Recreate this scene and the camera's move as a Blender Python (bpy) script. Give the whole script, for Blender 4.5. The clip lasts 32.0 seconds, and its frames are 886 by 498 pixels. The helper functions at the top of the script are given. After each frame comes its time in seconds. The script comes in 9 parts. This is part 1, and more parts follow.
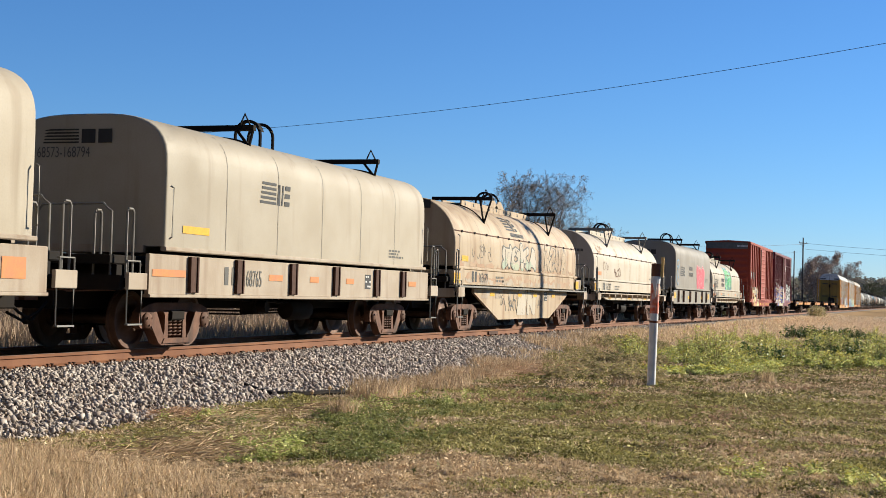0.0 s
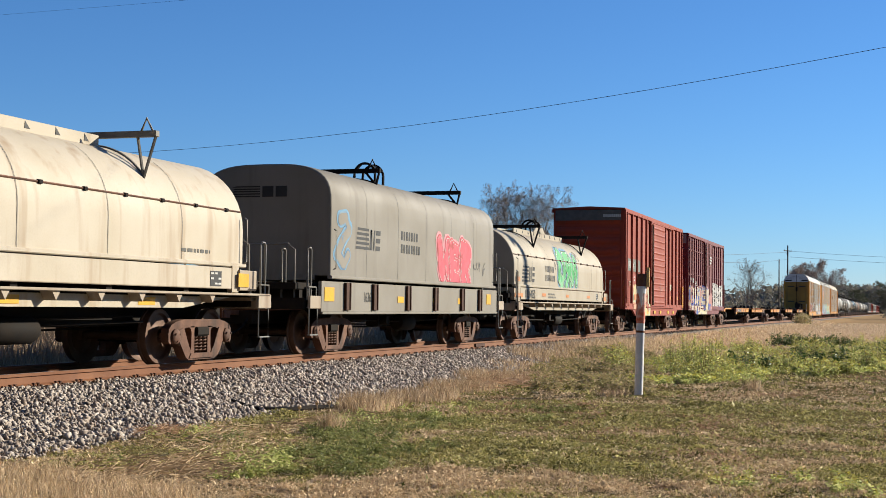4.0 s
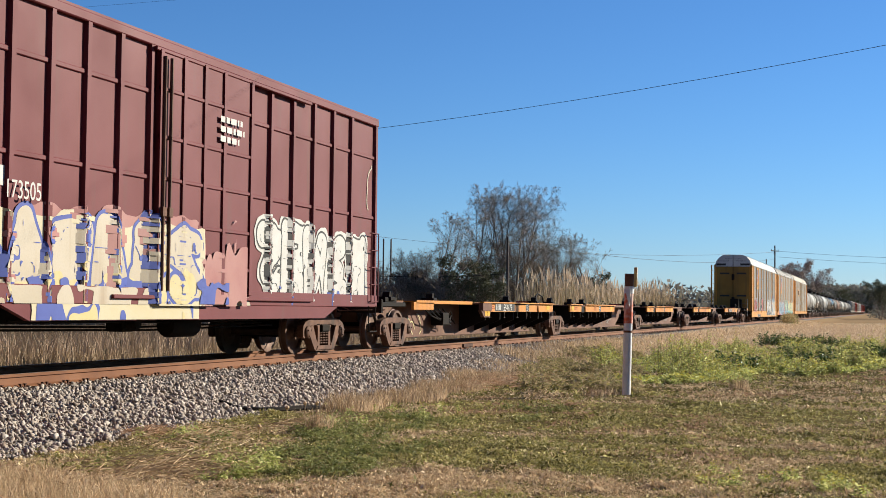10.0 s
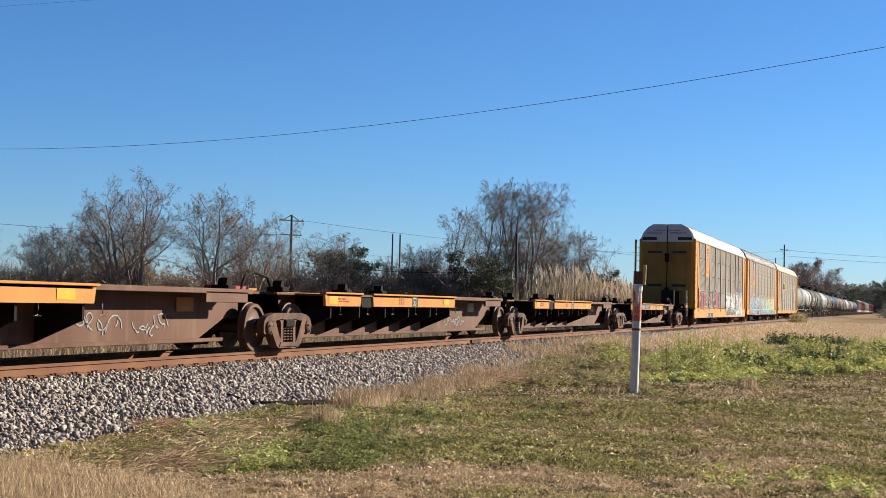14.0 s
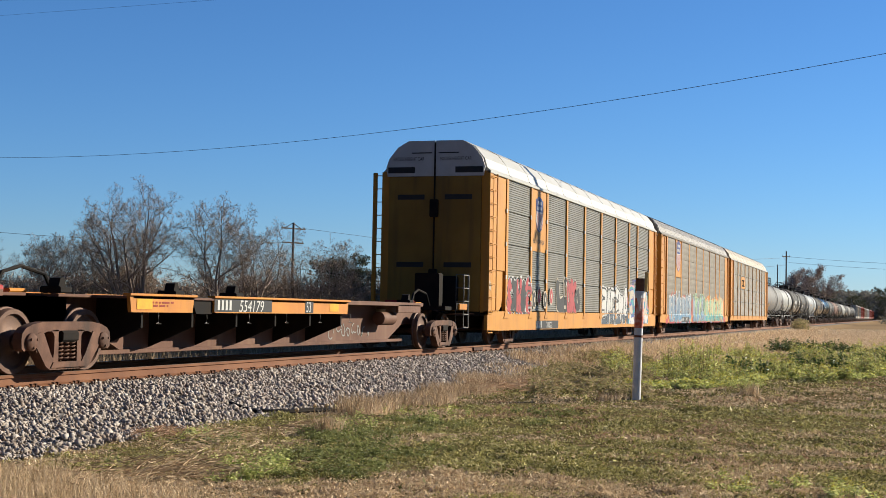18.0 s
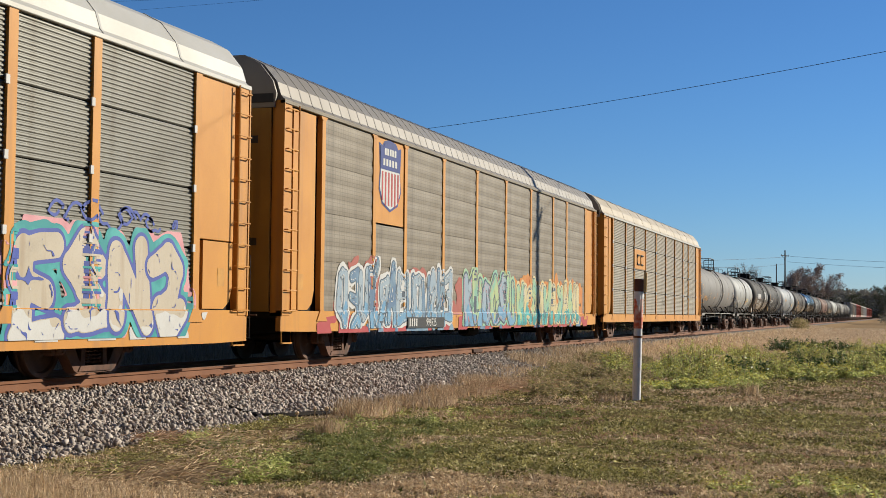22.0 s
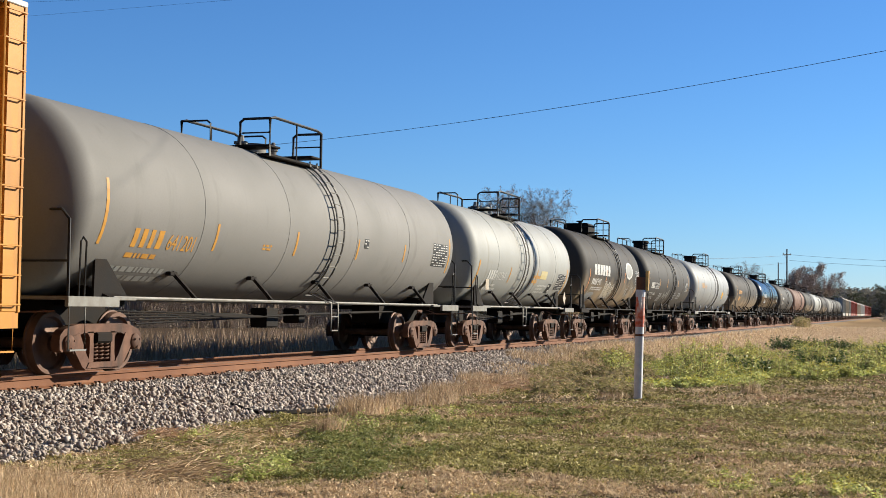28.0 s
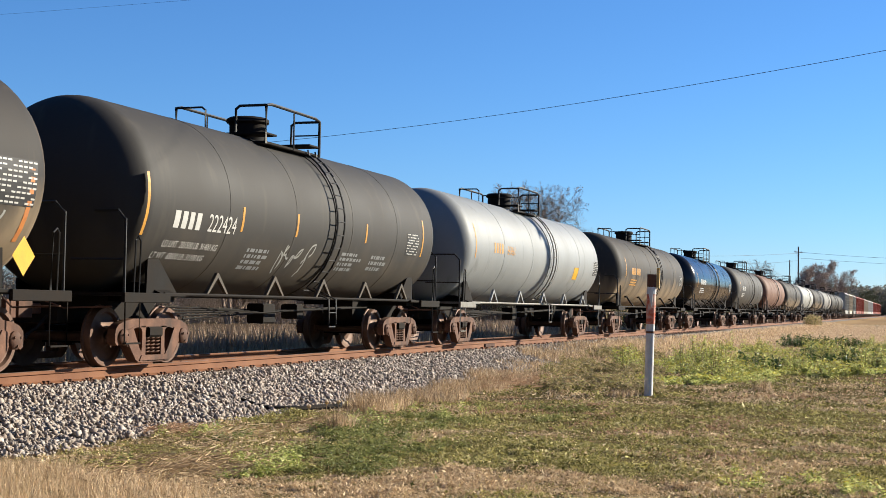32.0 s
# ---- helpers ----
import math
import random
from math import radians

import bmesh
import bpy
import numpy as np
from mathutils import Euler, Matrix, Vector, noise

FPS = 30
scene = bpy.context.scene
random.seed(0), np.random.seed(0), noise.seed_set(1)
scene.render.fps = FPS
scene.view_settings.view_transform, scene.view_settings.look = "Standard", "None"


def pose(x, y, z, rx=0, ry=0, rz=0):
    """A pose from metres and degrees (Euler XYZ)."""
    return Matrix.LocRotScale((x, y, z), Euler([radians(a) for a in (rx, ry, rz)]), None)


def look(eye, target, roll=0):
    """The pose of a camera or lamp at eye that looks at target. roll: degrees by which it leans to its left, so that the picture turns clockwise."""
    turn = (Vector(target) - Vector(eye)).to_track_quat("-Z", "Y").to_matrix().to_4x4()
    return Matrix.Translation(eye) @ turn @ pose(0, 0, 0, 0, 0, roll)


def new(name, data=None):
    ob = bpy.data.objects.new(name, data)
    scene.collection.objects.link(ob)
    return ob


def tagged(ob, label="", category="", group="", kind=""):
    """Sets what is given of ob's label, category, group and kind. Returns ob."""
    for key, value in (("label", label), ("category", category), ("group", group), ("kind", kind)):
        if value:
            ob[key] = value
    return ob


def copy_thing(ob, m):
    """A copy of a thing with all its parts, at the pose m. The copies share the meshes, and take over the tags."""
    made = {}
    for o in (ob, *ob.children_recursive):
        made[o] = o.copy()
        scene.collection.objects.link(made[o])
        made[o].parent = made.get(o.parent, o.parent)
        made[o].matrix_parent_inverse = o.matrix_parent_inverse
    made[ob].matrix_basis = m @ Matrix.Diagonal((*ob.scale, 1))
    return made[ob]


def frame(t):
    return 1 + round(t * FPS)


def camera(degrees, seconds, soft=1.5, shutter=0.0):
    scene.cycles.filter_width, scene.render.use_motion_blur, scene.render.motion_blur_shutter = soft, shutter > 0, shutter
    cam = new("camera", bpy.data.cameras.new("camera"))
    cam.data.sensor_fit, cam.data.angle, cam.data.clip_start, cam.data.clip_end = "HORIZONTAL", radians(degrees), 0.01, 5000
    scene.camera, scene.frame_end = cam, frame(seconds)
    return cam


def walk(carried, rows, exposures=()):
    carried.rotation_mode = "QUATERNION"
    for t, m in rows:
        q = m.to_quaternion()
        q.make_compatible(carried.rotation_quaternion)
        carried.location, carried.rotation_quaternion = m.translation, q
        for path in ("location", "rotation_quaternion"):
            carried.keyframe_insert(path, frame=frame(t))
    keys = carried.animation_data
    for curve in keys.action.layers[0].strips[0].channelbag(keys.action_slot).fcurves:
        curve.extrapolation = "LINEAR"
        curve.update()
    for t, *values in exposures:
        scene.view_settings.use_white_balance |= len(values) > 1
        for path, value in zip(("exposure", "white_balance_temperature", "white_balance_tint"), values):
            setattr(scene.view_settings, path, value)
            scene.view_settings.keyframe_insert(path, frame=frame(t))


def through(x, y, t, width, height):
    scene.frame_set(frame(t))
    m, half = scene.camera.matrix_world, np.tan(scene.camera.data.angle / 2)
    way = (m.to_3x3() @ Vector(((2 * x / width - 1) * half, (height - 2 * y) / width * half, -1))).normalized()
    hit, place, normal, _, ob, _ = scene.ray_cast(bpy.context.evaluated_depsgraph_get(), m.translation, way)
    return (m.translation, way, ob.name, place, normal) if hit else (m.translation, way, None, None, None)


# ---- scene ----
EYE_Z, RAIL_Z, TRACK_Y = 1.550, 0.559, 12.292
cam = camera(35.90, 32.0, soft=0.5)
walk(cam, [(t, pose(0, 0, EYE_Z, rx, ry, rz)) for t, rx, ry, rz in (
    (0, 91.881, -1.539, -71.048), (0.5, 91.922, -1.307, -71.362), (1, 92.227, -0.968, -71.586), (1.5, 92.457, -0.411, -71.544),
    (2, 92.51, -0.312, -71.663), (2.5, 92.56, -0.447, -71.705), (3, 92.422, -0.719, -71.606), (3.5, 92.416, -0.753, -71.557),
    (5.5, 92.552, -0.399, -72.046), (6, 92.394, -0.644, -72.081), (6.5, 92.338, -0.749, -72.07), (7, 92.417, -0.59, -72.088),
    (7.5, 92.477, -0.566, -72.043), (8, 92.412, -0.616, -72.11), (8.5, 92.319, -0.75, -72.144), (9, 92.338, -0.785, -72.153),
    (9.5, 92.387, -0.733, -72.176), (10, 92.448, -0.628, -72.128), (10.5, 92.48, -0.595, -72.038), (11, 92.381, -0.737, -72.115),
    (11.5, 92.192, -1.129, -72.063), (12, 92.104, -1.227, -72.036), (12.5, 92.198, -1.16, -72.077),
    (13, 92.266, -1.157, -71.905), (13.5, 92.319, -1.078, -71.799), (14, 92.266, -1.195, -71.775),
    (14.5, 92.185, -1.287, -71.777), (16.5, 92.332, -1.261, -71.932), (17, 92.352, -1.227, -71.758),
    (17.5, 92.435, -1.227, -71.687), (18, 92.578, -1.044, -71.693), (18.5, 92.677, -0.818, -71.666),
    (19, 92.738, -0.631, -71.771), (19.5, 92.7, -0.599, -71.823), (20, 92.61, -0.661, -71.819), (20.5, 92.606, -0.804, -71.74),
    (21, 92.626, -0.725, -71.734), (21.5, 92.686, -0.538, -71.687), (22, 92.669, -0.565, -71.724),
    (22.5, 92.618, -0.706, -71.727), (23, 92.593, -0.725, -71.675), (23.5, 92.597, -0.703, -71.591),
    (24, 92.692, -0.576, -71.63), (24.5, 92.72, -0.411, -71.707), (25, 92.677, -0.482, -71.714), (25.5, 92.592, -0.589, -71.699),
    (27.5, 92.629, -0.586, -71.731), (28, 92.578, -0.694, -71.654), (28.5, 92.513, -0.88, -71.63), (29, 92.49, -0.939, -71.592),
    (29.5, 92.493, -0.954, -71.571), (30, 92.513, -0.875, -71.56), (30.5, 92.533, -0.786, -71.532),
    (31, 92.456, -0.937, -71.421), (31.5, 92.409, -0.842, -71.322), (32, 92.422, -0.913, -71.209))],
     ((0, 1.08), (1.5, 0.98), (2.5, 0.92), (3.5, 0.98), (6, 1.11), (9, 1.07), (10.5, 1.00), (12, 1.05), (13, 1.10), (16.5, 1.01), (18, 0.96), (19, 0.92), (20, 0.70), (21, 0.62), (22, 0.66), (24, 0.70), (25.5, 0.80), (27.5, 1.08), (28.5, 1.12), (30, 1.12), (31, 1.15), (32, 1.27)))

# the train's way along the track: seconds, metres
TRAVEL = ((0, 163.82), (2, 143.62), (4, 123.27), (6, 102.69), (8, 81.99), (10, 61.52), (12, 41.30), (14, 20.79), (16, -0.00), (18, -21.01), (20, -42.21), (22, -63.56), (24, -85.05), (26, -106.70), (28, -128.57), (30, -150.74), (32, -173.18))

# ---- daylight ----
SUN_EL, SUN_X, SUN_Y = radians(22), 0.7, -0.714          # low winter sun, ahead of the camera and to its right
world = bpy.data.worlds.new("sky")
scene.world = world
world.use_nodes = True
wn = world.node_tree
sky = wn.nodes.new("ShaderNodeTexSky")
sky.sky_type, sky.sun_disc = "NISHITA", False
sky.sun_elevation, sky.sun_rotation = SUN_EL, math.atan2(SUN_X, SUN_Y)
sky.altitude, sky.air_density, sky.dust_density, sky.ozone_density = 300, 1.0, 0.0, 6.0
wn.links.new(sky.outputs[0], wn.nodes["Background"].inputs["Color"])
wn.nodes["Background"].inputs["Strength"].default_value = 0.05
sun = new("sun", bpy.data.lights.new("sun", "SUN"))
sun.data.energy, sun.data.angle, sun.data.color = 5.0, radians(0.53), (1.0, 0.8, 0.52)
sun.matrix_basis = look((SUN_X * 90, SUN_Y * 90, math.tan(SUN_EL) * 90), (0, 0, 0))
scene.view_settings.use_white_balance = True
scene.view_settings.white_balance_temperature, scene.view_settings.white_balance_tint = 5250, 9

# ---- mesh helpers ----


class Geo:
    """Vertices and faces of one mesh, put together from simple solids."""

    def __init__(self):
        self.v, self.f = [], []

    def add(self, vs, fs):
        n = len(self.v)
        self.v.extend(vs)
        self.f.extend([tuple(i + n for i in q) for q in fs])
        return self

    def box(self, x0, x1, y0, y1, z0, z1, b=0.0):
        if not b:
            vs = [(x, y, z) for x in (x0, x1) for y in (y0, y1) for z in (z0, z1)]
            return self.add(vs, [(0, 1, 3, 2), (4, 6, 7, 5), (0, 4, 5, 1), (2, 3, 7, 6), (0, 2, 6, 4), (1, 5, 7, 3)])
        pr = [(y0 + b, z0), (y1 - b, z0), (y1, z0 + b), (y1, z1 - b), (y1 - b, z1), (y0 + b, z1), (y0, z1 - b), (y0, z0 + b)]
        return self.prism(pr, "x", x0, x1)

    def prism(self, pr, axis, a, b):
        n = len(pr)
        at = {"x": lambda c, p: (c, p[0], p[1]), "y": lambda c, p: (p[0], c, p[1]), "z": lambda c, p: (p[0], p[1], c)}[axis]
        vs = [at(a, p) for p in pr] + [at(b, p) for p in pr]
        fs = [tuple(range(n - 1, -1, -1)), tuple(range(n, 2 * n))]
        fs += [(i, (i + 1) % n, n + (i + 1) % n, n + i) for i in range(n)]
        return self.add(vs, fs)

    def tube(self, pts, r, n=6, r2=None, closed=False):
        pts = [Vector(p) for p in pts]
        m, rings = len(pts), []
        for i, p in enumerate(pts):
            a = pts[i] - pts[i - 1] if i or closed else pts[1] - pts[0]
            b = pts[(i + 1) % m] - p if i < m - 1 or closed else a
            d = (a.normalized() + b.normalized())
            d = d.normalized() if d.length > 1e-6 else b.normalized()
            up = Vector((0, 0, 1)) if abs(d.z) < 0.9 else Vector((1, 0, 0))
            s = d.cross(up).normalized()
            u = s.cross(d)
            rr = r if r2 is None else r + (r2 - r) * i / (m - 1)
            rings.append([tuple(p + (s * math.cos(k * math.tau / n) + u * math.sin(k * math.tau / n)) * rr) for k in range(n)])
        vs = [v for ring in rings for v in ring]
        fs = [(i * n + k, i * n + (k + 1) % n, (i + 1) % m * n + (k + 1) % n, (i + 1) % m * n + k)
              for i in range(m if closed else m - 1) for k in range(n)]
        if not closed:
            fs += [tuple(range(n - 1, -1, -1)), tuple(range((m - 1) * n, m * n))]
        return self.add(vs, fs)

    def rev(self, pr, n=32, axis="x", cy=0.0, cz=0.0, cx=0.0):
        """A body of revolution about a line along x or y, from (along, radius) pairs."""
        m, vs = len(pr), []
        for a, r in pr:
            for k in range(n):
                c, s = math.cos(k * math.tau / n) * r, math.sin(k * math.tau / n) * r
                vs.append((cx + a, cy + c, cz + s) if axis == "x" else (cx + c, cy + a, cz + s))
        fs = [(i * n + k, i * n + (k + 1) % n, (i + 1) * n + (k + 1) % n, (i + 1) * n + k) for i in range(m - 1) for k in range(n)]
        fs += [tuple(range(n - 1, -1, -1)), tuple(range((m - 1) * n, m * n))]
        return self.add(vs, fs)

    def sheet(self, rows):
        """A skin over rows of points."""
        m, n = len(rows), len(rows[0])
        return self.add([tuple(p) for r in rows for p in r],
                        [(i * n + k, (i + 1) * n + k, (i + 1) * n + k + 1, i * n + k + 1) for i in range(m - 1) for k in range(n - 1)])


def mesh_of(name, g, material, smooth=35):
    me = bpy.data.meshes.new(name)
    me.from_pydata(g.v, [], g.f)
    me.materials.append(material)
    if smooth:
        me.polygons.foreach_set("use_smooth", [True] * len(me.polygons))
        me.set_sharp_from_angle(angle=radians(smooth))
    return me


def part(name, g, material, parent, label="", loc=None, smooth=35):
    """One mesh object under a thing or under a part."""
    ob = new(name, g if isinstance(g, bpy.types.Mesh) else mesh_of(name, g, material, smooth))
    ob.parent = parent
    if loc:
        ob.location = loc
    if label:
        ob["label"] = label
    return ob


def bulk(name, verts, faces, material, smooth=False):
    """A mesh of very many small pieces, from arrays."""
    me = bpy.data.meshes.new(name)
    k = faces.shape[1]
    me.vertices.add(len(verts))
    me.vertices.foreach_set("co", np.asarray(verts, np.float32).ravel())
    me.loops.add(faces.size)
    me.loops.foreach_set("vertex_index", faces.astype(np.int32).ravel())
    me.polygons.add(len(faces))
    me.polygons.foreach_set("loop_start", np.arange(0, faces.size, k, dtype=np.int32))
    me.update(calc_edges=True)
    me.validate()
    if smooth:
        me.polygons.foreach_set("use_smooth", [True] * len(me.polygons))
    me.materials.append(material)
    return me


def lettering(name, text, size, x, y, z, material, parent, tilt=0.0, squeeze=1.0, radius=0.0, axis_z=0.0, spacing=1.0, end=False, flip=1):
    """Painted characters on the side that faces the camera; with a radius they lie round a tank."""
    cu = bpy.data.curves.new(name, "FONT")
    cu.body, cu.size, cu.space_character = text, size, spacing
    tmp = bpy.data.objects.new(name, cu)
    me = bpy.data.meshes.new_from_object(tmp)
    bpy.data.objects.remove(tmp)
    me.name = name
    for v in me.vertices:
        u, w = v.co.x * squeeze, v.co.y
        if radius:
            a = math.asin((z - axis_z) / radius) + w / radius
            v.co = (x + u, -math.cos(a) * (radius + 0.004), axis_z + math.sin(a) * (radius + 0.004))
        elif end:
            v.co = (x, y - u, z + w)
        else:
            v.co = (x + u + tilt * w, y, z + w)
    me.materials.clear()
    me.materials.append(material)
    return part(name, me, material, parent)


def round_tank(px, pz, radius, axis_z, lift=0.004):
    """A point on the near side of a tank: along x, and up its skin at height pz."""
    a = math.asin(max(-1.0, min(1.0, (pz - axis_z) / radius)))
    return (px, -math.cos(a) * (radius + lift), axis_z + math.sin(a) * (radius + lift))


def patch(g, x0, x1, z0, z1, surf, nx=1, nz=3, slant=0.0):
    """A thin painted patch that follows a surface given as surf(x, z)."""
    g.sheet([[surf(x0 + (x1 - x0) * i / nx + slant * k / nz, z0 + (z1 - z0) * k / nz) for k in range(nz + 1)] for i in range(nx + 1)])
    return g

# ---- materials ----


def mat(name, c1, c2=None, rough=0.6, metal=0.0, scale=2.5, streak=None, streak_amount=0.5, bump=0.15, grain=40.0, spec=0.28, rand=0.0, lo=0.35, hi=0.7, speck=0.22, tone=0.65, dust=None):
    """A worn surface: two colours in soft patches, fine grain, and streaks that run down it."""
    m = bpy.data.materials.new(name)
    m.use_nodes = True
    nt = m.node_tree
    b = nt.nodes["Principled BSDF"]
    c2 = c2 or tuple(c * 0.72 for c in c1)
    c1, c2 = tuple(c * tone for c in c1), tuple(c * tone for c in c2)
    streak = tuple(c * tone for c in streak) if streak else None
    tc = nt.nodes.new("ShaderNodeTexCoord")

    def noise_at(sc, detail=4.0, stretch=None):
        n = nt.nodes.new("ShaderNodeTexNoise")
        n.inputs["Scale"].default_value, n.inputs["Detail"].default_value = sc, detail
        src = tc.outputs["Object"]
        if stretch:
            mp = nt.nodes.new("ShaderNodeMapping")
            mp.inputs["Scale"].default_value = stretch
            nt.links.new(src, mp.inputs["Vector"])
            src = mp.outputs["Vector"]
        nt.links.new(src, n.inputs["Vector"])
        return n.outputs["Fac"]

    def ramp(src, a, z, most=1.0):
        r = nt.nodes.new("ShaderNodeMapRange")
        r.inputs["From Min"].default_value, r.inputs["From Max"].default_value = a, z
        r.inputs["To Max"].default_value = most
        nt.links.new(src, r.inputs["Value"])
        return r.outputs["Result"]

    def mix(fac, a, z):
        x = nt.nodes.new("ShaderNodeMix")
        x.data_type = "RGBA"
        nt.links.new(fac, x.inputs["Factor"])
        for sock, val in ((x.inputs["A"], a), (x.inputs["B"], z)):
            if isinstance(val, tuple):
                sock.default_value = (*val, 1)
            else:
                nt.links.new(val, sock)
        return x.outputs["Result"]

    big, fine = noise_at(scale), noise_at(grain, 5.0)
    col = mix(ramp(big, lo, hi), c1, c2)
    col = mix(ramp(fine, 0.45, 0.85, speck), col, tuple(c * 0.6 for c in c2))
    if streak:
        s = ramp(noise_at(1.0, 5.0, (3.2, 3.2, 0.28)), 0.62 - 0.22 * streak_amount, 0.86 - 0.1 * streak_amount)
        col = mix(s, col, streak)
    if dust:
        # road dust thrown up over the lower flank, with a ragged upper edge
        colour, z0, z1 = dust
        sep = nt.nodes.new("ShaderNodeSeparateXYZ")
        nt.links.new(tc.outputs["Object"], sep.inputs["Vector"])
        add = nt.nodes.new("ShaderNodeMath")
        add.operation = "MULTIPLY_ADD"
        nt.links.new(noise_at(0.9, 5.0, (1.6, 1.6, 0.5)), add.inputs[0])
        add.inputs[1].default_value = 1.5
        nt.links.new(sep.outputs["Z"], add.inputs[2])
        col = mix(ramp(add.outputs[0], z1 + 0.75, z0 + 0.75, 0.85), col, tuple(c * tone for c in colour))
    if rand:
        oi = nt.nodes.new("ShaderNodeObjectInfo")
        hs = nt.nodes.new("ShaderNodeHueSaturation")
        r = nt.nodes.new("ShaderNodeMapRange")
        r.inputs["To Min"].default_value, r.inputs["To Max"].default_value = 1 - rand, 1 + rand
        nt.links.new(oi.outputs["Random"], r.inputs["Value"])
        nt.links.new(r.outputs["Result"], hs.inputs["Value"])
        nt.links.new(col, hs.inputs["Color"])
        col = hs.outputs["Color"]
    nt.links.new(col, b.inputs["Base Color"])
    b.inputs["Metallic"].default_value = metal
    b.inputs["Specular IOR Level"].default_value = spec
    rr = nt.nodes.new("ShaderNodeMapRange")
    rr.inputs["To Min"].default_value, rr.inputs["To Max"].default_value = max(0.05, rough - 0.12), min(1, rough + 0.12)
    nt.links.new(big, rr.inputs["Value"])
    nt.links.new(rr.outputs["Result"], b.inputs["Roughness"])
    if bump:
        bp = nt.nodes.new("ShaderNodeBump")
        bp.inputs["Strength"].default_value, bp.inputs["Distance"].default_value = bump, 0.02
        nt.links.new(fine, bp.inputs["Height"])
        nt.links.new(bp.outputs["Normal"], b.inputs["Normal"])
    return m


def plant_mat(name, stops, rough=0.75, through=0.25):
    """Blades and leaves: every piece takes its own tone from the given colours."""
    m = bpy.data.materials.new(name)
    m.use_nodes = True
    nt = m.node_tree
    b = nt.nodes["Principled BSDF"]
    ge = nt.nodes.new("ShaderNodeNewGeometry")
    cr = nt.nodes.new("ShaderNodeValToRGB")
    while len(cr.color_ramp.elements) < len(stops):
        cr.color_ramp.elements.new(0.5)
    for i, c in enumerate(stops):
        cr.color_ramp.elements[i].position = i / max(1, len(stops) - 1)
        cr.color_ramp.elements[i].color = (*(v * 0.93 for v in c), 1)
    nt.links.new(ge.outputs["Random Per Island"], cr.inputs["Fac"])
    nt.links.new(cr.outputs["Color"], b.inputs["Base Color"])
    b.inputs["Roughness"].default_value = rough
    b.inputs["Specular IOR Level"].default_value = 0.2
    if through:
        tr = nt.nodes.new("ShaderNodeBsdfTranslucent")
        mx = nt.nodes.new("ShaderNodeMixShader")
        mx.inputs[0].default_value = through
        nt.links.new(cr.outputs["Color"], tr.inputs["Color"])
        nt.links.new(b.outputs[0], mx.inputs[1])
        nt.links.new(tr.outputs[0], mx.inputs[2])
        nt.links.new(mx.outputs[0], nt.nodes["Material Output"].inputs["Surface"])
    return m


M_RUSTSTAIN = mat("rust stain", (0.5, 0.25, 0.12), (0.42, 0.28, 0.17), 0.8, scale=4, bump=0.04)
GRIME = (0.09, 0.07, 0.055)
M_RUSTBAND = mat("rusty wash on cream paint", (0.47, 0.29, 0.17), (0.55, 0.4, 0.26), 0.75, scale=2.2, bump=0.05)
M_CREAM = mat("cream paint", (0.52, 0.455, 0.345), (0.45, 0.385, 0.28), 0.62, scale=0.9, streak=(0.34, 0.27, 0.18), streak_amount=0.25, bump=0.05)
M_CREAM2 = mat("rusty cream paint", (0.6, 0.475, 0.315), (0.5, 0.375, 0.23), 0.66, scale=0.9, streak=(0.3, 0.17, 0.085), streak_amount=0.7, bump=0.06)
M_PALE = mat("pale cream paint", (0.66, 0.58, 0.455), (0.58, 0.5, 0.37), 0.6, scale=0.8, streak=(0.38, 0.26, 0.14), streak_amount=0.35, bump=0.05)
M_GREYCREAM = mat("greyish paint", (0.33, 0.3, 0.25), (0.28, 0.25, 0.2), 0.65, scale=0.8, streak=(0.2, 0.17, 0.135), streak_amount=0.3, bump=0.05)
M_SILL = mat("dirty cream sill", (0.54, 0.455, 0.345), (0.45, 0.36, 0.26), 0.7, scale=1.5, streak=(0.3, 0.2, 0.125), streak_amount=0.5, bump=0.08)
M_OXIDE = mat("faded oxide red", (0.37, 0.058, 0.024), (0.32, 0.05, 0.022), 0.72, scale=0.8, streak=(0.22, 0.055, 0.028), streak_amount=0.35, bump=0.05)
M_FADEDRED = mat("newer red patch paint", (0.4, 0.075, 0.05), (0.34, 0.06, 0.04), 0.65, scale=2, bump=0.03)
M_DUSTYPINK = mat("dusty pink spray paint", (0.5, 0.26, 0.23), (0.42, 0.18, 0.17), 0.65, scale=1.2, bump=0.02)
M_CREAMPAINT = mat("cream spray paint", (0.72, 0.65, 0.46), (0.7, 0.6, 0.36), 0.65, scale=1.4, bump=0.02)
M_PEACH = mat("pale orange spray paint", (0.62, 0.34, 0.2), (0.66, 0.42, 0.25), 0.65, scale=1.4, bump=0.02)
M_SEAFOAM = mat("pale sea green spray paint", (0.42, 0.5, 0.38), (0.56, 0.56, 0.38), 0.65, scale=1.6, bump=0.02)
M_MAROON = mat("maroon paint", (0.185, 0.024, 0.03), (0.155, 0.021, 0.026), 0.62, scale=0.9, streak=(0.14, 0.04, 0.036), streak_amount=0.3, bump=0.04)
M_YELLOW = mat("orange yellow paint", (0.74, 0.34, 0.032), (0.64, 0.28, 0.03), 0.55, scale=1.1, streak=(0.42, 0.21, 0.06), streak_amount=0.35, bump=0.05)
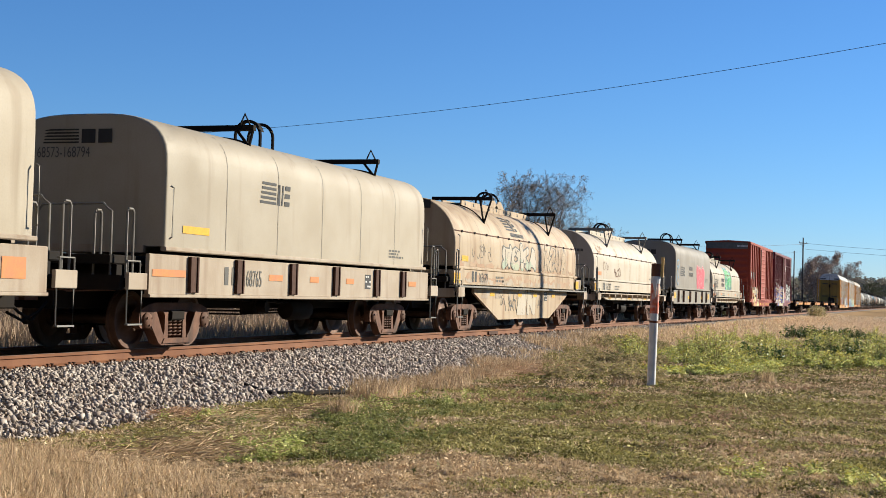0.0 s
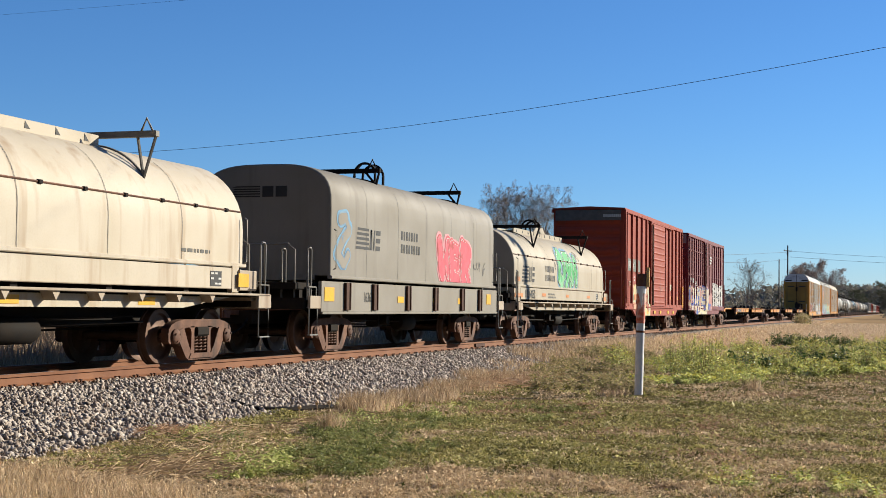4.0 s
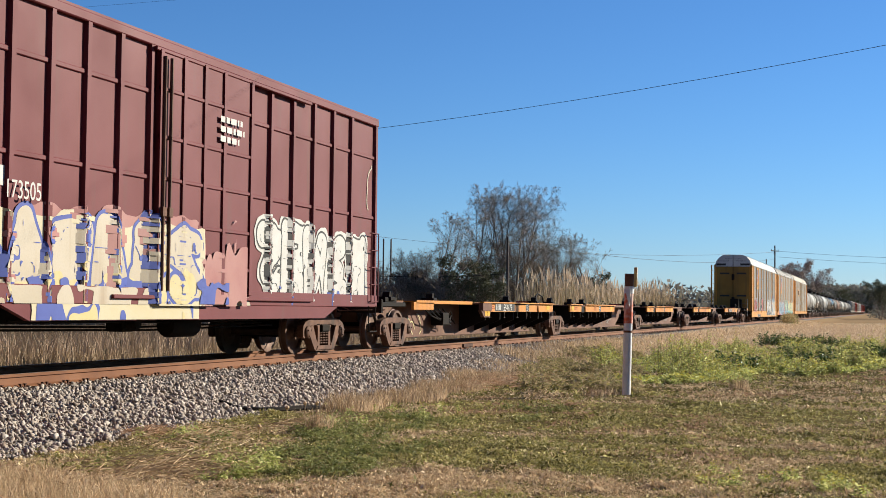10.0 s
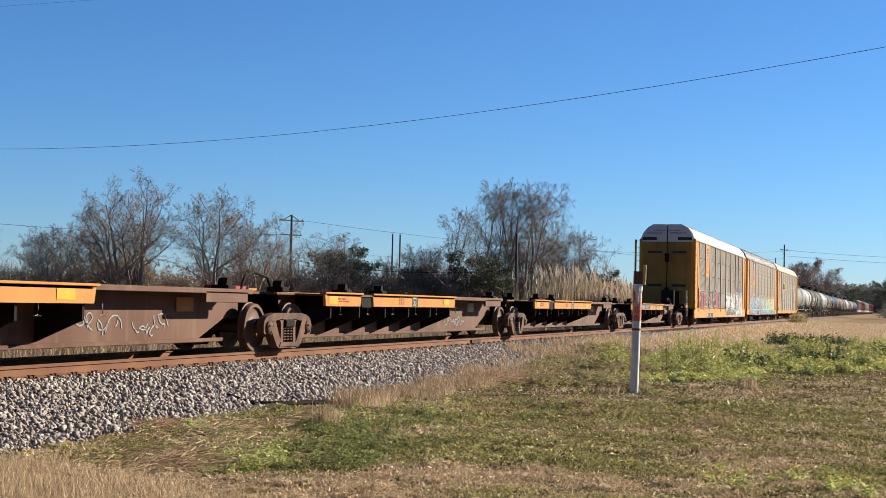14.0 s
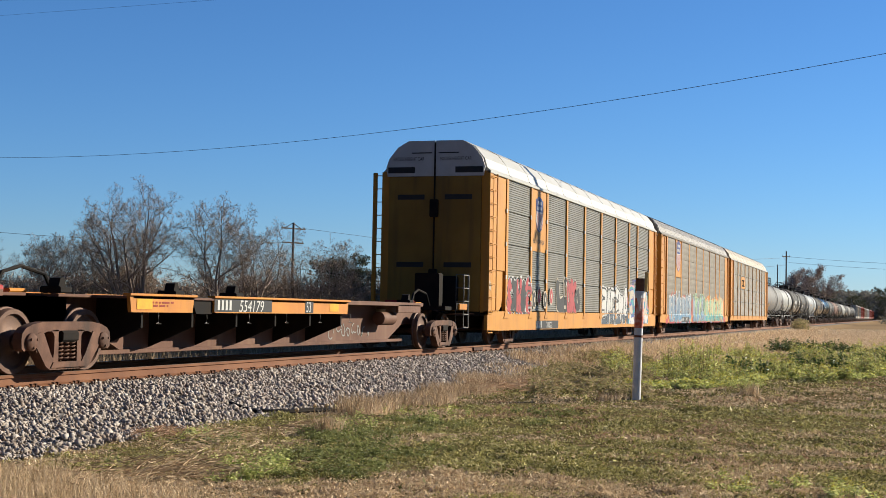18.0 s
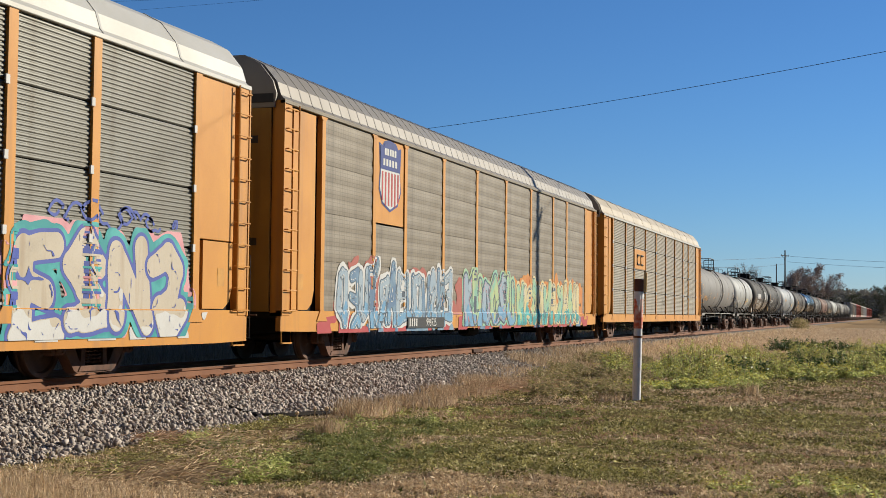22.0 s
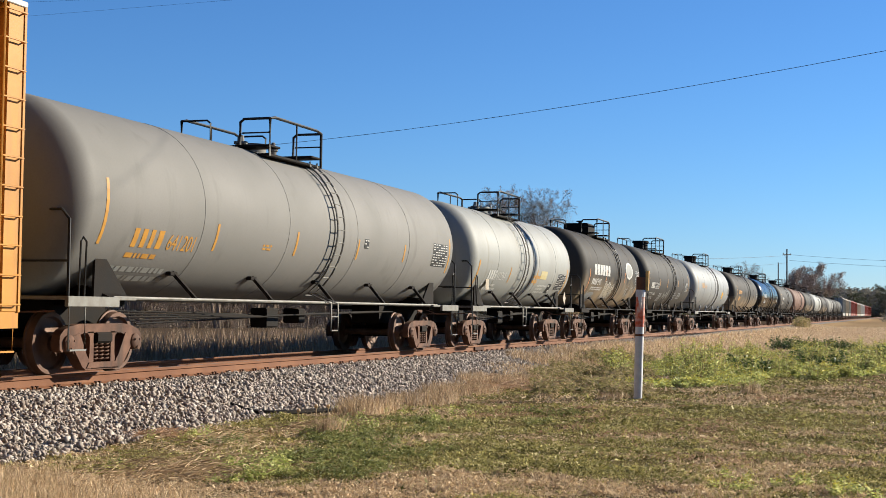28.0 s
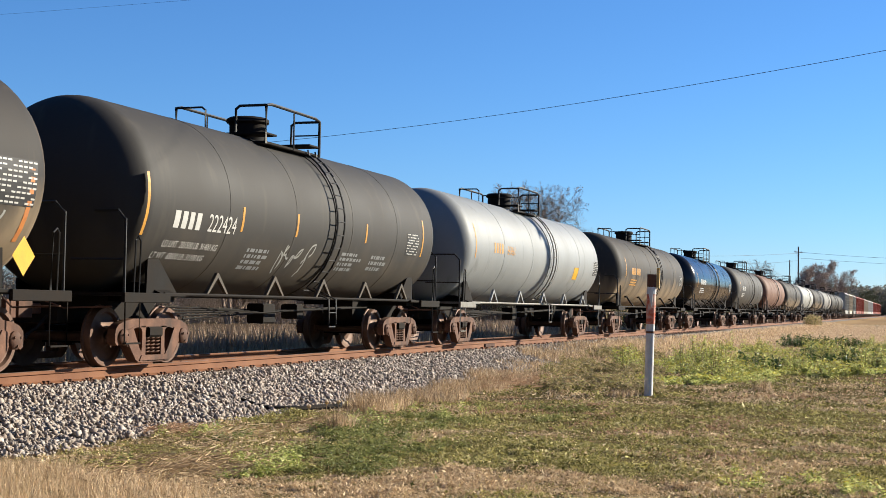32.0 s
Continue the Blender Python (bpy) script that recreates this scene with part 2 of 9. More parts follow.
# end doors: a darker, more streaked yellow than the sides
M_DARKYELLOW = mat("dark streaked yellow paint", (0.42, 0.24, 0.035), (0.32, 0.18, 0.03), 0.7, scale=0.9, streak=(0.2, 0.12, 0.035), streak_amount=0.5, bump=0.05)
M_TTX = mat("bright yellow paint", (0.78, 0.33, 0.03), (0.66, 0.25, 0.025), 0.5, scale=1.4, streak=(0.4, 0.18, 0.04), streak_amount=0.35, bump=0.05)
M_BROWN = mat("brown girder paint", (0.21, 0.1, 0.06), (0.15, 0.07, 0.043), 0.75, scale=0.8, streak=(0.27, 0.155, 0.09), streak_amount=0.5, bump=0.08)
M_RACKGREY = mat("galvanised grey panel", (0.3, 0.29, 0.25), (0.25, 0.237, 0.2), 0.5, 0.3, scale=0.9, streak=(0.2, 0.18, 0.14), streak_amount=0.35, bump=0.04)
M_RACKPALE = mat("pale tan panel", (0.44, 0.4, 0.32), (0.36, 0.325, 0.255), 0.55, 0.2, scale=0.9, streak=(0.27, 0.23, 0.17), streak_amount=0.4, bump=0.04)
M_RACKOLD = mat("aged grey panel", (0.31, 0.265, 0.195), (0.25, 0.21, 0.15), 0.6, 0.2, scale=0.8, streak=(0.19, 0.16, 0.12), streak_amount=0.6, bump=0.06)

def perforate(m, across, up, dark):
    """Rows of small punched slots over a sheet."""
    nt = m.node_tree
    b = nt.nodes["Principled BSDF"]
    col = b.inputs["Base Color"].links[0].from_socket
    tc, sep, com, br, mx = (nt.nodes.new("ShaderNode" + k) for k in ("TexCoord", "SeparateXYZ", "CombineXYZ", "TexBrick", "Mix"))
    nt.links.new(tc.outputs["Object"], sep.inputs[0])
    nt.links.new(sep.outputs["X"], com.inputs["X"])
    nt.links.new(sep.outputs["Z"], com.inputs["Y"])
    nt.links.new(com.outputs[0], br.inputs["Vector"])
    br.inputs["Scale"].default_value = 1.0
    br.inputs["Brick Width"].default_value, br.inputs["Row Height"].default_value = across, up
    br.inputs["Mortar Size"].default_value, br.inputs["Mortar Smooth"].default_value = 0.009, 0.4
    br.offset = 0.0
    mr = nt.nodes.new("ShaderNodeMapRange")
    mr.inputs["To Max"].default_value = dark
    nt.links.new(br.outputs["Fac"], mr.inputs["Value"])
    mx.data_type = "RGBA"
    mx.inputs["B"].default_value = (0.03, 0.027, 0.022, 1)
    nt.links.new(mr.outputs["Result"], mx.inputs["Factor"])
    nt.links.new(col, mx.inputs["A"])
    nt.links.new(mx.outputs["Result"], b.inputs["Base Color"])


perforate(M_RACKOLD, 0.13, 0.08, 0.35)
M_ROOF = mat("pale roof sheet", (0.66, 0.64, 0.58), (0.55, 0.53, 0.47), 0.5, 0.1, scale=0.7, bump=0.04)
M_ROOFTAN = mat("tan roof sheet", (0.52, 0.45, 0.33), (0.44, 0.37, 0.26), 0.55, 0.1, scale=0.7, streak=(0.35, 0.27, 0.17), streak_amount=0.3, bump=0.04)
M_ROOFGREY = mat("grey roof sheet", (0.3, 0.275, 0.235), (0.25, 0.225, 0.19), 0.5, 0.3, scale=0.7, bump=0.04)
M_TANKGREY = mat("grey tank paint", (0.29, 0.275, 0.255), (0.255, 0.245, 0.225), 0.72, spec=0.25, scale=0.6, streak=(0.2, 0.19, 0.17), streak_amount=0.15, bump=0.02)
M_TANKPALE = mat("pale grey tank paint", (0.43, 0.43, 0.4), (0.37, 0.365, 0.335), 0.6, spec=0.3, scale=0.6, streak=(0.27, 0.235, 0.18), streak_amount=0.25, bump=0.02)
M_TANKSILVER = mat("light grey tank paint", (0.36, 0.37, 0.37), (0.3, 0.31, 0.31), 0.55, spec=0.3, scale=0.6, streak=(0.2, 0.2, 0.2), streak_amount=0.2, bump=0.02)
M_BLACK = mat("black tank paint", (0.058, 0.054, 0.05), (0.072, 0.066, 0.06), 0.68, spec=0.18, scale=0.6, streak=(0.1, 0.088, 0.072), streak_amount=0.3, bump=0.02, dust=((0.13, 0.105, 0.075), 1.2, 2.2))
M_BROWNBLACK = mat("brownish black tank paint", (0.05, 0.046, 0.043), (0.072, 0.062, 0.052), 0.7, spec=0.16, scale=0.5, streak=(0.13, 0.095, 0.06), streak_amount=0.3, bump=0.03, dust=((0.62, 0.47, 0.29), 1.25, 2.4))
M_GLOSSBLACK = mat("glossy black tank paint", (0.014, 0.015, 0.017), (0.02, 0.02, 0.022), 0.2, scale=0.6, bump=0.01)
M_DARK = mat("grimy steel darkened for shade", (0.014, 0.012, 0.011), (0.03, 0.022, 0.016), 0.8, 0.0, scale=3, bump=0.1, spec=0.12)
M_TRUCK = mat("rust brown cast steel", (0.22, 0.108, 0.062), (0.13, 0.063, 0.04), 0.75, 0.1, scale=4, streak=(0.05, 0.033, 0.025), streak_amount=0.5, bump=0.2)
M_WHEEL = mat("rusty wheel steel", (0.2, 0.115, 0.075), (0.14, 0.08, 0.055), 0.6, 0.3, scale=5, bump=0.12)
M_BARE = mat("galvanised steel", (0.34, 0.33, 0.31), (0.26, 0.25, 0.23), 0.45, 0.7, scale=6, bump=0.05)
M_PIPE = mat("grey painted pipe", (0.3, 0.29, 0.26), (0.22, 0.2, 0.17), 0.6, 0.2, scale=6, bump=0.05)
M_BLACKPIPE = mat("black painted pipe", (0.02, 0.021, 0.022), (0.035, 0.03, 0.027), 0.5, scale=6, bump=0.05)
M_WHITE = mat("white paint", (0.75, 0.74, 0.7), (0.66, 0.64, 0.6), 0.55, scale=3, bump=0.03)
M_INK = mat("black paint", (0.03, 0.03, 0.032), (0.045, 0.043, 0.04), 0.6, scale=6, bump=0.03)
M_GREYINK = mat("faded grey paint", (0.12, 0.115, 0.105), (0.17, 0.16, 0.14), 0.65, scale=6, bump=0.03)
M_REFLECT = mat("yellow reflective tape", (0.95, 0.55, 0.02), (0.85, 0.45, 0.02), 0.4, scale=5, bump=0.02)
M_ORANGE = mat("faded orange tape", (0.75, 0.3, 0.08), (0.62, 0.25, 0.09), 0.5, scale=5, bump=0.02)
M_GOLD = mat("golden lettering paint", (0.75, 0.38, 0.05), (0.6, 0.3, 0.05), 0.5, scale=5, bump=0.02)
M_RED = mat("red paint", (0.5, 0.05, 0.04), (0.4, 0.04, 0.035), 0.55, scale=3, bump=0.03)
M_BLUE = mat("blue paint", (0.03, 0.05, 0.26), (0.025, 0.04, 0.2), 0.5, scale=3, bump=0.03)
M_RAIL = mat("rusty rail steel", (0.28, 0.118, 0.046), (0.2, 0.08, 0.034), 0.75, 0.1, scale=1.2, streak=(0.19, 0.08, 0.04), streak_amount=0.4, bump=0.12)
M_RAILTOP = mat("worn rail head", (0.3, 0.2, 0.14), (0.22, 0.14, 0.1), 0.5, 0.3, scale=2, bump=0.04)
M_TIE = mat("weathered timber", (0.16, 0.12, 0.09), (0.1, 0.075, 0.055), 0.85, scale=5, rand=0.25, bump=0.3)
M_SPIKE = mat("rusty spike steel", (0.1, 0.042, 0.022), (0.07, 0.03, 0.017), 0.8, scale=8, bump=0.15)
M_WOOD = mat("grey pole timber", (0.16, 0.125, 0.095), (0.11, 0.085, 0.065), 0.85, scale=3, streak=(0.08, 0.06, 0.045), streak_amount=0.6, bump=0.25)
M_BARK = mat("grey brown bark", (0.38, 0.29, 0.21), (0.27, 0.205, 0.15), 0.9, scale=3, bump=0.3)
M_BARKPALE = mat("pale grey bark", (0.36, 0.3, 0.235), (0.27, 0.22, 0.17), 0.9, scale=3, bump=0.3)
M_TWIG = plant_mat("brown twigs", ((0.17, 0.125, 0.09), (0.31, 0.235, 0.17)), 0.85, 0)
M_WIRE = mat("black cable", (0.02, 0.02, 0.02), (0.03, 0.03, 0.03), 0.6, scale=3, bump=0)

# ---- ground and track ----


def turf_mat():
    """Straw and green turf; the field farther along the track is all straw, the ground beyond the track dark brown."""
    m = mat("dry winter turf", (0.32, 0.235, 0.11), (0.22, 0.185, 0.07), 0.95, scale=0.22, bump=0.6, grain=9, spec=0.0, speck=0.8, tone=0.45)
    nt = m.node_tree
    b = nt.nodes["Principled BSDF"]
    col = b.inputs["Base Color"].links[0].from_socket
    tc, sep, mr, mx = (nt.nodes.new("ShaderNode" + k) for k in ("TexCoord", "SeparateXYZ", "MapRange", "Mix"))
    mr.inputs["From Min"].default_value, mr.inputs["From Max"].default_value = 42, 62
    mx.data_type = "RGBA"
    mx.inputs["B"].default_value = (0.32, 0.225, 0.125, 1)
    nt.links.new(tc.outputs["Object"], sep.inputs[0])
    nt.links.new(sep.outputs["X"], mr.inputs["Value"])
    nt.links.new(mr.outputs["Result"], mx.inputs["Factor"])
    nt.links.new(col, mx.inputs["A"])
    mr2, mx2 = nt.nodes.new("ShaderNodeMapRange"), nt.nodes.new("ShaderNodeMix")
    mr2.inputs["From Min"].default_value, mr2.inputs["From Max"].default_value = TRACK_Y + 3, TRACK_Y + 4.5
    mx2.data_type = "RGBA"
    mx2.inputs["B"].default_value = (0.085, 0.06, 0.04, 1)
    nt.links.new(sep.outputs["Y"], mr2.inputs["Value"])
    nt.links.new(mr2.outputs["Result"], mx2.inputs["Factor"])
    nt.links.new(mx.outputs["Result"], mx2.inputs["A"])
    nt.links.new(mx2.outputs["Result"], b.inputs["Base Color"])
    return m


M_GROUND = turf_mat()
M_BALLASTBED = mat("crushed stone bed", (0.34, 0.3, 0.26), (0.25, 0.21, 0.18), 0.9, scale=6, bump=0.8, grain=20, spec=0.2, speck=1.0, tone=0.72)


def rise(x, y):
    """Gentle unevenness of the turf."""
    u, w = min(1.0, max(0.0, (x - 26) / 22)), min(1.0, max(0.0, (y - 7.6) / 2.7))
    bank = 0.3 * u * u * (3 - 2 * u) * w * w * (3 - 2 * w) if y < TRACK_Y else 0.0
    if abs(x) > 110 or not -15 < y < 26:
        return bank
    return bank + 0.03 * noise.noise((x * 0.25, y * 0.25, 0.3)) + 0.015 * noise.noise((x * 0.9, y * 0.9, 5.1))


def ground():
    near_x = [-30 + 1.5 * k for k in range(21)] + [1.5 + 0.75 * k for k in range(100)]
    xs = [-3000, -800, -200, -80] + near_x + [80, 90, 105, 130, 170, 240, 400, 900, 3500]
    ys = [-3000, -800, -200, -80, -40, -20] + [-12 + 0.75 * k for k in range(50)] + [28, 34, 45, 65, 100, 160, 300, 800, 3500]
    g = Geo()
    g.sheet([[(x, y, rise(x, y)) for y in ys] for x in xs])
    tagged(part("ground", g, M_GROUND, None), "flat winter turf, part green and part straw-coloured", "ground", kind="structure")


def shoulder(x):
    """Foot of the stone bed on the camera's side; grass covers more of it farther on."""
    t = min(1.0, max(0.0, (x - 22) / 26))
    return TRACK_Y - 3.95 + 2.2 * t * t * (3 - 2 * t)


def track():
    bed = Geo()
    xs = [-60 + 2.0 * k for k in range(90)] + [125, 150, 200, 300, 500, 800, 1110]
    bed.sheet([[(x, y, z) for y, z in ((TRACK_Y - 4.2, -0.1), (TRACK_Y - 3.7, 0.03), (TRACK_Y - 1.75, RAIL_Z - 0.215), (TRACK_Y + 1.75, RAIL_Z - 0.215), (TRACK_Y + 3.6, 0.03), (TRACK_Y + 4.2, -0.1))] for x in xs])
    tagged(part("ballast_bed", bed, M_BALLASTBED, None), "raised bed of crushed grey stone under the track", "ballast", kind="structure")
    for y in (-0.753, 0.753):
        r = Geo()
        pr = [(-0.07, 0.0), (0.07, 0.0), (0.07, 0.012), (0.015, 0.035), (0.01, 0.13), (0.036, 0.142), (0.036, 0.175), (0.025, 0.182), (-0.025, 0.182), (-0.036, 0.175), (-0.036, 0.142), (-0.01, 0.13), (-0.015, 0.035), (-0.07, 0.012)]
        r.prism([(TRACK_Y + y + a, RAIL_Z - 0.184 + b) for a, b in pr], "x", -80, 1100)
        rail = tagged(part("rail", r, M_RAIL, None, smooth=0), "rust-brown steel rail with a worn head", "rail", "rails of the track", "structure")
        h = Geo()
        h.box(-80, 1100, TRACK_Y + y - 0.024, TRACK_Y + y + 0.024, RAIL_Z - 0.003, RAIL_Z + 0.001)
        part("rail_head", h, M_RAILTOP, rail)
    j = Geo()
    j.box(37.6, 38.5, TRACK_Y - 0.753 - 0.06, TRACK_Y - 0.753 - 0.012, RAIL_Z - 0.15, RAIL_Z - 0.05, 0.01)
    tagged(part("joint_bar", j, M_SPIKE, None), "dark steel joint bar bolted to the rail", "joint bar")


ground()
track()

# ---- running gear, shared by all freight cars ----
WHEEL_R = 0.457
WHEELSETS = {1: [], -1: []}


def wheel_mesh():
    g = Geo()
    for s in (-1, 1):
        pr = [(0.62, 0.07), (0.62, 0.11), (0.66, 0.14), (0.69, 0.3), (0.65, 0.37), (0.645, WHEEL_R + 0.026), (0.672, WHEEL_R + 0.024), (0.685, WHEEL_R + 0.002),
              (0.775, WHEEL_R - 0.004), (0.785, WHEEL_R - 0.012), (0.785, 0.385), (0.74, 0.36), (0.72, 0.2), (0.76, 0.13), (0.8, 0.115), (0.8, 0.07)]
        g.rev([(s * a, r) for a, r in pr], 28, "y")
        g.rev([(s * 0.8, 0.06), (s * 1.02, 0.06)], 12, "y")
    g.rev([(-0.62, 0.075), (0.62, 0.075)], 12, "y")
    return mesh_of("wheelset", g, M_WHEEL, 40)


def sideframe_mesh():
    g = Geo()
    for s in (-1,):
        y0, y1 = -0.07, 0.07
        g.prism([(-1.1, 0.5), (-1.08, 0.58), (-1.0, 0.65), (-0.85, 0.7), (-0.6, 0.735), (0.6, 0.735), (0.85, 0.7), (1.0, 0.65), (1.08, 0.58), (1.1, 0.5), (0.74, 0.5), (0.6, 0.575), (0.5, 0.6), (-0.5, 0.6), (-0.6, 0.575), (-0.74, 0.5)], "y", y0, y1)
        for d in (-1, 1):
            g.prism([(d * 1.1, 0.5), (d * 1.09, 0.37), (d * 1.03, 0.33), (d * 0.98, 0.36), (d * 0.98, 0.5)], "y", y0, y1)
            g.prism([(d * 0.79, 0.56), (d * 0.62, 0.6), (d * 0.575, 0.53), (d * 0.43, 0.28), (d * 0.36, 0.2), (d * 0.3, 0.08), (d * 0.44, 0.06), (d * 0.54, 0.11), (d * 0.77, 0.38)], "y", y0 - 0.015, y1 + 0.015)
            g.prism([(d * 0.76, 0.54), (d * 0.8, 0.4), (d * 0.74, 0.3), (d * 0.68, 0.44)], "y", y0, y1)
            g.prism([(d * 0.37, 0.14), (d * 0.23, 0.14), (d * 0.23, 0.62), (d * 0.33, 0.62), (d * 0.335, 0.3)], "y", y0, y1)
            g.prism([(d * 0.33, 0.62), (d * 0.33, 0.52), (d * 0.36, 0.575), (d * 0.42, 0.605)], "y", y0, y1)
            g.rev([(0.1, 0.125), (-0.1, 0.125), (-0.12, 0.105), (-0.135, 0.06)], 14, "y", cx=d * 0.89, cz=0.457)
            for k in range(3):
                a = k * math.tau / 3 + 0.5
                g.rev([(-0.12, 0.018), (-0.145, 0.018)], 6, "y", cx=d * 0.89 + 0.075 * math.cos(a), cz=0.457 + 0.075 * math.sin(a))
        g.prism([(-0.44, 0.09), (0.44, 0.09), (0.38, 0.17), (-0.38, 0.17)], "y", y0 - 0.03, y1 + 0.03)
        g.prism([(-0.36, 0.06), (0.36, 0.06), (0.44, 0.095), (-0.44, 0.095)], "y", y0, y1)
    return mesh_of("side_frame", g, M_TRUCK, 30)


def spring_mesh():
    g = Geo()
    for x in (0.0,):
        pts = [(x + 0.072 * math.cos(a), 0.072 * math.sin(a), 0.18 + 0.27 * i / 40) for i in range(41) for a in [i * math.tau / 8]]
        g.tube(pts, 0.0135, 5)
    return mesh_of("spring", g, M_TRUCK, 40)


def bolster_mesh():
    g = Geo()
    g.box(-0.19, 0.19, -1.12, 1.12, 0.45, 0.61, 0.03)
    g.box(-0.27, 0.27, -0.35, 0.35, 0.5, 0.7, 0.03)
    for d in (-1, 1):
        g.box(d * 0.42 - 0.05, d * 0.42 + 0.05, -0.86, 0.86, 0.34, 0.44, 0.02)
        for s in (-1, 1):
            g.box(d * 0.40 - 0.03, d * 0.40 + 0.03, s * 0.72 - 0.06, s * 0.72 + 0.06, 0.27, 0.55, 0.01)
    return mesh_of("truck", g, M_DARK, 30)


MESH = dict(wheel=wheel_mesh(), frame=sideframe_mesh(), spring=spring_mesh(), bolster=bolster_mesh())


def truck_at(car, x, rolling=True):
    t = part("truck", MESH["bolster"], None, car, loc=(x, 0, 0))
    for s in (-1, 1):
        fr = part("side_frame", MESH["frame"], None, t, loc=(0, s, 0))
        if s > 0:
            fr.rotation_euler = (0, 0, math.pi)
        for x in (-0.15, 0.0, 0.15):
            if s < 0:
                part("spring", MESH["spring"], None, t, loc=(x, s, 0))
    for d in (-1, 1):
        w = part("wheelset", MESH["wheel"], None, t, loc=(d * 0.89, 0, 0.457))
        if rolling:
            WHEELSETS[d].append(w)
    return t


def coupler_at(car, x, d, z=0.87):
    g = Geo()
    g.box(min(x, x + d * 0.75), max(x, x + d * 0.75), -0.075, 0.075, z - 0.08, z + 0.08, 0.02)
    g.prism([(x + d * 0.7, -0.14), (x + d * 0.98, -0.17), (x + d * 1.02, -0.02), (x + d * 0.9, 0.03), (x + d * 1.0, 0.15), (x + d * 0.8, 0.18)], "z", z - 0.13, z + 0.13)
    part("coupler", g, M_TRUCK, car)
    h = Geo()
    h.tube([(x + d * 0.1, -0.25, z - 0.1), (x + d * 0.4, -0.26, z - 0.3), (x + d * 0.75, -0.24, z - 0.42), (x + d * 1.0, -0.16, z - 0.3)], 0.022, 6)
    part("air_hose", h, M_DARK, car)
    c = Geo()
    c.tube([(x + d * 0.02, -1.3, z + 0.05), (x + d * 0.06, -0.5, z + 0.02), (x + d * 0.3, -0.1, z + 0.2)], 0.014, 5)
    part("uncoupling_lever", c, M_TRUCK, car)


def ladder_at(car, x0, x1, y, z0, z1, material, n=None, r=0.012, name="ladder", bow=0.0, end=False):
    g = Geo()
    n = n or max(2, round((z1 - z0) / 0.38))
    if end:
        for yy in (x0, x1):
            g.tube([(y, yy, z0), (y, yy, z1)], r, 6)
        for k in range(n + 1):
            z = z0 + (z1 - z0) * k / n
            g.tube([(y, x0, z), (y, x1, z)], r, 6)
    else:
        for xx in (x0, x1):
            g.tube([(xx, y, z0), (xx, y, z1)], r * 1.2, 6)
        for k in range(n + 1):
            z = z0 + (z1 - z0) * k / n
            g.tube([(x0, y + 0.05, z), (x0, y, z), (x1, y, z), (x1, y + 0.05, z)], r, 5)
    return part(name, g, material, car)


def step_at(car, x0, x1, y, z0, z1, material):
    g = Geo()
    g.tube([(x0, y, z1), (x0, y, z0), (x1, y, z0), (x1, y, z1)], 0.014, 6)
    g.box(x0, x1, y - 0.03, y + 0.03, z0 - 0.012, z0 + 0.012)
    return part("sill_step", g, material, car)


def brake_gear(car, x0, x1, z=0.75, seed=0):
    rnd = random.Random(seed)
    xm = (x0 + x1) / 2
    g = Geo()
    g.rev([(-0.5, 0.05), (-0.48, 0.17), (-0.4, 0.2), (0.4, 0.2), (0.48, 0.17), (0.5, 0.05)], 20, "x", cx=xm + 0.6, cy=-0.7, cz=z - 0.22)
    part("air_reservoir", g, mat_cache("reservoir", car.get("pipe", 0)), car)
    v = Geo()
    v.box(xm - 1.5, xm - 1.15, -0.85, -0.55, z - 0.3, z + 0.05, 0.03)
    v.rev([(-0.12, 0.11), (0.12, 0.11)], 12, "y", cx=xm - 1.32, cy=-0.9, cz=z - 0.15)
    v.box(xm - 1.12, xm - 0.98, -0.8, -0.6, z - 0.2, z + 0.02, 0.02)
    part("brake_valve", v, M_DARK, car)
    r = Geo()
    for k in range(4):
        y, zz = rnd.uniform(-0.9, 0.2), z - rnd.uniform(0.0, 0.3)
        r.tube([(x0 + 0.3, y, zz), (xm, y + 0.1, zz - 0.05), (x1 - 0.3, y, zz)], 0.018, 5)
    r.tube([(xm - 1.3, -0.7, z), (xm - 0.2, -0.75, z - 0.1), (xm + 0.3, -0.72, z - 0.05)], 0.02, 5)
    part("brake_rigging", r, M_DARK, car)


def mat_cache(kind, which):
    return (M_DARK, M_TRUCK, M_PIPE)[which]


def thing(name, label, category, group=""):
    ob = new(name)
    ob.empty_display_size = 0.3
    return tagged(ob, label, category, group)


CARS = []


def freight_car(name, s, label, category, group):
    car = thing(name, label, category, group)
    car.location = (s, TRACK_Y, RAIL_Z)
    CARS.append((car, s))
    return car


# ---- spray-painted pieces, laid on a surface in small flakes ----


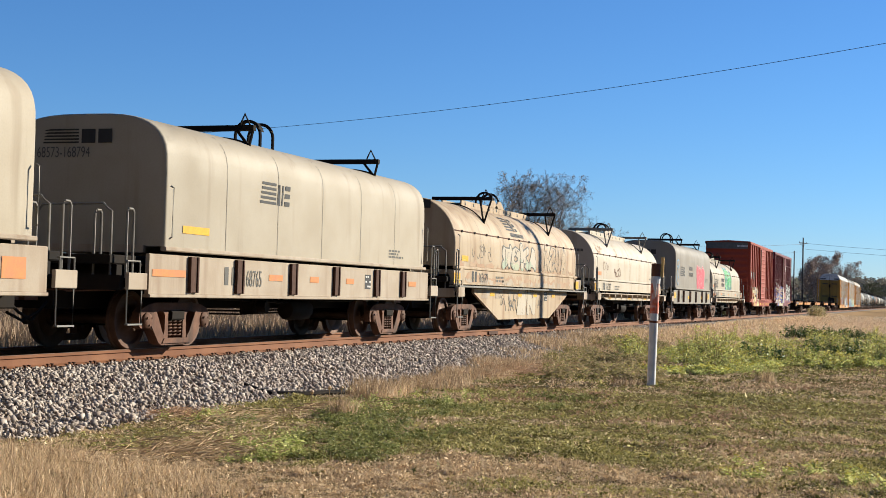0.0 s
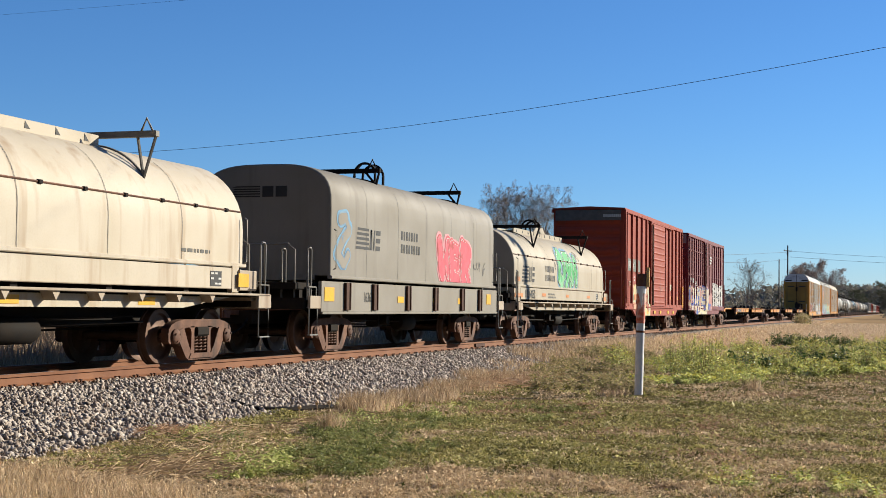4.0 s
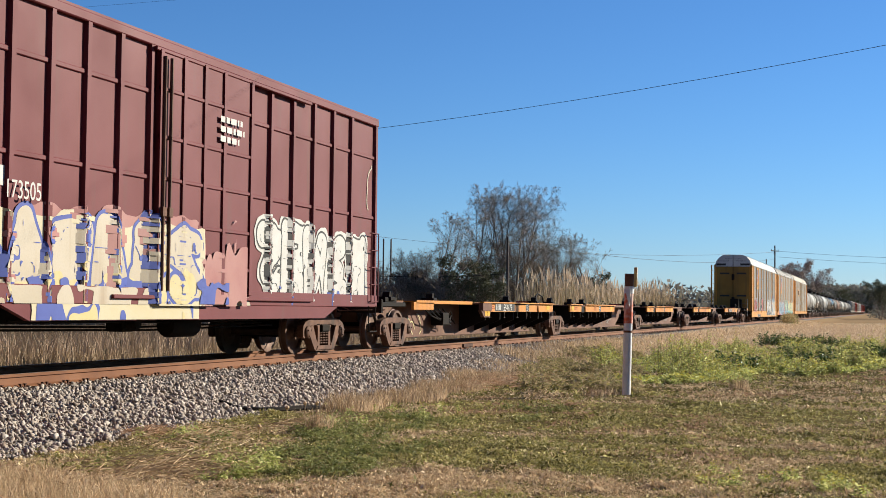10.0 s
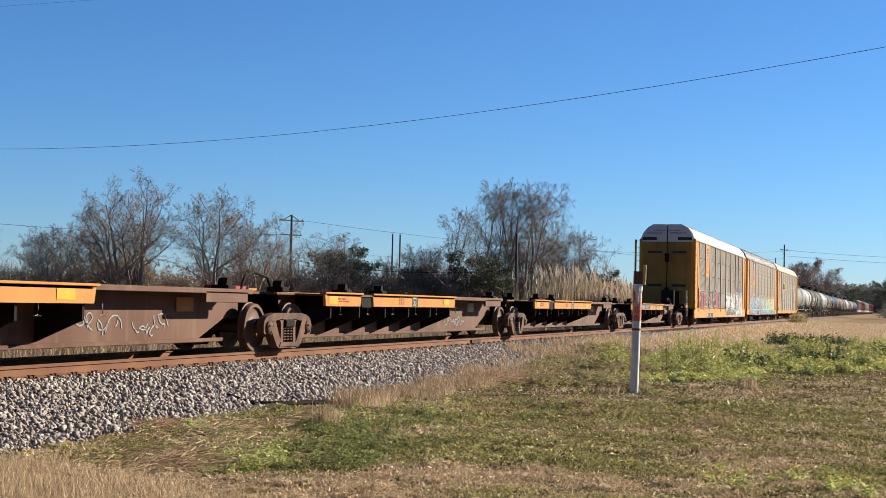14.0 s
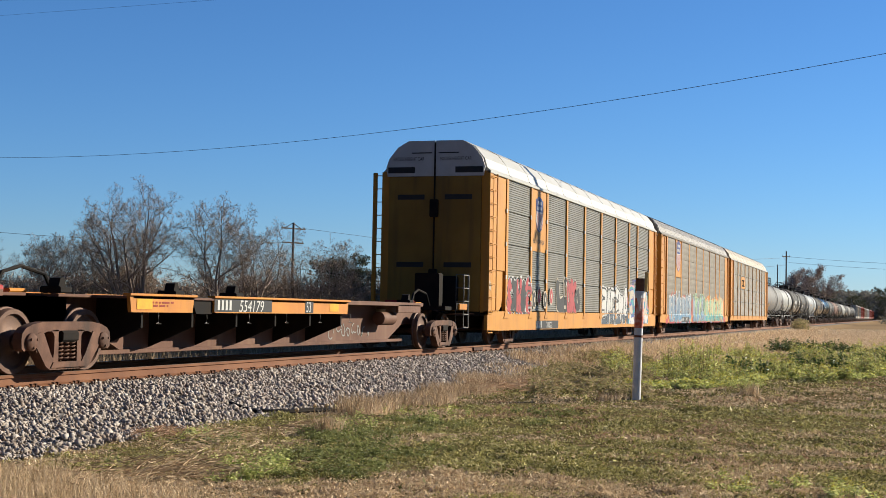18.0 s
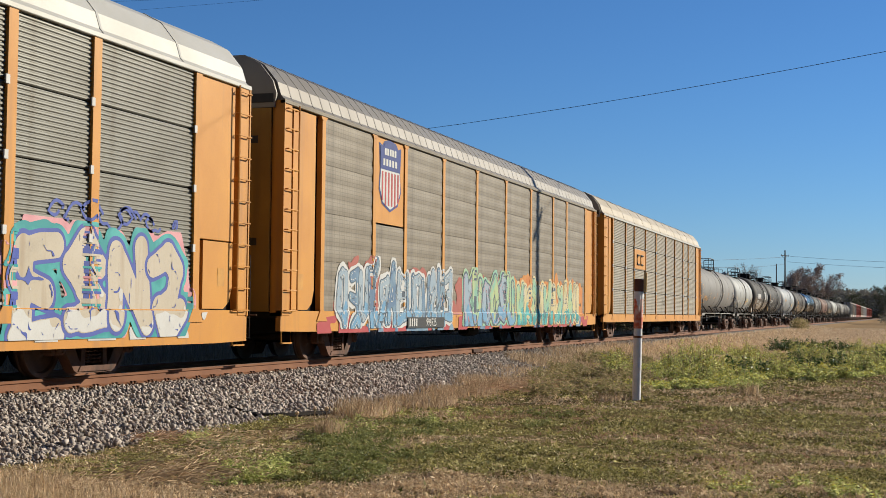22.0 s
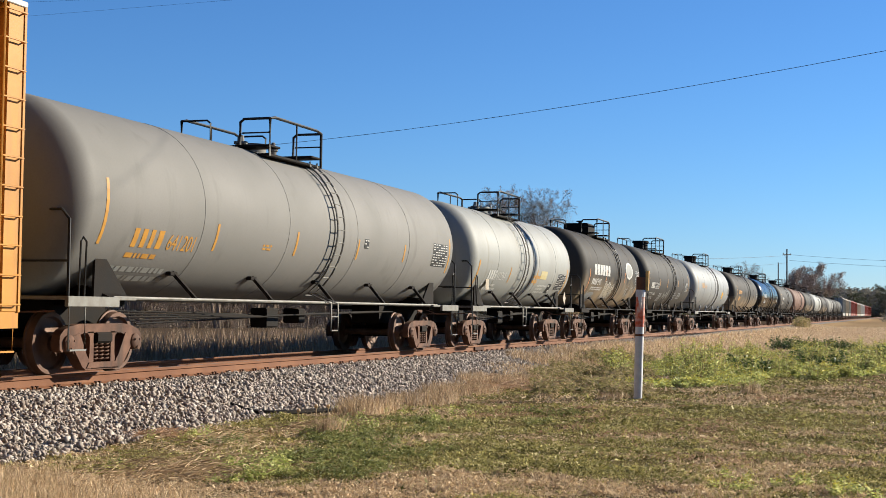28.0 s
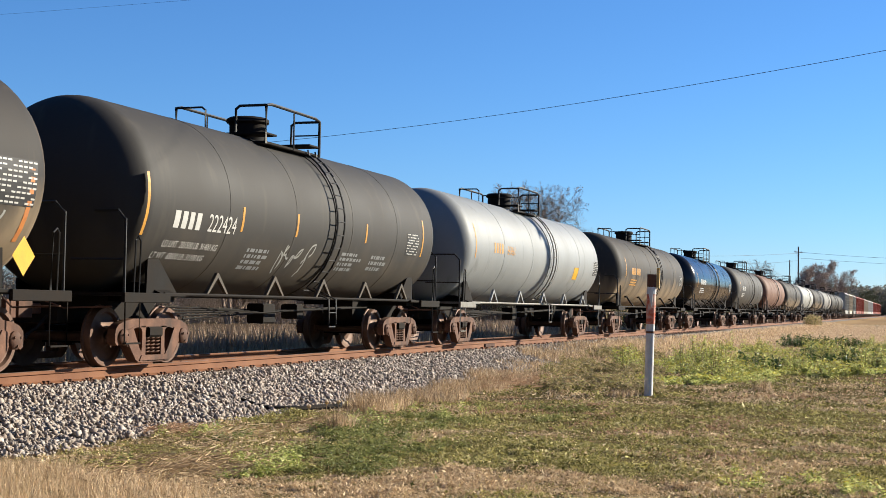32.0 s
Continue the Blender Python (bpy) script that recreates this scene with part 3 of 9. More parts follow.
GLYPHS = (
    (((0.1, 0.05), (0.1, 0.95)), ((0.1, 0.9), (0.8, 0.85), (0.75, 0.55), (0.2, 0.5)), ((0.3, 0.5), (0.9, 0.05))),
    (((0.85, 0.8), (0.5, 0.97), (0.12, 0.75), (0.5, 0.5), (0.88, 0.28), (0.5, 0.03), (0.1, 0.2)),),
    (((0.12, 0.05), (0.12, 0.95), (0.88, 0.9)), ((0.12, 0.5), (0.75, 0.5)), ((0.12, 0.05), (0.9, 0.08))),
    (((0.5, 0.05), (0.12, 0.25), (0.12, 0.75), (0.5, 0.95), (0.88, 0.75), (0.88, 0.25), (0.5, 0.05)),),
    (((0.1, 0.05), (0.45, 0.95), (0.55, 0.95), (0.9, 0.05)), ((0.25, 0.35), (0.75, 0.35))),
    (((0.12, 0.05), (0.12, 0.95)), ((0.85, 0.95), (0.2, 0.5), (0.9, 0.05))),
    (((0.1, 0.05), (0.15, 0.95), (0.85, 0.05), (0.88, 0.95)),),
    (((0.1, 0.95), (0.12, 0.2), (0.5, 0.03), (0.88, 0.2), (0.9, 0.95)),))


def smooth_field(rs, nz, nx, step):
    """Soft random values from 0 to 1 on a grid, in blobs of about step cells."""
    a = rs.rand(nz // step + 3, nx // step + 3)
    j, i = np.arange(nz) / step, np.arange(nx) / step
    j0, i0 = j.astype(int), i.astype(int)
    u, v = (j - j0)[:, None], (i - i0)[None]
    u, v = u * u * (3 - 2 * u), v * v * (3 - 2 * v)
    q = lambda dj, di: a[np.ix_(j0 + dj, i0 + di)]
    return q(0, 0) * (1 - u) * (1 - v) + q(1, 0) * u * (1 - v) + q(0, 1) * (1 - u) * v + q(1, 1) * u * v


def field_skin(F, x0, z0, cell, surf, lift):
    """The region where the field is below zero, as a thin coat with smooth edges on a surface."""
    g = Geo()
    nz, nx = F.shape
    for j in range(nz - 1):
        i = 0
        while i < nx - 1:
            c = (F[j, i], F[j, i + 1], F[j + 1, i + 1], F[j + 1, i])
            if max(c) < 0:
                e = i + 1
                while e < nx - 1 and e - i < 5 and F[j, e + 1] < 0 and F[j + 1, e + 1] < 0:
                    e += 1
                pts = [(i, j), (e, j), (e, j + 1), (i, j + 1)]
                i = e
            elif min(c) < 0:
                at = ((i, j), (i + 1, j), (i + 1, j + 1), (i, j + 1))
                pts = []
                for k in range(4):
                    m = (k + 1) % 4
                    if c[k] < 0:
                        pts.append(at[k])
                    if (c[k] < 0) != (c[m] < 0):
                        t = c[k] / (c[k] - c[m])
                        pts.append((at[k][0] + (at[m][0] - at[k][0]) * t, at[k][1] + (at[m][1] - at[k][1]) * t))
                i += 1
            else:
                i += 1
                continue
            v = [surf(x0 + a * cell, z0 + b * cell) for a, b in pts]
            g.add([(p[0], p[1] - lift, p[2]) for p in v], [tuple(range(len(v)))])
    return g


def spray_piece(car, x0, x1, z0, z1, surf, seed, n, fill, line=None, halo=None, cloud=None, shade=None, shine=None, fat=0.15, cell=0.035, halo_w=0.1, line_w=0.035, gap=0.0):
    """Letter-like shapes that spell nothing: a cloud behind, a halo, an outline, the fill, a shade at the foot and an inner shine."""
    rnd, rs = random.Random(seed), np.random.RandomState(seed)
    pad = 0.3
    w, h = x1 - x0, z1 - z0
    nx, nz = int((w + 2 * pad) / cell) + 1, int((h + 2 * pad) / cell) + 1
    X, Z = np.meshgrid(np.arange(nx) * cell - pad, np.arange(nz) * cell - pad)
    wob = (smooth_field(rs, nz, nx, 9) - 0.5) * 0.05
    dists = []
    for i in range(n):
        cw = w / n
        glyph, turn = GLYPHS[rnd.randrange(len(GLYPHS))], rnd.random() < 0.5
        lo, hi = rnd.uniform(0.0, 0.12), rnd.uniform(0.85, 1.0)
        d = np.full(X.shape, 9.0)
        for line_pts in glyph:
            pts = []
            for a, b in line_pts:
                a = 1 - a if turn else a
                pts.append(((i + 0.06 + 0.88 * a + rnd.uniform(-0.12, 0.12)) * cw, (lo + (hi - lo) * (b + rnd.uniform(-0.1, 0.1))) * h))
            for (ax, az), (bx, bz) in zip(pts, pts[1:]):
                dx, dz = bx - ax, bz - az
                t = np.clip(((X - ax) * dx + (Z - az) * dz) / (dx * dx + dz * dz + 1e-9), 0, 1)
                d = np.minimum(d, np.hypot(X - ax - t * dx, Z - az - t * dz) - fat * cw * rnd.uniform(0.85, 1.25))
        dists.append(d + wob)
    body, letters = np.full(X.shape, 9.0), []
    for k, d in enumerate(dists):
        f = d
        for e in dists[k + 1:]:
            f = np.maximum(f, line_w - e)
        body = np.minimum(body, f)
        letters.append(f)
    hull = np.minimum.reduce(dists)
    foot = Z - h * 0.28 - (smooth_field(rs, nz, nx, 7) - 0.5) * h * 0.5
    coats = []
    if cloud:
        coats.append(("graffiti_cloud", hull - 0.25 + 0.5 * (smooth_field(rs, nz, nx, 12) - 0.35), cloud))
    if halo:
        coats.append(("graffiti_halo", hull - halo_w - 0.08 * (smooth_field(rs, nz, nx, 6) - 0.5), halo))
    if line:
        coats.append(("graffiti_outline", hull - line_w, line))
    level = [len(coats)] * n
    coats += [("graffiti_letter", f + gap, fill[k % len(fill)] if isinstance(fill, tuple) else fill) for k, f in enumerate(letters)]
    if shade:
        coats.append(("graffiti_shade", np.maximum(body + gap + 0.012, foot), shade))
    if line:
        vein = np.abs(smooth_field(rs, nz, nx, 8) - 0.5) - 0.022
        coats.append(("graffiti_linework", np.maximum(vein, body + gap + 0.02), line))
    if shine:
        coats.append(("graffiti_shine", np.maximum(np.abs(body + 0.04) - 0.012, 0.3 - smooth_field(rs, nz, nx, 10)), shine))
    edge = np.maximum(np.maximum(-pad - X, X - w - pad), np.maximum(-0.02 - Z, Z - h - 0.22))
    for k, (name, F, material) in enumerate(coats):
        up = k if k < level[0] else max(level[0], k - n + 1)
        g = field_skin(np.maximum(F, edge), x0 - pad, z0 - pad, cell, surf, 0.0025 * up)
        if g.v:
            tagged(part(name, g, material, car, smooth=0), kind="" if name == "graffiti_letter" else "stuff")


def spray_blot(car, x0, x1, z0, z1, surf, material, seed, cover=0.5, cell=0.045, lift=0.0, ragged=0.5, name="paint_blot"):
    """A ragged rolled-on or sprayed patch with an uneven upper edge."""
    rs = np.random.RandomState(seed)
    nx, nz = int((x1 - x0) / cell) + 1, int((z1 - z0) / cell) + 1
    X, Z = np.meshgrid(np.arange(nx) * cell / (x1 - x0), np.arange(nz) * cell / (z1 - z0))
    tall = smooth_field(rs, 1, nx, 12)[0] * 0.6 + smooth_field(rs, 1, nx, 4)[0] * 0.4
    F = Z - (1 - ragged + ragged * tall[None])
    F = np.maximum(F, smooth_field(rs, nz, nx, 10) * 0.7 + smooth_field(rs, nz, nx, 4) * 0.3 - cover)
    F = np.maximum(F, np.maximum(0.004 - X, X - 0.996) + 0.01 * (smooth_field(rs, nz, nx, 3) - 0.5))
    g = field_skin(F, x0, z0, cell, surf, lift)
    if g.v:
        tagged(part(name, g, material, car, smooth=0), kind="stuff")


def scrawl(car, x0, x1, z0, z1, surf, material, seed, n=7, r=0.018, name="graffiti_stroke"):
    """A thin scribbled tag, stroke by stroke."""
    rnd = random.Random(seed)
    for k in range(n):
        cx = x0 + (x1 - x0) * (k + 0.5) / n
        q = (x1 - x0) / n
        pts = [(cx + rnd.uniform(-0.8, 0.8) * q, rnd.uniform(z0, z1)) for _ in range(4)]
        fine = []
        for (ax, az), (bx, bz) in zip(pts, pts[1:]):
            fine += [Vector((ax + (bx - ax) * t / 5 + 0.16 * (bz - az) * math.sin(math.pi * t / 5), az + (bz - az) * t / 5 - 0.3 * (bx - ax) * math.sin(math.pi * t / 5))) for t in range(5)]
        rows = []
        for i, c in enumerate(fine):
            d = fine[min(i + 1, len(fine) - 1)] - fine[max(i - 1, 0)]
            o = Vector((-d.y, d.x)).normalized() * r if d.length > 1e-4 else Vector((r, 0))
            rows.append([surf(c.x - o.x, c.y - o.y), surf(c.x + o.x, c.y + o.y)])
        part(name, Geo().sheet(rows), material, car, smooth=0)


def bars(car, x, z, h, widths, surf, material, name="marking", gap=0.25):
    """A short plain bar for each character that is not spelt out."""
    for w in widths:
        if w > 0:
            g = Geo()
            patch(g, x + 0.06 * h, x + (w - 0.08) * h, z, z + h, surf, 1, 2)
            part(name, g, material, car, smooth=0)
        x += (abs(w) + gap) * h


def stencil_block(car, x, z, w, h, rows, surf, material, seed=0, name="stencilled_data"):
    """Rows of small lettering that cannot be read."""
    rnd = random.Random(seed)
    g = Geo()
    for r in range(rows):
        zz, xx = z + h * (rows - 1 - r) / rows, x
        end = x + w * rnd.uniform(0.65, 1)
        while xx < end:
            ww = min(rnd.uniform(0.05, 0.22), end - xx)
            patch(g, xx, xx + ww, zz, zz + h / rows * 0.6, surf, 1, 1)
            xx += ww + 0.05
    return tagged(part(name, g, material, car, smooth=0), kind="stuff")


def chart(car, x, z, w, h, cols, rows, surf, name="test_chart"):
    g, k = Geo(), Geo()
    patch(g, x, x + w, z, z + h, surf, 1, 4)
    part(name, g, M_INK, car, "black panel of small white data boxes", smooth=0)
    off = lambda xx, zz: tuple(c + d for c, d in zip(surf(xx, zz), (0, -0.004, 0)))
    for i in range(cols):
        for j in range(rows):
            if (i * 7 + j * 3) % 5:
                patch(k, x + w * (i + 0.12) / cols, x + w * (i + 0.88) / cols, z + h * (j + 0.34) / rows, z + h * (j + 0.7) / rows, off, 1, 1)
    tagged(part("chart_grid", k, M_WHITE, car, smooth=0), kind="stuff")


def horse_bars(car, x, z, h, surf, material):
    """A plain five-bar emblem with two slanted blocks beside it."""
    for k in range(5):
        g, zz = Geo(), z + h * k / 5
        patch(g, x + 0.05 * k * h, x + 1.5 * h, zz, zz + h * 0.11, surf, 1, 1)
        part("emblem_bar", g, material, car, smooth=0)
    for k, (a, w, z0, z1, lean) in enumerate(((1.58, 0.13, 0.0, 0.88, 0.12), (1.74, 0.16, 0.0, 0.88, -0.02), (2.0, 0.13, 0.0, 0.88, 0.12), (2.3, 0.5, 0.0, 0.2, 0.03), (2.32, 0.5, 0.34, 0.54, 0.03), (2.36, 0.5, 0.68, 0.88, 0.03))):
        b = Geo()
        patch(b, x + a * h, x + (a + w) * h, z + z0 * h, z + z1 * h, surf, 1, 3, slant=lean * h)
        part("emblem_stroke", b, material, car, smooth=0)

# ---- coil cars ----


def cover_profile(half, zb, zs, top, n, steps=22):
    pr = [(-half, zb)]
    for k in range(steps + 1):
        a = math.pi * k / steps
        c, s = math.cos(a), math.sin(a)
        pr.append((-half * math.copysign(abs(c) ** (2 / n), c), zs + (top - zs) * abs(s) ** (2 / n)))
    pr.append((half, zb))
    return pr


def coil_car(s, tc, x0, x1, square, paint, sill_paint, label, fishbelly=False, ledge=False, seed=0, tall=3.67):
    """x0, x1: the cover's ends; tc: distance of the trucks, all about the car's middle."""
    car = freight_car("coil_car", s, label, "freight car", "coil cars of the train")
    half, zb, sy = (1.48, 1.6, 1.47) if square else (1.2, 1.72, 1.26)
    zs, top, n = (tall - 0.92, tall, 3.2) if square else (2.3, 3.5, 2.0)
    pr = cover_profile(half, zb, zs, top, n)
    g = Geo()
    rows = []
    zm = 2.6
    for x, k in ((x0, 0.035), (x0 + 0.015, 0.01), (x0 + 0.05, 0), (x1 - 0.05, 0), (x1 - 0.015, 0.01), (x1, 0.035)):
        rows.append([(x, y * (1 - k * 0.7), zm + (z - zm) * (1 - k * 0.6) if z > zm else z) for y, z in pr])
    g.sheet(rows)
    m = len(pr)
    g.f += [tuple(range(m - 1, -1, -1)), tuple(range(5 * m, 6 * m))]
    hood = part("cover", g, paint, car, smooth=50)

    def surf(x, z, lift=0.006):
        if z <= zs:
            return (x, -half - lift, z)
        q = min(1.0, (z - zs) / (top - zs))
        return (x, -half * max(0.0, 1 - q ** n) ** (1 / n) - lift, z + lift * q)

    # weld seams and edge bands of the cover
    sm = Geo()
    for k in range(1, 6):
        x = x0 + (x1 - x0) * k / 6
        patch(sm, x - 0.006, x + 0.006, zb, top - 0.03, surf, 1, 14)
    part("cover_seam", sm, M_GREYINK, hood, smooth=0)
    rim = Geo()
    rim.box(x0 - 0.03, x1 + 0.03, -half - 0.05, -half + 0.05, zb - 0.07, zb, 0.015)
    rim.box(x0 - 0.03, x1 + 0.03, half - 0.05, half + 0.05, zb - 0.07, zb, 0.015)
    part("cover_rim", rim, sill_paint, hood)
    if not square:
        st = Geo()
        st.tube([(x0 + 0.05, *surf(0, 2.64)[1:]), (x1 - 0.05, *surf(0, 2.64)[1:])], 0.016, 6)
        part("guide_rail", st, M_TRUCK, hood)
        for k in range(12):
            x = x0 + 0.6 + (x1 - x0 - 1.2) * k / 11
            c = Geo()
            c.box(x - 0.04, x + 0.04, surf(0, 2.64)[1] - 0.03, surf(0, 2.64)[1] + 0.03, 2.61, 2.67, 0.01)
            part("clamp", c, M_DARK, hood)
    # lifting brackets and hoops on the ridge
    for fx in ((0.29, 0.8) if square else (0.232, 0.768)):
        x = x0 + (x1 - x0) * fx
        a = Geo()
        a.box(x - 0.05, x + 0.05, -1.22, 0.55, top + 0.12, top + 0.22, 0.01)
        on = lambda y: zs + (top - zs) * max(0.0, 1 - (abs(y) / half) ** n) ** (1 / n)
        foot = 1.12 if square else 0.98
        a.tube([(x, -foot, on(foot) - 0.02), (x, -1.19, top + 0.14)], 0.028, 6)
        a.tube([(x, -foot, on(foot) - 0.02), (x, -0.86, top + 0.14)], 0.028, 6)
        a.tube([(x, -0.9, top + 0.16), (x - 0.02, -1.03, top + 0.42), (x, -1.16, top + 0.16)], 0.02, 6)
        a.tube([(x, -foot + 0.12 * k, on(foot - 0.12 * k) + 0.012) for k in range(9)], 0.02, 5)
        part("lifting_bracket", a, M_PIPE if paint is M_PALE else M_DARK, hood)
    hx = x0 + (x1 - x0) * 0.47
    arch = lambda x, w: [(x, 0.27, top - 0.05)] + [(x, 0.27 * math.cos(math.pi * k / 12), top + 0.3 + w * math.sin(math.pi * k / 12)) for k in range(13)] + [(x, -0.27, top - 0.05)]
    for q in (hx, hx + 0.55):
        part("lifting_hoop", Geo().tube(arch(q, 0.28), 0.035, 6), M_DARK, hood)
    part("hoop_band", Geo().sheet([[(x, y, z) for x, y, z in arch(hx - 0.02 + dx, 0.3)[2:-2]] for dx in (0.0, 0.2)]), M_DARK, hood)
    if not square:
        w = Geo()
        xa, xb = x0 + (x1 - x0) * 0.236, x0 + (x1 - x0) * 0.75
        for q in (-0.3, 0.26):
            w.box(xa, xb, q, q + 0.04, top - 0.06, top + 0.14, 0.01)
        w.box(xa, xb, -0.26, 0.26, top + 0.02, top + 0.06)
        for q in (hx - 0.05, hx + 0.6):
            w.prism([(q - 0.5, top + 0.12), (q + 0.5, top + 0.12), (q + 0.12, top + 0.34), (q - 0.12, top + 0.34)], "y", -0.31, -0.27)
        part("ridge_trough", w, paint, hood)
        for k in range(9):
            q = xa + 0.35 + (xb - xa - 0.7) * k / 8
            part("trough_vent", Geo().prism([(q - 0.06, top + 0.01), (q + 0.07, top + 0.01), (q - 0.05, top + 0.12)], "y", -0.306, -0.29), M_INK, hood)
    # body below the cover
    e0, e1 = (x0 - 1.05, x1 + 1.05) if square else (x0 - 0.62, x1 + 0.62)
    g = Geo()
    g.box(e0 - 0.15, e1 + 0.15, -0.35, 0.35, 0.62, 1.05, 0.02)
    g.box(e0, e1, -1.2, 1.2, 1.3, 1.44, 0.02)
    part("underframe", g, M_DARK, car)
    for k in range(7):
        x = e0 + 0.3 + (e1 - e0 - 0.6) * k / 6
        part("cross_bearer", Geo().box(x - 0.08, x + 0.08, -1.18, 1.18, 0.95, 1.3, 0.01), M_DARK, car)
    for sd in (-1, 1):
        g = Geo()
        ya, yb = sorted((sd * sy, sd * (sy - 0.07)))
        if fishbelly:
            g.box(x0 + 0.5, x1 - 0.4, ya, yb, 1.25, 1.64, 0.012)
            drop = Geo().prism([(-5.15, 1.16), (5.15, 1.16), (5.15, 1.04), (2.85, 0.31), (-2.85, 0.31), (-5.15, 1.04)], "y", ya, yb)
            part("drop_side", drop, sill_paint, car)
            shelf = Geo().box(x0 - 0.45, x1 + 0.5, *sorted((sd * 1.5, sd * 1.2)), 1.17, 1.22, 0.008)
            part("side_shelf", shelf, M_PIPE, car)
        elif ledge:
            g.box(x0 + 0.55, x1 - 0.55, ya, yb, 1.26, 1.63, 0.012)
            lower = Geo().prism([(x0 + 0.6, 1.12), (x1 - 0.6, 1.12), (4.4, 0.93), (-4.4, 0.93)], "y", ya, yb)
            part("lower_sill", lower, sill_paint, car)
            for k in range(10):
                x = x0 + 1.6 + (x1 - x0 - 3.2) * k / 9
                part("shelf_bracket", Geo().prism([(x - 0.1, 1.15), (x + 0.1, 1.15), (x, 1.02)], "y", *sorted((sd * sy, sd * (sy + 0.2)))), M_SILL, car)
            shelf = Geo().box(x0 - 0.45, x1 + 0.5, *sorted((sd * 1.5, sd * 1.2)), 1.15, 1.19, 0.008)
            part("side_shelf", shelf, M_SILL, car)
        else:
            g.box(x0 - 0.4, x1 + 0.35, ya, yb, 0.86, 1.48, 0.015)
            g.box(x0 - 0.4, x1 + 0.35, ya - 0.03, yb + 0.03, 0.82, 0.87, 0.01)
        part("side_sill", g, sill_paint, car)
        if not square:
            for d, xe in ((-1, x0), (1, x1)):
                # end posts of the sill, with the cover's landing between them
                post = Geo().box(*sorted((xe - d * 0.28, xe - d * 0.52)), *sorted((sd * sy, sd * (sy - 0.1))), 1.2, 1.68, 0.012)
                part("sill_post", post, sill_paint, car)
                land = Geo().box(*sorted((xe + d * 0.35, xe - d * 0.3)), *sorted((sd * 1.3, sd * 1.16)), 1.24, 1.6, 0.012)
                part("corner_casting", land, M_SILL, car)
    if square:
        for k in range(6):
            x = (-4.94, -3.37, -1.23, 0.76, 2.93, 4.51)[k]
            g = Geo()
            g.box(x - 0.1, x + 0.1, -1.51, -1.46, 0.9, 1.47, 0.01)
            g.box(x - 0.13, x - 0.09, -1.53, -1.46, 0.9, 1.47)
            g.box(x + 0.09, x + 0.13, -1.53, -1.46, 0.9, 1.47)
            part("stake_pocket", g, M_SPIKE, car)
    # end platforms with rails and ladders
    for d, xe in ((-1, x0), (1, x1)):
        xo = xe + d * (1.0 if square else 0.55)
        g = Geo()
        g.box(min(xe, xo), max(xe, xo), -1.38, 1.38, 1.06, 1.12, 0.01)
        g.box(min(xo, xo + d * 0.08), max(xo, xo + d * 0.08), -1.4, 1.4, 0.92, 1.14, 0.01)
        part("end_platform", g, M_SILL if not square else M_DARK, car)
        for yr, zr in ((-1.4, 2.12), (-0.85, 2.1), (0.9, 2.1)):
            r = Geo()
            r.tube([(xo - d * 0.06, yr, 1.1), (xo - d * 0.06, yr, zr - 0.05), (xo - d * 0.1, yr, zr), (xo - d * 0.2, yr, zr), (xo - d * 0.24, yr, zr - 0.05), (xo - d * 0.24, yr, 1.1)], 0.02, 7)
            part("handrail", r, M_PIPE if square else M_BARE, car)
        r = Geo()
        r.tube([(xo - d * 0.12, 0.2, 1.1), (xo - d * 0.12, 0.2, 2.05), (xo - d * 0.12, 0.1, 2.18), (xo - d * 0.12, -0.95, 2.2), (xo - d * 0.12, -1.1, 2.08), (xo - d * 0.12, -1.1, 1.1)], 0.02, 7)
        part("end_rail", r, M_PIPE, car)
        part("end_step_rail", Geo().box(min(xe, xe + d * 0.07), max(xe, xe + d * 0.07), -1.15, 1.15, 1.5, 1.62, 0.01), sill_paint, car)
        r = Geo()
        r.tube([(xe - d * 0.05, -half - 0.05, 1.72), (xe - d * 0.05, -half - 0.1, 1.75), (xe - d * 0.05, -half - 0.1, 2.5), (xe - d * 0.05, -half - 0.05, 2.53)], 0.014, 6)
        part("grab_iron", r, M_PIPE if square else M_BARE, car)
        ladder_at(car, xo - d * 0.02, xo - d * 0.36, -1.46, 0.95, 1.35, M_PIPE, 1)
        step_at(car, xo - d * 0.02, xo - d * 0.42, -1.46, 0.42, 0.95, M_BARE)
        f = Geo()
        f.box(min(xo - d * 0.5, xo), max(xo - d * 0.5, xo), -1.5, -1.44, 0.93, 1.18, 0.01)
        part("corner_plate", f, M_SILL, car)
        coupler_at(car, xo + d * 0.02, d)
        truck_at(car, d * tc / 2)
    brake_gear(car, -tc / 2 + 1.2, tc / 2 - 1.2, 0.82, seed)
    return car, surf, lambda x, z: (x, -sy - 0.006, z)


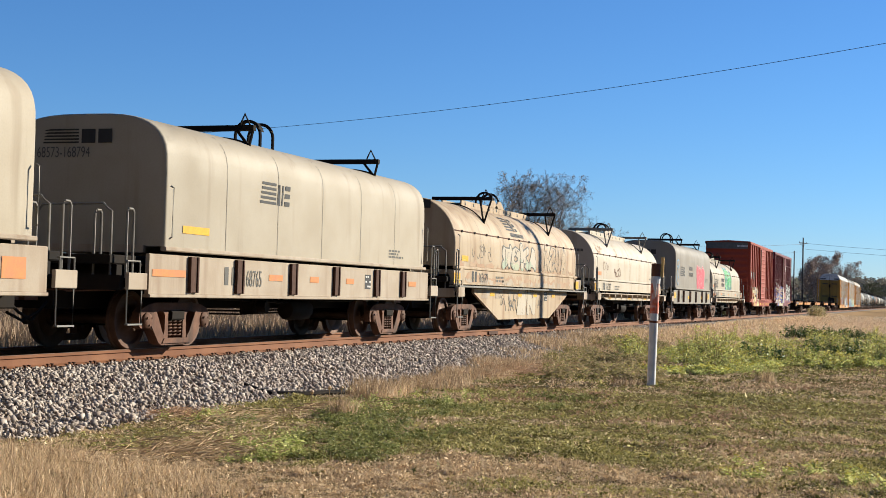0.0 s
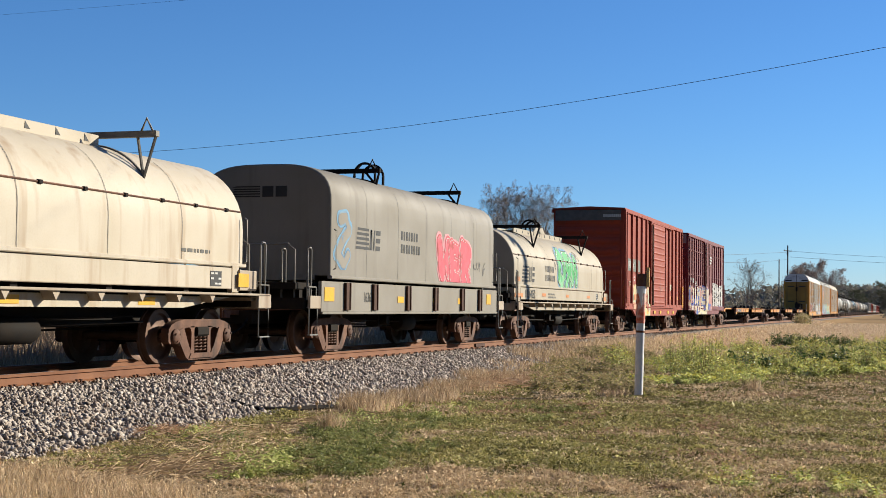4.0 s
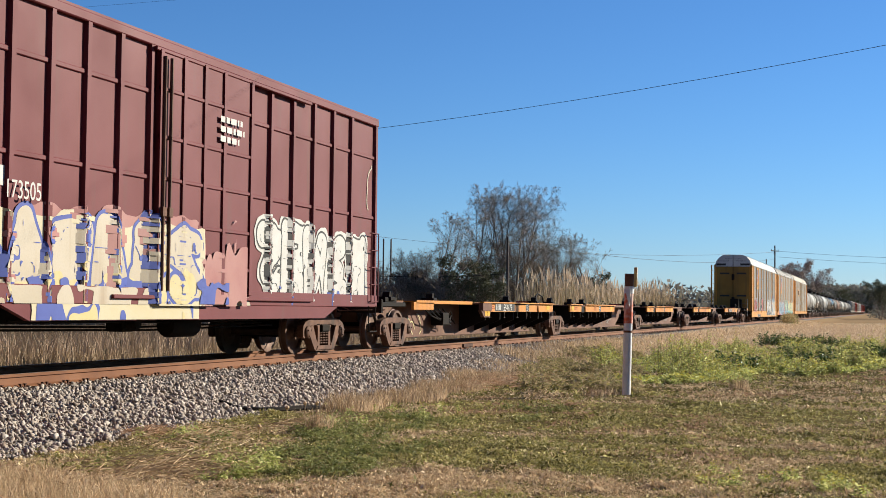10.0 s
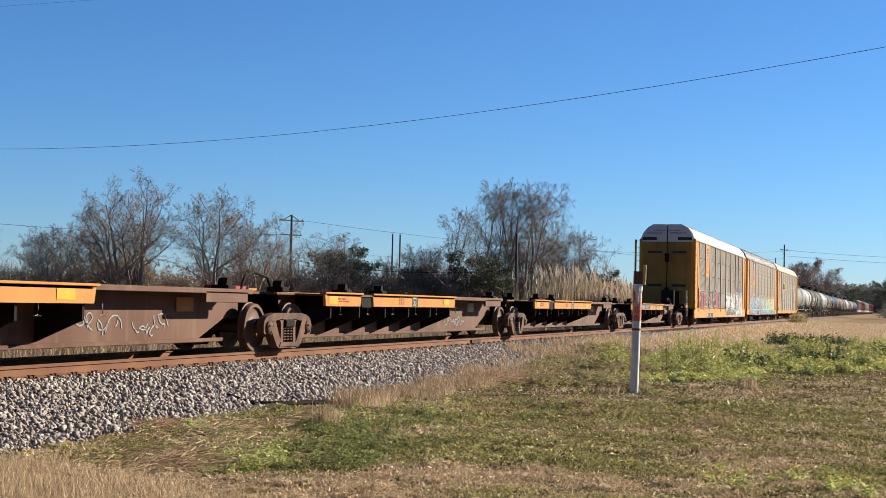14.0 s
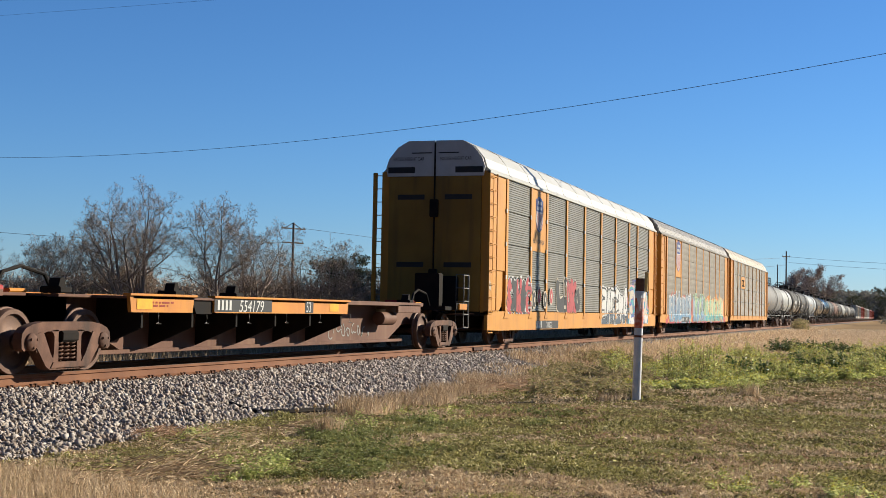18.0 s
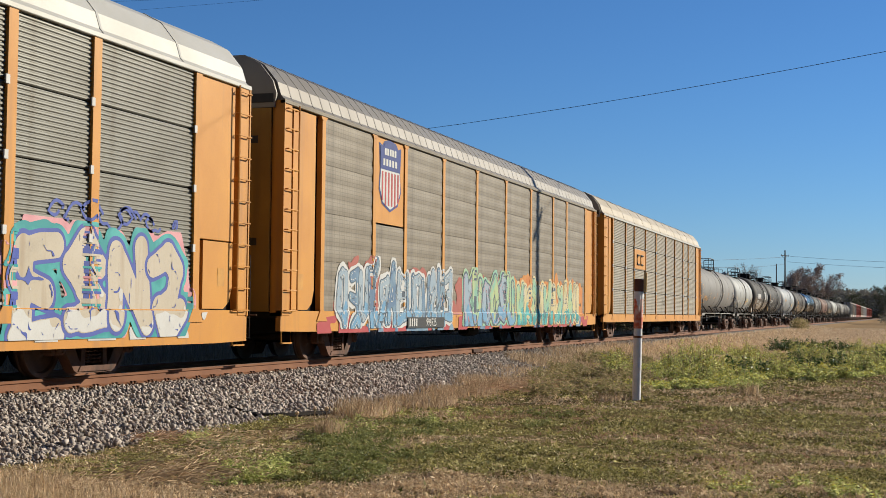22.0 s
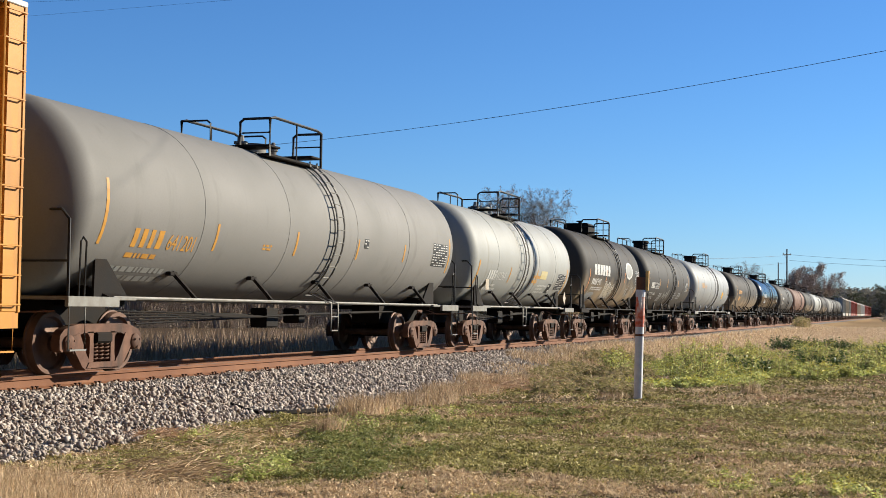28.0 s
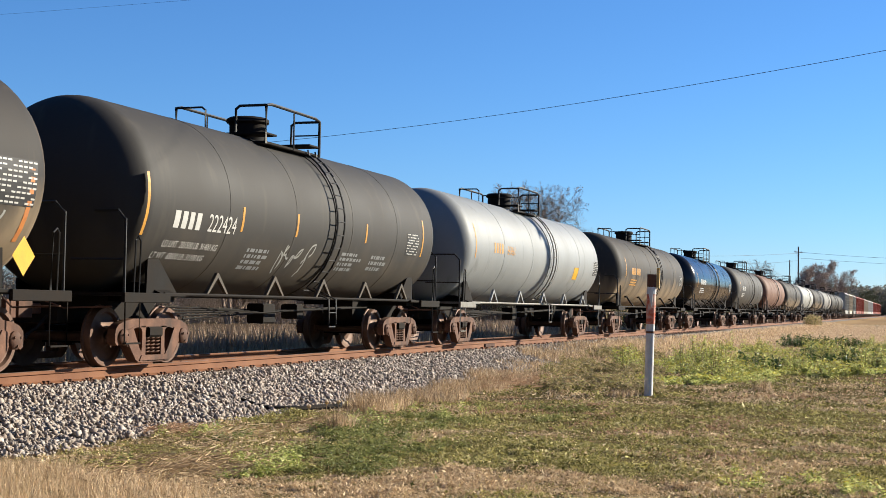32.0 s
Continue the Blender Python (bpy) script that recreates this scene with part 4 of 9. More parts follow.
def coil_cars():
    # dark underside and hoods in order from the front of the view
    c, surf, sill = coil_car(-154.65, 9.42, -5.83, 5.87, True, M_CREAM, M_SILL, "cream hooded steel coil car with a squarish cover, rolling", seed=1, tall=3.88)
    patch_part(c, "reflector", 5.25, 0.5, 1.04, 0.28, sill, M_ORANGE)
    patch_part(c, "reflector", 2.9, 0.5, 1.2, 0.13, sill, M_ORANGE)
    c, surf, sill = coil_car(-139.65, 9.42, -5.83, 5.87, True, M_CREAM, M_SILL, "cream coil car with a tall squarish cover and dark emblem", seed=2)
    horse_bars(c, -2.66, 2.5, 0.42, surf, M_INK)
    patch_part(c, "reflector", -5.3, 0.85, 1.83, 0.12, surf, M_REFLECT)
    for x, w in ((-6.15, 1.0), (-2.2, 0.55), (-0.45, 0.4), (1.3, 0.4), (4.9, 0.5)):
        patch_part(c, "reflector", x, w, 1.14, 0.11, sill, M_ORANGE)
    bars(c, -3.88, 1.04, 0.3, (0.6, 0.6), sill, M_GREYINK)
    lettering("car_number", "168765", 0.4, -3.2, -1.478, 1.03, M_GREYINK, c, squeeze=0.6)
    lettering("end_number", "168573-168794", 0.24, -5.845, 0.95, 2.98, M_GREYINK, c, end=True, squeeze=0.7)
    chart(c, 2.3, 1.05, 0.32, 0.3, 3, 3, sill)
    end_emblem(c, -5.845)
    stencil_block(c, 3.6, 1.75, 0.9, 0.2, 3, surf, M_GREYINK, 3)
    c, surf, sill = coil_car(-124.01, 10.74, -6.63, 6.63, False, M_CREAM2, M_CREAM2, "rust-streaked cream coil car with a deep drop-centre side", fishbelly=True, seed=3)
    drop = lambda x, z: (x, -1.266, z)
    horse_bars(c, -1.5, 2.9, 0.42, surf, M_INK)
    word_bars(c, -1.3, 2.72, 0.11, (15,), surf, M_INK)
    bars(c, -5.4, 1.33, 0.28, (0.7, 0.7), sill, M_INK)
    lettering("car_number", "165679", 0.36, -4.8, -1.268, 1.33, M_INK, c, squeeze=0.78)
    stencil_block(c, -3.2, 1.36, 0.9, 0.2, 2, sill, M_GREYINK, 10)
    spray_piece(c, -2.4, 1.4, 1.76, 2.42, surf, 31, 4, M_PALE, M_GREYINK, None, shade=M_SEAFOAM, fat=0.13, cell=0.03, line_w=0.045)
    spray_piece(c, 2.2, 5.2, 1.78, 2.6, surf, 30, 4, M_CREAM2, M_GREYINK, fat=0.14, cell=0.025, line_w=0.03)
    scrawl(c, 1.5, 2.0, 1.8, 1.95, surf, M_GREYINK, 17, 3, 0.012)
    scrawl(c, -5.2, -3.4, 1.9, 2.4, surf, M_GREYINK, 18, 5, 0.008)
    spray_piece(c, -0.9, 1.0, 0.45, 1.12, drop, 33, 2, M_PALE, M_GREYINK, None, fat=0.16, cell=0.03, line_w=0.02)
    for k, (m, z0, z1, cover) in enumerate(((M_RUSTBAND, 1.3, 1.62, 0.6), (M_SILL, 1.27, 1.5, 0.45))):
        spray_blot(c, -6.0, 6.1, z0, z1, lambda x, z: (x, -1.264, z), m, 34 + k, cover, lift=0.002 * k, ragged=0.7, cell=0.03)
    spray_blot(c, -6.4, 6.4, 1.735, 1.95, surf, M_RUSTBAND, 36, 0.52, ragged=0.8, cell=0.03)
    spray_blot(c, -4.9, 4.9, 0.9, 1.15, drop, M_SILL, 39, 0.48, ragged=0.3, cell=0.04)
    for x, w in ((-7.0, 0.5), (6.2, 0.4)):
        patch_part(c, "reflector", x, w, 1.28, 0.26, lambda xx, z: (xx, -1.31, z), M_REFLECT)
    patch_part(c, "reflector", -6.1, 0.55, 1.86, 0.15, surf, M_REFLECT)
    for x in (-3.7, -0.9, 0.85, 3.1):
        patch_part(c, "reflector", x, 0.42, 0.97, 0.11, drop, M_REFLECT)
    chart(c, 2.15, 0.86, 0.36, 0.28, 4, 3, drop)
    scrawl(c, -2.9, -2.2, 0.55, 1.05, drop, M_GREYINK, 35, 3, 0.014)
    scrawl(c, -2.0, -0.9, 0.5, 1.08, drop, M_GREYINK, 37, 5, 0.02)
    scrawl(c, 1.1, 2.0, 0.6, 0.95, drop, M_GREYINK, 38, 3, 0.012)
    end_emblem(c, -6.645)
    c, surf, sill = coil_car(-107.87, 10.75, -6.63, 6.63, False, M_PALE, M_PALE, "off-white coil car with a rounded cover and tagged side", ledge=True, seed=4)
    scrawl(c, -3.05, -1.9, 1.86, 2.2, surf, M_BROWN, 21, 4, 0.022)
    scrawl(c, -5.0, -4.2, 2.05, 2.35, surf, M_BROWN, 22, 3, 0.012)
    scrawl(c, -6.1, -4.9, 2.72, 3.06, surf, M_RUSTSTAIN, 23, 4, 0.02)
    spray_blot(c, -6.0, -0.5, 2.66, 3.1, surf, M_RUSTBAND, 24, 0.2, lift=0.002, cell=0.03)
    bars(c, -5.4, 1.3, 0.28, (0.7, 0.7), sill, M_INK)
    lettering("car_number", "167207", 0.38, -4.8, -1.268, 1.3, M_INK, c, squeeze=0.78)
    stencil_block(c, -3.2, 1.33, 1.1, 0.2, 2, sill, M_GREYINK, 9)
    chart(c, 5.3, 1.3, 0.4, 0.26, 3, 3, sill)
    patch_part(c, "reflector", -6.0, 0.6, 1.85, 0.14, surf, M_ORANGE)
    for x, w in ((-6.95, 0.5), (6.25, 0.4)):
        patch_part(c, "reflector", x, w, 1.3, 0.24, lambda xx, z: (xx, -1.31, z), M_REFLECT)
    for x in (-4.3, -0.5, 3.0):
        patch_part(c, "reflector", x, 0.5, 0.97, 0.12, sill, M_REFLECT)
    stencil_block(c, 4.4, 1.85, 1.2, 0.1, 1, surf, M_GREYINK, 12)
    lettering("end_marking", "AOK", 0.34, -6.64, 0.4, 2.9, M_GREYINK, c, end=True)
    lettering("end_notice", "FOR USE ON", 0.17, -6.64, 0.95, 2.7, M_GREYINK, c, end=True)
    g = Geo()
    for z, y, n in ((2.7, -0.15, 5), (2.5, 0.5, 8)):
        for k in range(n):
            q = y - 0.13 * k
            g.add([(-6.64, q, z), (-6.64, q - 0.1, z), (-6.64, q - 0.1, z + 0.1), (-6.64, q, z + 0.1)], [(0, 1, 2, 3)])
    part("end_stencil", g, M_GREYINK, c, smooth=0)
    c, surf, sill = coil_car(-92.1, 9.42, -5.83, 5.87, True, M_GREYCREAM, M_GREYCREAM, "dull grey coil car with pink graffiti on its cover", seed=5, tall=3.88)
    horse_bars(c, -4.5, 2.2, 0.5, surf, M_INK)
    word_bars(c, -1.75, 2.22, 0.2, (7, 8), surf, M_INK)
    spray_piece(c, 1.0, 3.7, 1.65, 2.65, surf, 41, 3, M_PINK, M_CRIMSON, M_PALEPINK, shine=M_WHITE, fat=0.21, cell=0.03, halo_w=0.08, line_w=0.02)
    spray_piece(c, -5.55, -4.75, 1.75, 3.1, surf, 42, 1, M_GREYCREAM, M_STEELBLUE, M_SKY, fat=0.12, cell=0.03, halo_w=0.07)
    scrawl(c, 4.0, 5.0, 1.8, 2.3, surf, M_GREYINK, 43, 3, 0.02)
    lettering("car_number", "163625", 0.3, -4.0, -1.478, 1.08, M_INK, c, squeeze=0.75)
    for x, w in ((-6.1, 0.5), (-1.9, 0.4), (0.6, 0.4), (2.6, 0.4), (5.2, 0.4)):
        patch_part(c, "reflector", x, w, 1.08, 0.28 if abs(x) > 5 else 0.14, sill, M_REFLECT)
    end_emblem(c, -5.845)
    c, surf, sill = coil_car(-76.4, 10.72, -6.63, 6.63, False, M_CREAM, M_CREAM, "cream coil car with a rounded cover and green graffiti", ledge=True, seed=6)
    horse_bars(c, -5.75, 1.82, 0.55, surf, M_INK)
    word_bars(c, -2.75, 1.9, 0.2, (7, 8), surf, M_INK)
    spray_piece(c, -0.85, 1.95, 1.74, 2.92, surf, 53, 3, M_GREEN, M_INK, M_SKY, shade=M_PALEGREEN, shine=M_WHITE, fat=0.2, cell=0.025, halo_w=0.1, line_w=0.035)
    scrawl(c, -1.6, -0.95, 2.3, 3.05, surf, M_INK, 52, 4, 0.014)
    scrawl(c, 1.9, 2.6, 2.65, 3.0, surf, M_INK, 54, 3, 0.014)
    bars(c, -5.55, 1.32, 0.24, (0.6, 0.5), sill, M_GREYINK)
    lettering("car_number", "164050", 0.4, -5.2, -1.268, 1.3, M_INK, c, squeeze=0.74)
    stencil_block(c, -2.6, 1.33, 1.2, 0.2, 2, sill, M_GREYINK, 16)
    chart(c, 5.0, 1.32, 0.36, 0.24, 3, 3, sill)
    patch_part(c, "reflector", -6.5, 0.55, 1.82, 0.14, surf, M_ORANGE)
    for x, w in ((-6.95, 0.95), (6.2, 0.45)):
        patch_part(c, "reflector", x, w, 1.32, 0.13, lambda xx, z: (xx, -1.31, z), M_ORANGE)
    for x, w in ((-3.4, 0.5), (0.0, 0.4), (3.4, 0.5)):
        patch_part(c, "reflector", x, w, 1.38, 0.1, sill, M_ORANGE)
    end_emblem(c, -6.645)


def word_bars(car, x, z, h, counts, surf, material):
    """A name painted in plain blocks, one for each character, line above line."""
    for k, c in enumerate(counts):
        bars(car, x, z + (len(counts) - 1 - k) * h * 1.5, h, (0.62,) * c, surf, material, "name_block", 0.24)


def patch_part(car, name, x, w, z, h, surf, material):
    g = Geo()
    patch(g, x, x + w, z, z + h, lambda xx, zz: tuple(a + b for a, b in zip(surf(xx, zz), (0, -0.003, 0))), 1, 2)
    return part(name, g, material, car, smooth=0)


def end_emblem(car, x):
    bar = lambda y0, y1, z0, z1, cut=0.0: part("end_emblem_bar", Geo().add([(x, y0, z0), (x, y1, z0), (x, y1, z1), (x, y0 - cut, z1)], [(0, 1, 2, 3)]), M_INK, car, smooth=0)
    for k in range(5):
        bar(0.75, 0.1, 3.2 + 0.05 * k, 3.225 + 0.05 * k, 0.03 * k)
    for y0, y1 in ((0.05, -0.2), (-0.25, -0.5)):
        bar(y0, y1, 3.2, 3.42)


# ---- box cars ----


def box_car(s, half_l, tc, top, paint, label, seed, horizontal=False):
    car = freight_car("box_car", s, label, "box car", "box cars of the train")
    L, y0, zb = half_l, 1.5, 1.0
    g = Geo()
    g.box(-L, L, -y0, y0, zb, top, 0.02)
    body = part("body", g, paint, car)
    r = Geo()
    r.prism([(-y0 - 0.05, top - 0.04), (y0 + 0.05, top - 0.04), (y0 + 0.05, top + 0.02), (0.1, top + 0.09), (-0.1, top + 0.09), (-y0 - 0.05, top + 0.02)], "x", -L - 0.04, L + 0.04)
    roof = part("roof", r, paint, car)
    for k in range(14):
        x = -L + 0.5 + (2 * L - 1) * k / 13
        q = Geo()
        q.prism([(-y0 - 0.03, top + 0.025), (0, top + 0.115), (y0 + 0.03, top + 0.025), (0, top + 0.08)], "x", x - 0.035, x + 0.035)
        part("roof_rib", q, paint, roof)
    d0, d1 = (-1.9, 1.95) if not horizontal else (-1.84, 1.46)
    xs = [-7.25 + 0.885 * k for k in range(7)] + [2.4 + k for k in range(5)] if horizontal else [-7.5 + 1.18 * k for k in range(5)] + [2.43 + 1.15 * k for k in range(5)]
    xs = [-L + 0.08, *xs, L - 0.08]
    proud = 0.065 if horizontal else 0.085
    for x in xs:
        q = Geo()
        q.prism([(x - 0.075, -y0), (x + 0.075, -y0), (x + 0.05, -y0 - proud), (x - 0.05, -y0 - proud)], "z", zb + 0.12, top - 0.06)
        part("side_post", q, paint, body)
    if horizontal:
        for z in (2.95, 4.28):
            for a, b in ((-L, d0), (d1, L)):
                q = Geo()
                q.box(a, b, -y0 - 0.03, -y0 + 0.01, z - 0.035, z + 0.035, 0.01)
                part("side_rail", q, paint, body)
    for z, h in ((zb - 0.02, 0.26), (top - 0.16, 0.14)):
        q = Geo()
        q.box(-L, L, -y0 - 0.075, -y0 + 0.01, z, z + h, 0.015)
        q.box(-L, L, y0 - 0.01, y0 + 0.075, z, z + h, 0.015)
        part("side_sill" if z < 2 else "top_chord", q, paint, body)
    # sliding door with its tracks, locking bars and handle
    g = Geo()
    g.box(d0, d1, -y0 - 0.11, -y0 - 0.02, zb + 0.14, top - 0.18, 0.02)
    door = part("door", g, paint, car)
    if horizontal:
        for x in (d0 + 0.05, d0 + 0.8, d0 + 1.5, d0 + 2.2, d1 - 0.05):
            q = Geo()
            q.box(x - 0.05, x + 0.05, -y0 - 0.145, -y0 - 0.105, zb + 0.16, top - 0.2, 0.01)
            part("door_post", q, paint, door)
        for z in (1.6, 2.25, 2.95, 3.6, 4.35):
            q = Geo()
            q.box(d0, d1, -y0 - 0.135, -y0 - 0.105, z - 0.03, z + 0.03, 0.01)
            part("door_rail", q, paint, door)
    else:
        for k in range(13):
            z = zb + 0.32 + (top - zb - 0.75) * k / 12
            q = Geo()
            q.prism([(-y0 - 0.11, z - 0.06), (-y0 - 0.14, z), (-y0 - 0.11, z + 0.06)], "x", d0 + 0.25, d1 - 0.2)
            part("door_corrugation", q, paint, door)
    for x in (d0 + 0.1, d0 + 0.3):
        q = Geo()
        q.tube([(x, -y0 - 0.16, zb + 0.2), (x, -y0 - 0.16, top - 0.3)], 0.03, 7)
        q.box(x - 0.06, x + 0.06, -y0 - 0.2, -y0 - 0.1, 2.35, 2.5, 0.01)
        part("locking_bar", q, M_TRUCK, door)
    for z in (zb + 0.1, top - 0.2):
        q = Geo()
        q.box(d0 - 0.1 if z > 2 else d0 - 1.2, d1 + (2.8 if z < 2 else 2.6), -y0 - 0.13, -y0 - 0.05, z - 0.03, z + 0.03, 0.01)
        part("door_track", q, paint, car)
    # ends: corrugated, dark in the shade
    for d in (-1, 1):
        for k in range(9):
            z = zb + 0.3 + k * (top - zb - 0.8) / 8
            q = Geo()
            q.prism([(d * L, z - 0.16), (d * (L + 0.07), z - 0.06), (d * (L + 0.07), z + 0.06), (d * L, z + 0.16)], "y", -1.35, 1.35)
            part("end_corrugation", q, paint, body)
        xl = d * (L - 0.08)
        ladder_at(car, xl, xl - d * 0.42, -y0 - 0.13, zb + 0.1, 2.6, paint, None)
        ladder_at(car, -1.42, -1.0, d * (L + 0.14), zb, 2.7, paint, 5, end=True)
        step_at(car, xl, xl - d * 0.42, -y0 - 0.08, 0.45, zb, M_DARK)
        e = Geo()
        e.box(min(d * L, d * (L + 0.5)), max(d * L, d * (L + 0.5)), -0.3, 0.3, 0.7, 1.1, 0.02)
        e.box(min(d * L, d * (L + 0.3)), max(d * L, d * (L + 0.3)), -1.35, 1.35, 1.0, 1.06, 0.01)
        part("end_sill", e, M_DARK, car)
        coupler_at(car, d * (L + 0.4), d)
        truck_at(car, d * tc / 2)
    u = Geo()
    u.box(-L, L, -0.35, 0.35, 0.68, 1.0, 0.02)
    part("underframe", u, M_DARK, car)
    deep = [(-6.2, 0.99), (6.2, 0.99), (5.5, 0.71), (-5.5, 0.71)] if not horizontal else [(-5.7, 0.99), (5.7, 0.99), (5.0, 0.75), (-5.0, 0.75)]
    for ya, yb in ((-y0 - 0.06, -y0 + 0.02), (y0 - 0.02, y0 + 0.06)):
        part("deep_sill", Geo().prism(deep, "y", ya, yb), paint, car)
    brake_gear(car, -tc / 2 + 1.3, tc / 2 - 1.3, 0.85, seed)
    side = lambda x, z: (x, -y0 - 0.012, z)
    def ribbed(x, z):
        if d0 < x < d1:
            return (x, -y0 - (0.15 if horizontal and any(abs(x - q) < 0.052 for q in (d0 + 0.05, d0 + 0.8, d0 + 1.5, d0 + 2.2, d1 - 0.05)) else 0.142), z)
        e = min(abs(x - q) for q in xs)
        return (x, -y0 - 0.012 - (proud - 0.005) * min(1.0, max(0.0, (0.082 - e) / 0.03)), z)

    return car, side, ribbed


def box_cars():
    c, side, rib = box_car(-59.1, 7.95, 12.6, 5.19, M_OXIDE, "faded rust-red box car with a corrugated sliding door", 11)
    for x, w in ((-7.38, 0.95), (-6.2, 0.95), (-5.02, 0.8)):
        patch_part(c, "repainted_patch", x, w, 2.62, 0.52, side, M_PATCH)
    bars(c, -7.3, 2.74, 0.3, (0.5, 0.2, 0.55, 0.55), lambda x, z: (x, -1.52, z), M_WHITE)
    lettering("car_number", "3401", 0.4, -6.1, -1.52, 2.74, M_WHITE, c, squeeze=0.75)
    stencil_block(c, -6.9, 2.0, 0.6, 0.24, 2, side, M_PALE, 44)
    low = lambda x, z: (x, -1.582, z) if z < 1.245 else rib(x, z)
    spray_blot(c, -6.1, -1.92, 1.0, 2.15, low, M_PEACH, 61, 1.1, ragged=0.22, cell=0.05)
    spray_blot(c, -5.5, -1.92, 0.72, 1.0, low, M_PEACH, 62, 1.1, ragged=0.0, cell=0.05)
    for k, (a, b, z0, h, m, q) in enumerate(((-6.0, -5.2, 1.3, 2.1, M_SEAFOAM, 0.62), (-5.9, -2.0, 1.1, 2.2, M_BUTTER, 0.5), (-5.5, -1.95, 0.72, 1.5, M_BUTTER, 0.45), (-2.7, -1.93, 0.74, 2.0, M_SEAFOAM, 0.6), (-5.4, -2.9, 1.5, 2.15, M_PALE, 0.5), (-5.0, -2.4, 0.9, 1.75, M_FADEDRED, 0.36), (-4.0, -2.2, 1.6, 2.2, M_RUSTY, 0.3))):
        spray_blot(c, a, b, z0, h, low, m, 71 + 7 * k, q, lift=0.0025 * (k + 1), ragged=0.3, cell=0.06)
    patch_part(c, "repainted_patch", -3.5, 0.5, 1.3, 0.62, lambda x, z: (x, -1.545, z), M_PATCH)
    patch_part(c, "repainted_patch", -5.9, 0.7, 2.1, 0.4, side, M_FADEDRED)
    stencil_block(c, -5.75, 2.2, 0.4, 0.26, 2, lambda x, z: (x, -1.524, z), M_WHITE, 45)
    patch_part(c, "reflector", -7.75, 0.5, 1.3, 0.3, side, M_ORANGE)
    patch_part(c, "reflector", -5.75, 0.5, 1.4, 0.24, lambda x, z: (x, -1.54, z), M_ORANGE)
    for x in (-5.3, -2.9, -1.0, 0.6, 2.9, 4.5):
        patch_part(c, "reflector", x, 0.45, 0.8, 0.14, lambda xx, z: (xx, -1.59, z), M_REFLECT)
    patch_part(c, "yellow_band", -7.98, 0.22, 1.1, 1.1, lambda xx, z: (xx, -1.5, z), M_REFLECT)
    patch_part(c, "yellow_band", 7.72, 0.22, 1.1, 1.1, lambda xx, z: (xx, -1.6, z), M_REFLECT)
    for x in (4.0, 6.3):
        patch_part(c, "reflector", x, 0.5, 1.5, 0.16, side, M_ORANGE)
    patch_part(c, "paper_placard", 4.15, 0.36, 1.95, 0.3, side, M_PALE)
    scrawl(c, 2.4, 3.2, 1.7, 2.5, side, M_CREAM, 62, 3, 0.006)
    scrawl(c, 0.4, 1.2, 1.6, 2.2, lambda x, z: (x, -1.66, z), M_CREAM, 63, 3, 0.006)
    g = Geo()
    g.add([(-8.06, 1.4, 4.69), (-8.06, -1.4, 4.69), (-8.06, -1.4, 5.12), (-8.06, 1.4, 5.12)], [(0, 1, 2, 3)])
    part("end_panel", g, M_GREYINK, c, smooth=0)
    h = Geo()
    for k in range(9):
        y = -0.65 - k * 0.085
        h.add([(-8.065, y, 4.82), (-8.065, y - 0.055, 4.82), (-8.065, y - 0.055, 4.94), (-8.065, y, 4.94)], [(0, 1, 2, 3)])
    part("end_marking", h, M_WHITE, c, smooth=0)
    c, side, rib = box_car(-41.0, 7.92, 12.3, 5.15, M_MAROON, "maroon high-cube box car with white and blue graffiti", 12, True)
    bars(c, -6.95, 2.5, 0.26, (0.7, 0.7), side, M_WHITE)
    bars(c, -5.95, 2.5, 0.26, (0.65, 0.7), side, M_WHITE)
    lettering("car_number", "173505", 0.34, -5.65, -1.59, 2.35, M_WHITE, c, squeeze=0.8)
    stencil_block(c, 0.15, 3.75, 1.0, 0.5, 3, lambda x, z: (x, -1.66, z), M_WHITE, 64)
    spray_blot(c, -7.8, 0.9, 1.0, 2.6, rib, M_DUSTYPINK, 70, 0.5, ragged=0.3, cell=0.06)
    spray_blot(c, -7.8, -0.3, 0.97, 2.4, rib, M_CREAMPAINT, 72, 0.9, lift=0.003, ragged=0.25, cell=0.06)
    spray_blot(c, -0.4, 1.3, 0.97, 2.2, rib, M_DUSTYPINK, 74, 0.6, lift=0.003, ragged=0.6, cell=0.06)
    for k, (a, b, m, q) in enumerate(((-5.0, -0.3, M_CREAMPAINT, 0.9), (-4.9, -0.5, M_BLUEPAINT, 0.4), (-4.4, -0.8, M_BUTTER, 0.35))):
        spray_blot(c, a, b, 0.76, 1.0, lambda x, z: (x, -1.572, z), m, 170 + k, q, lift=0.003 * k, ragged=0.05)
    off = lambda x, z: tuple(a + b for a, b in zip(rib(x, z), (0, -0.006, 0)))
    spray_piece(c, -7.6, -0.5, 1.02, 2.25, off, 65, 7, M_PALE, M_BLUEPAINT, None, shade=M_BUTTER, shine=None, fat=0.17, cell=0.03, line_w=0.06)
    spray_blot(c, -7.4, 0.6, 1.0, 1.5, off, M_BLUEPAINT, 73, 0.36, lift=0.014)
    spray_blot(c, -7.2, -6.3, 1.4, 1.9, off, M_ORANGE, 75, 1.0, lift=0.016, ragged=0.2)
    spray_piece(c, 2.0, 7.3, 1.1, 2.45, rib, 66, 5, M_WHITE, M_INK, M_WHITE, fat=0.2, cell=0.03, halo_w=0.1, line_w=0.04)
    spray_blot(c, 2.2, 6.8, 1.0, 1.4, rib, M_BLUEPAINT, 76, 0.33, lift=0.012)
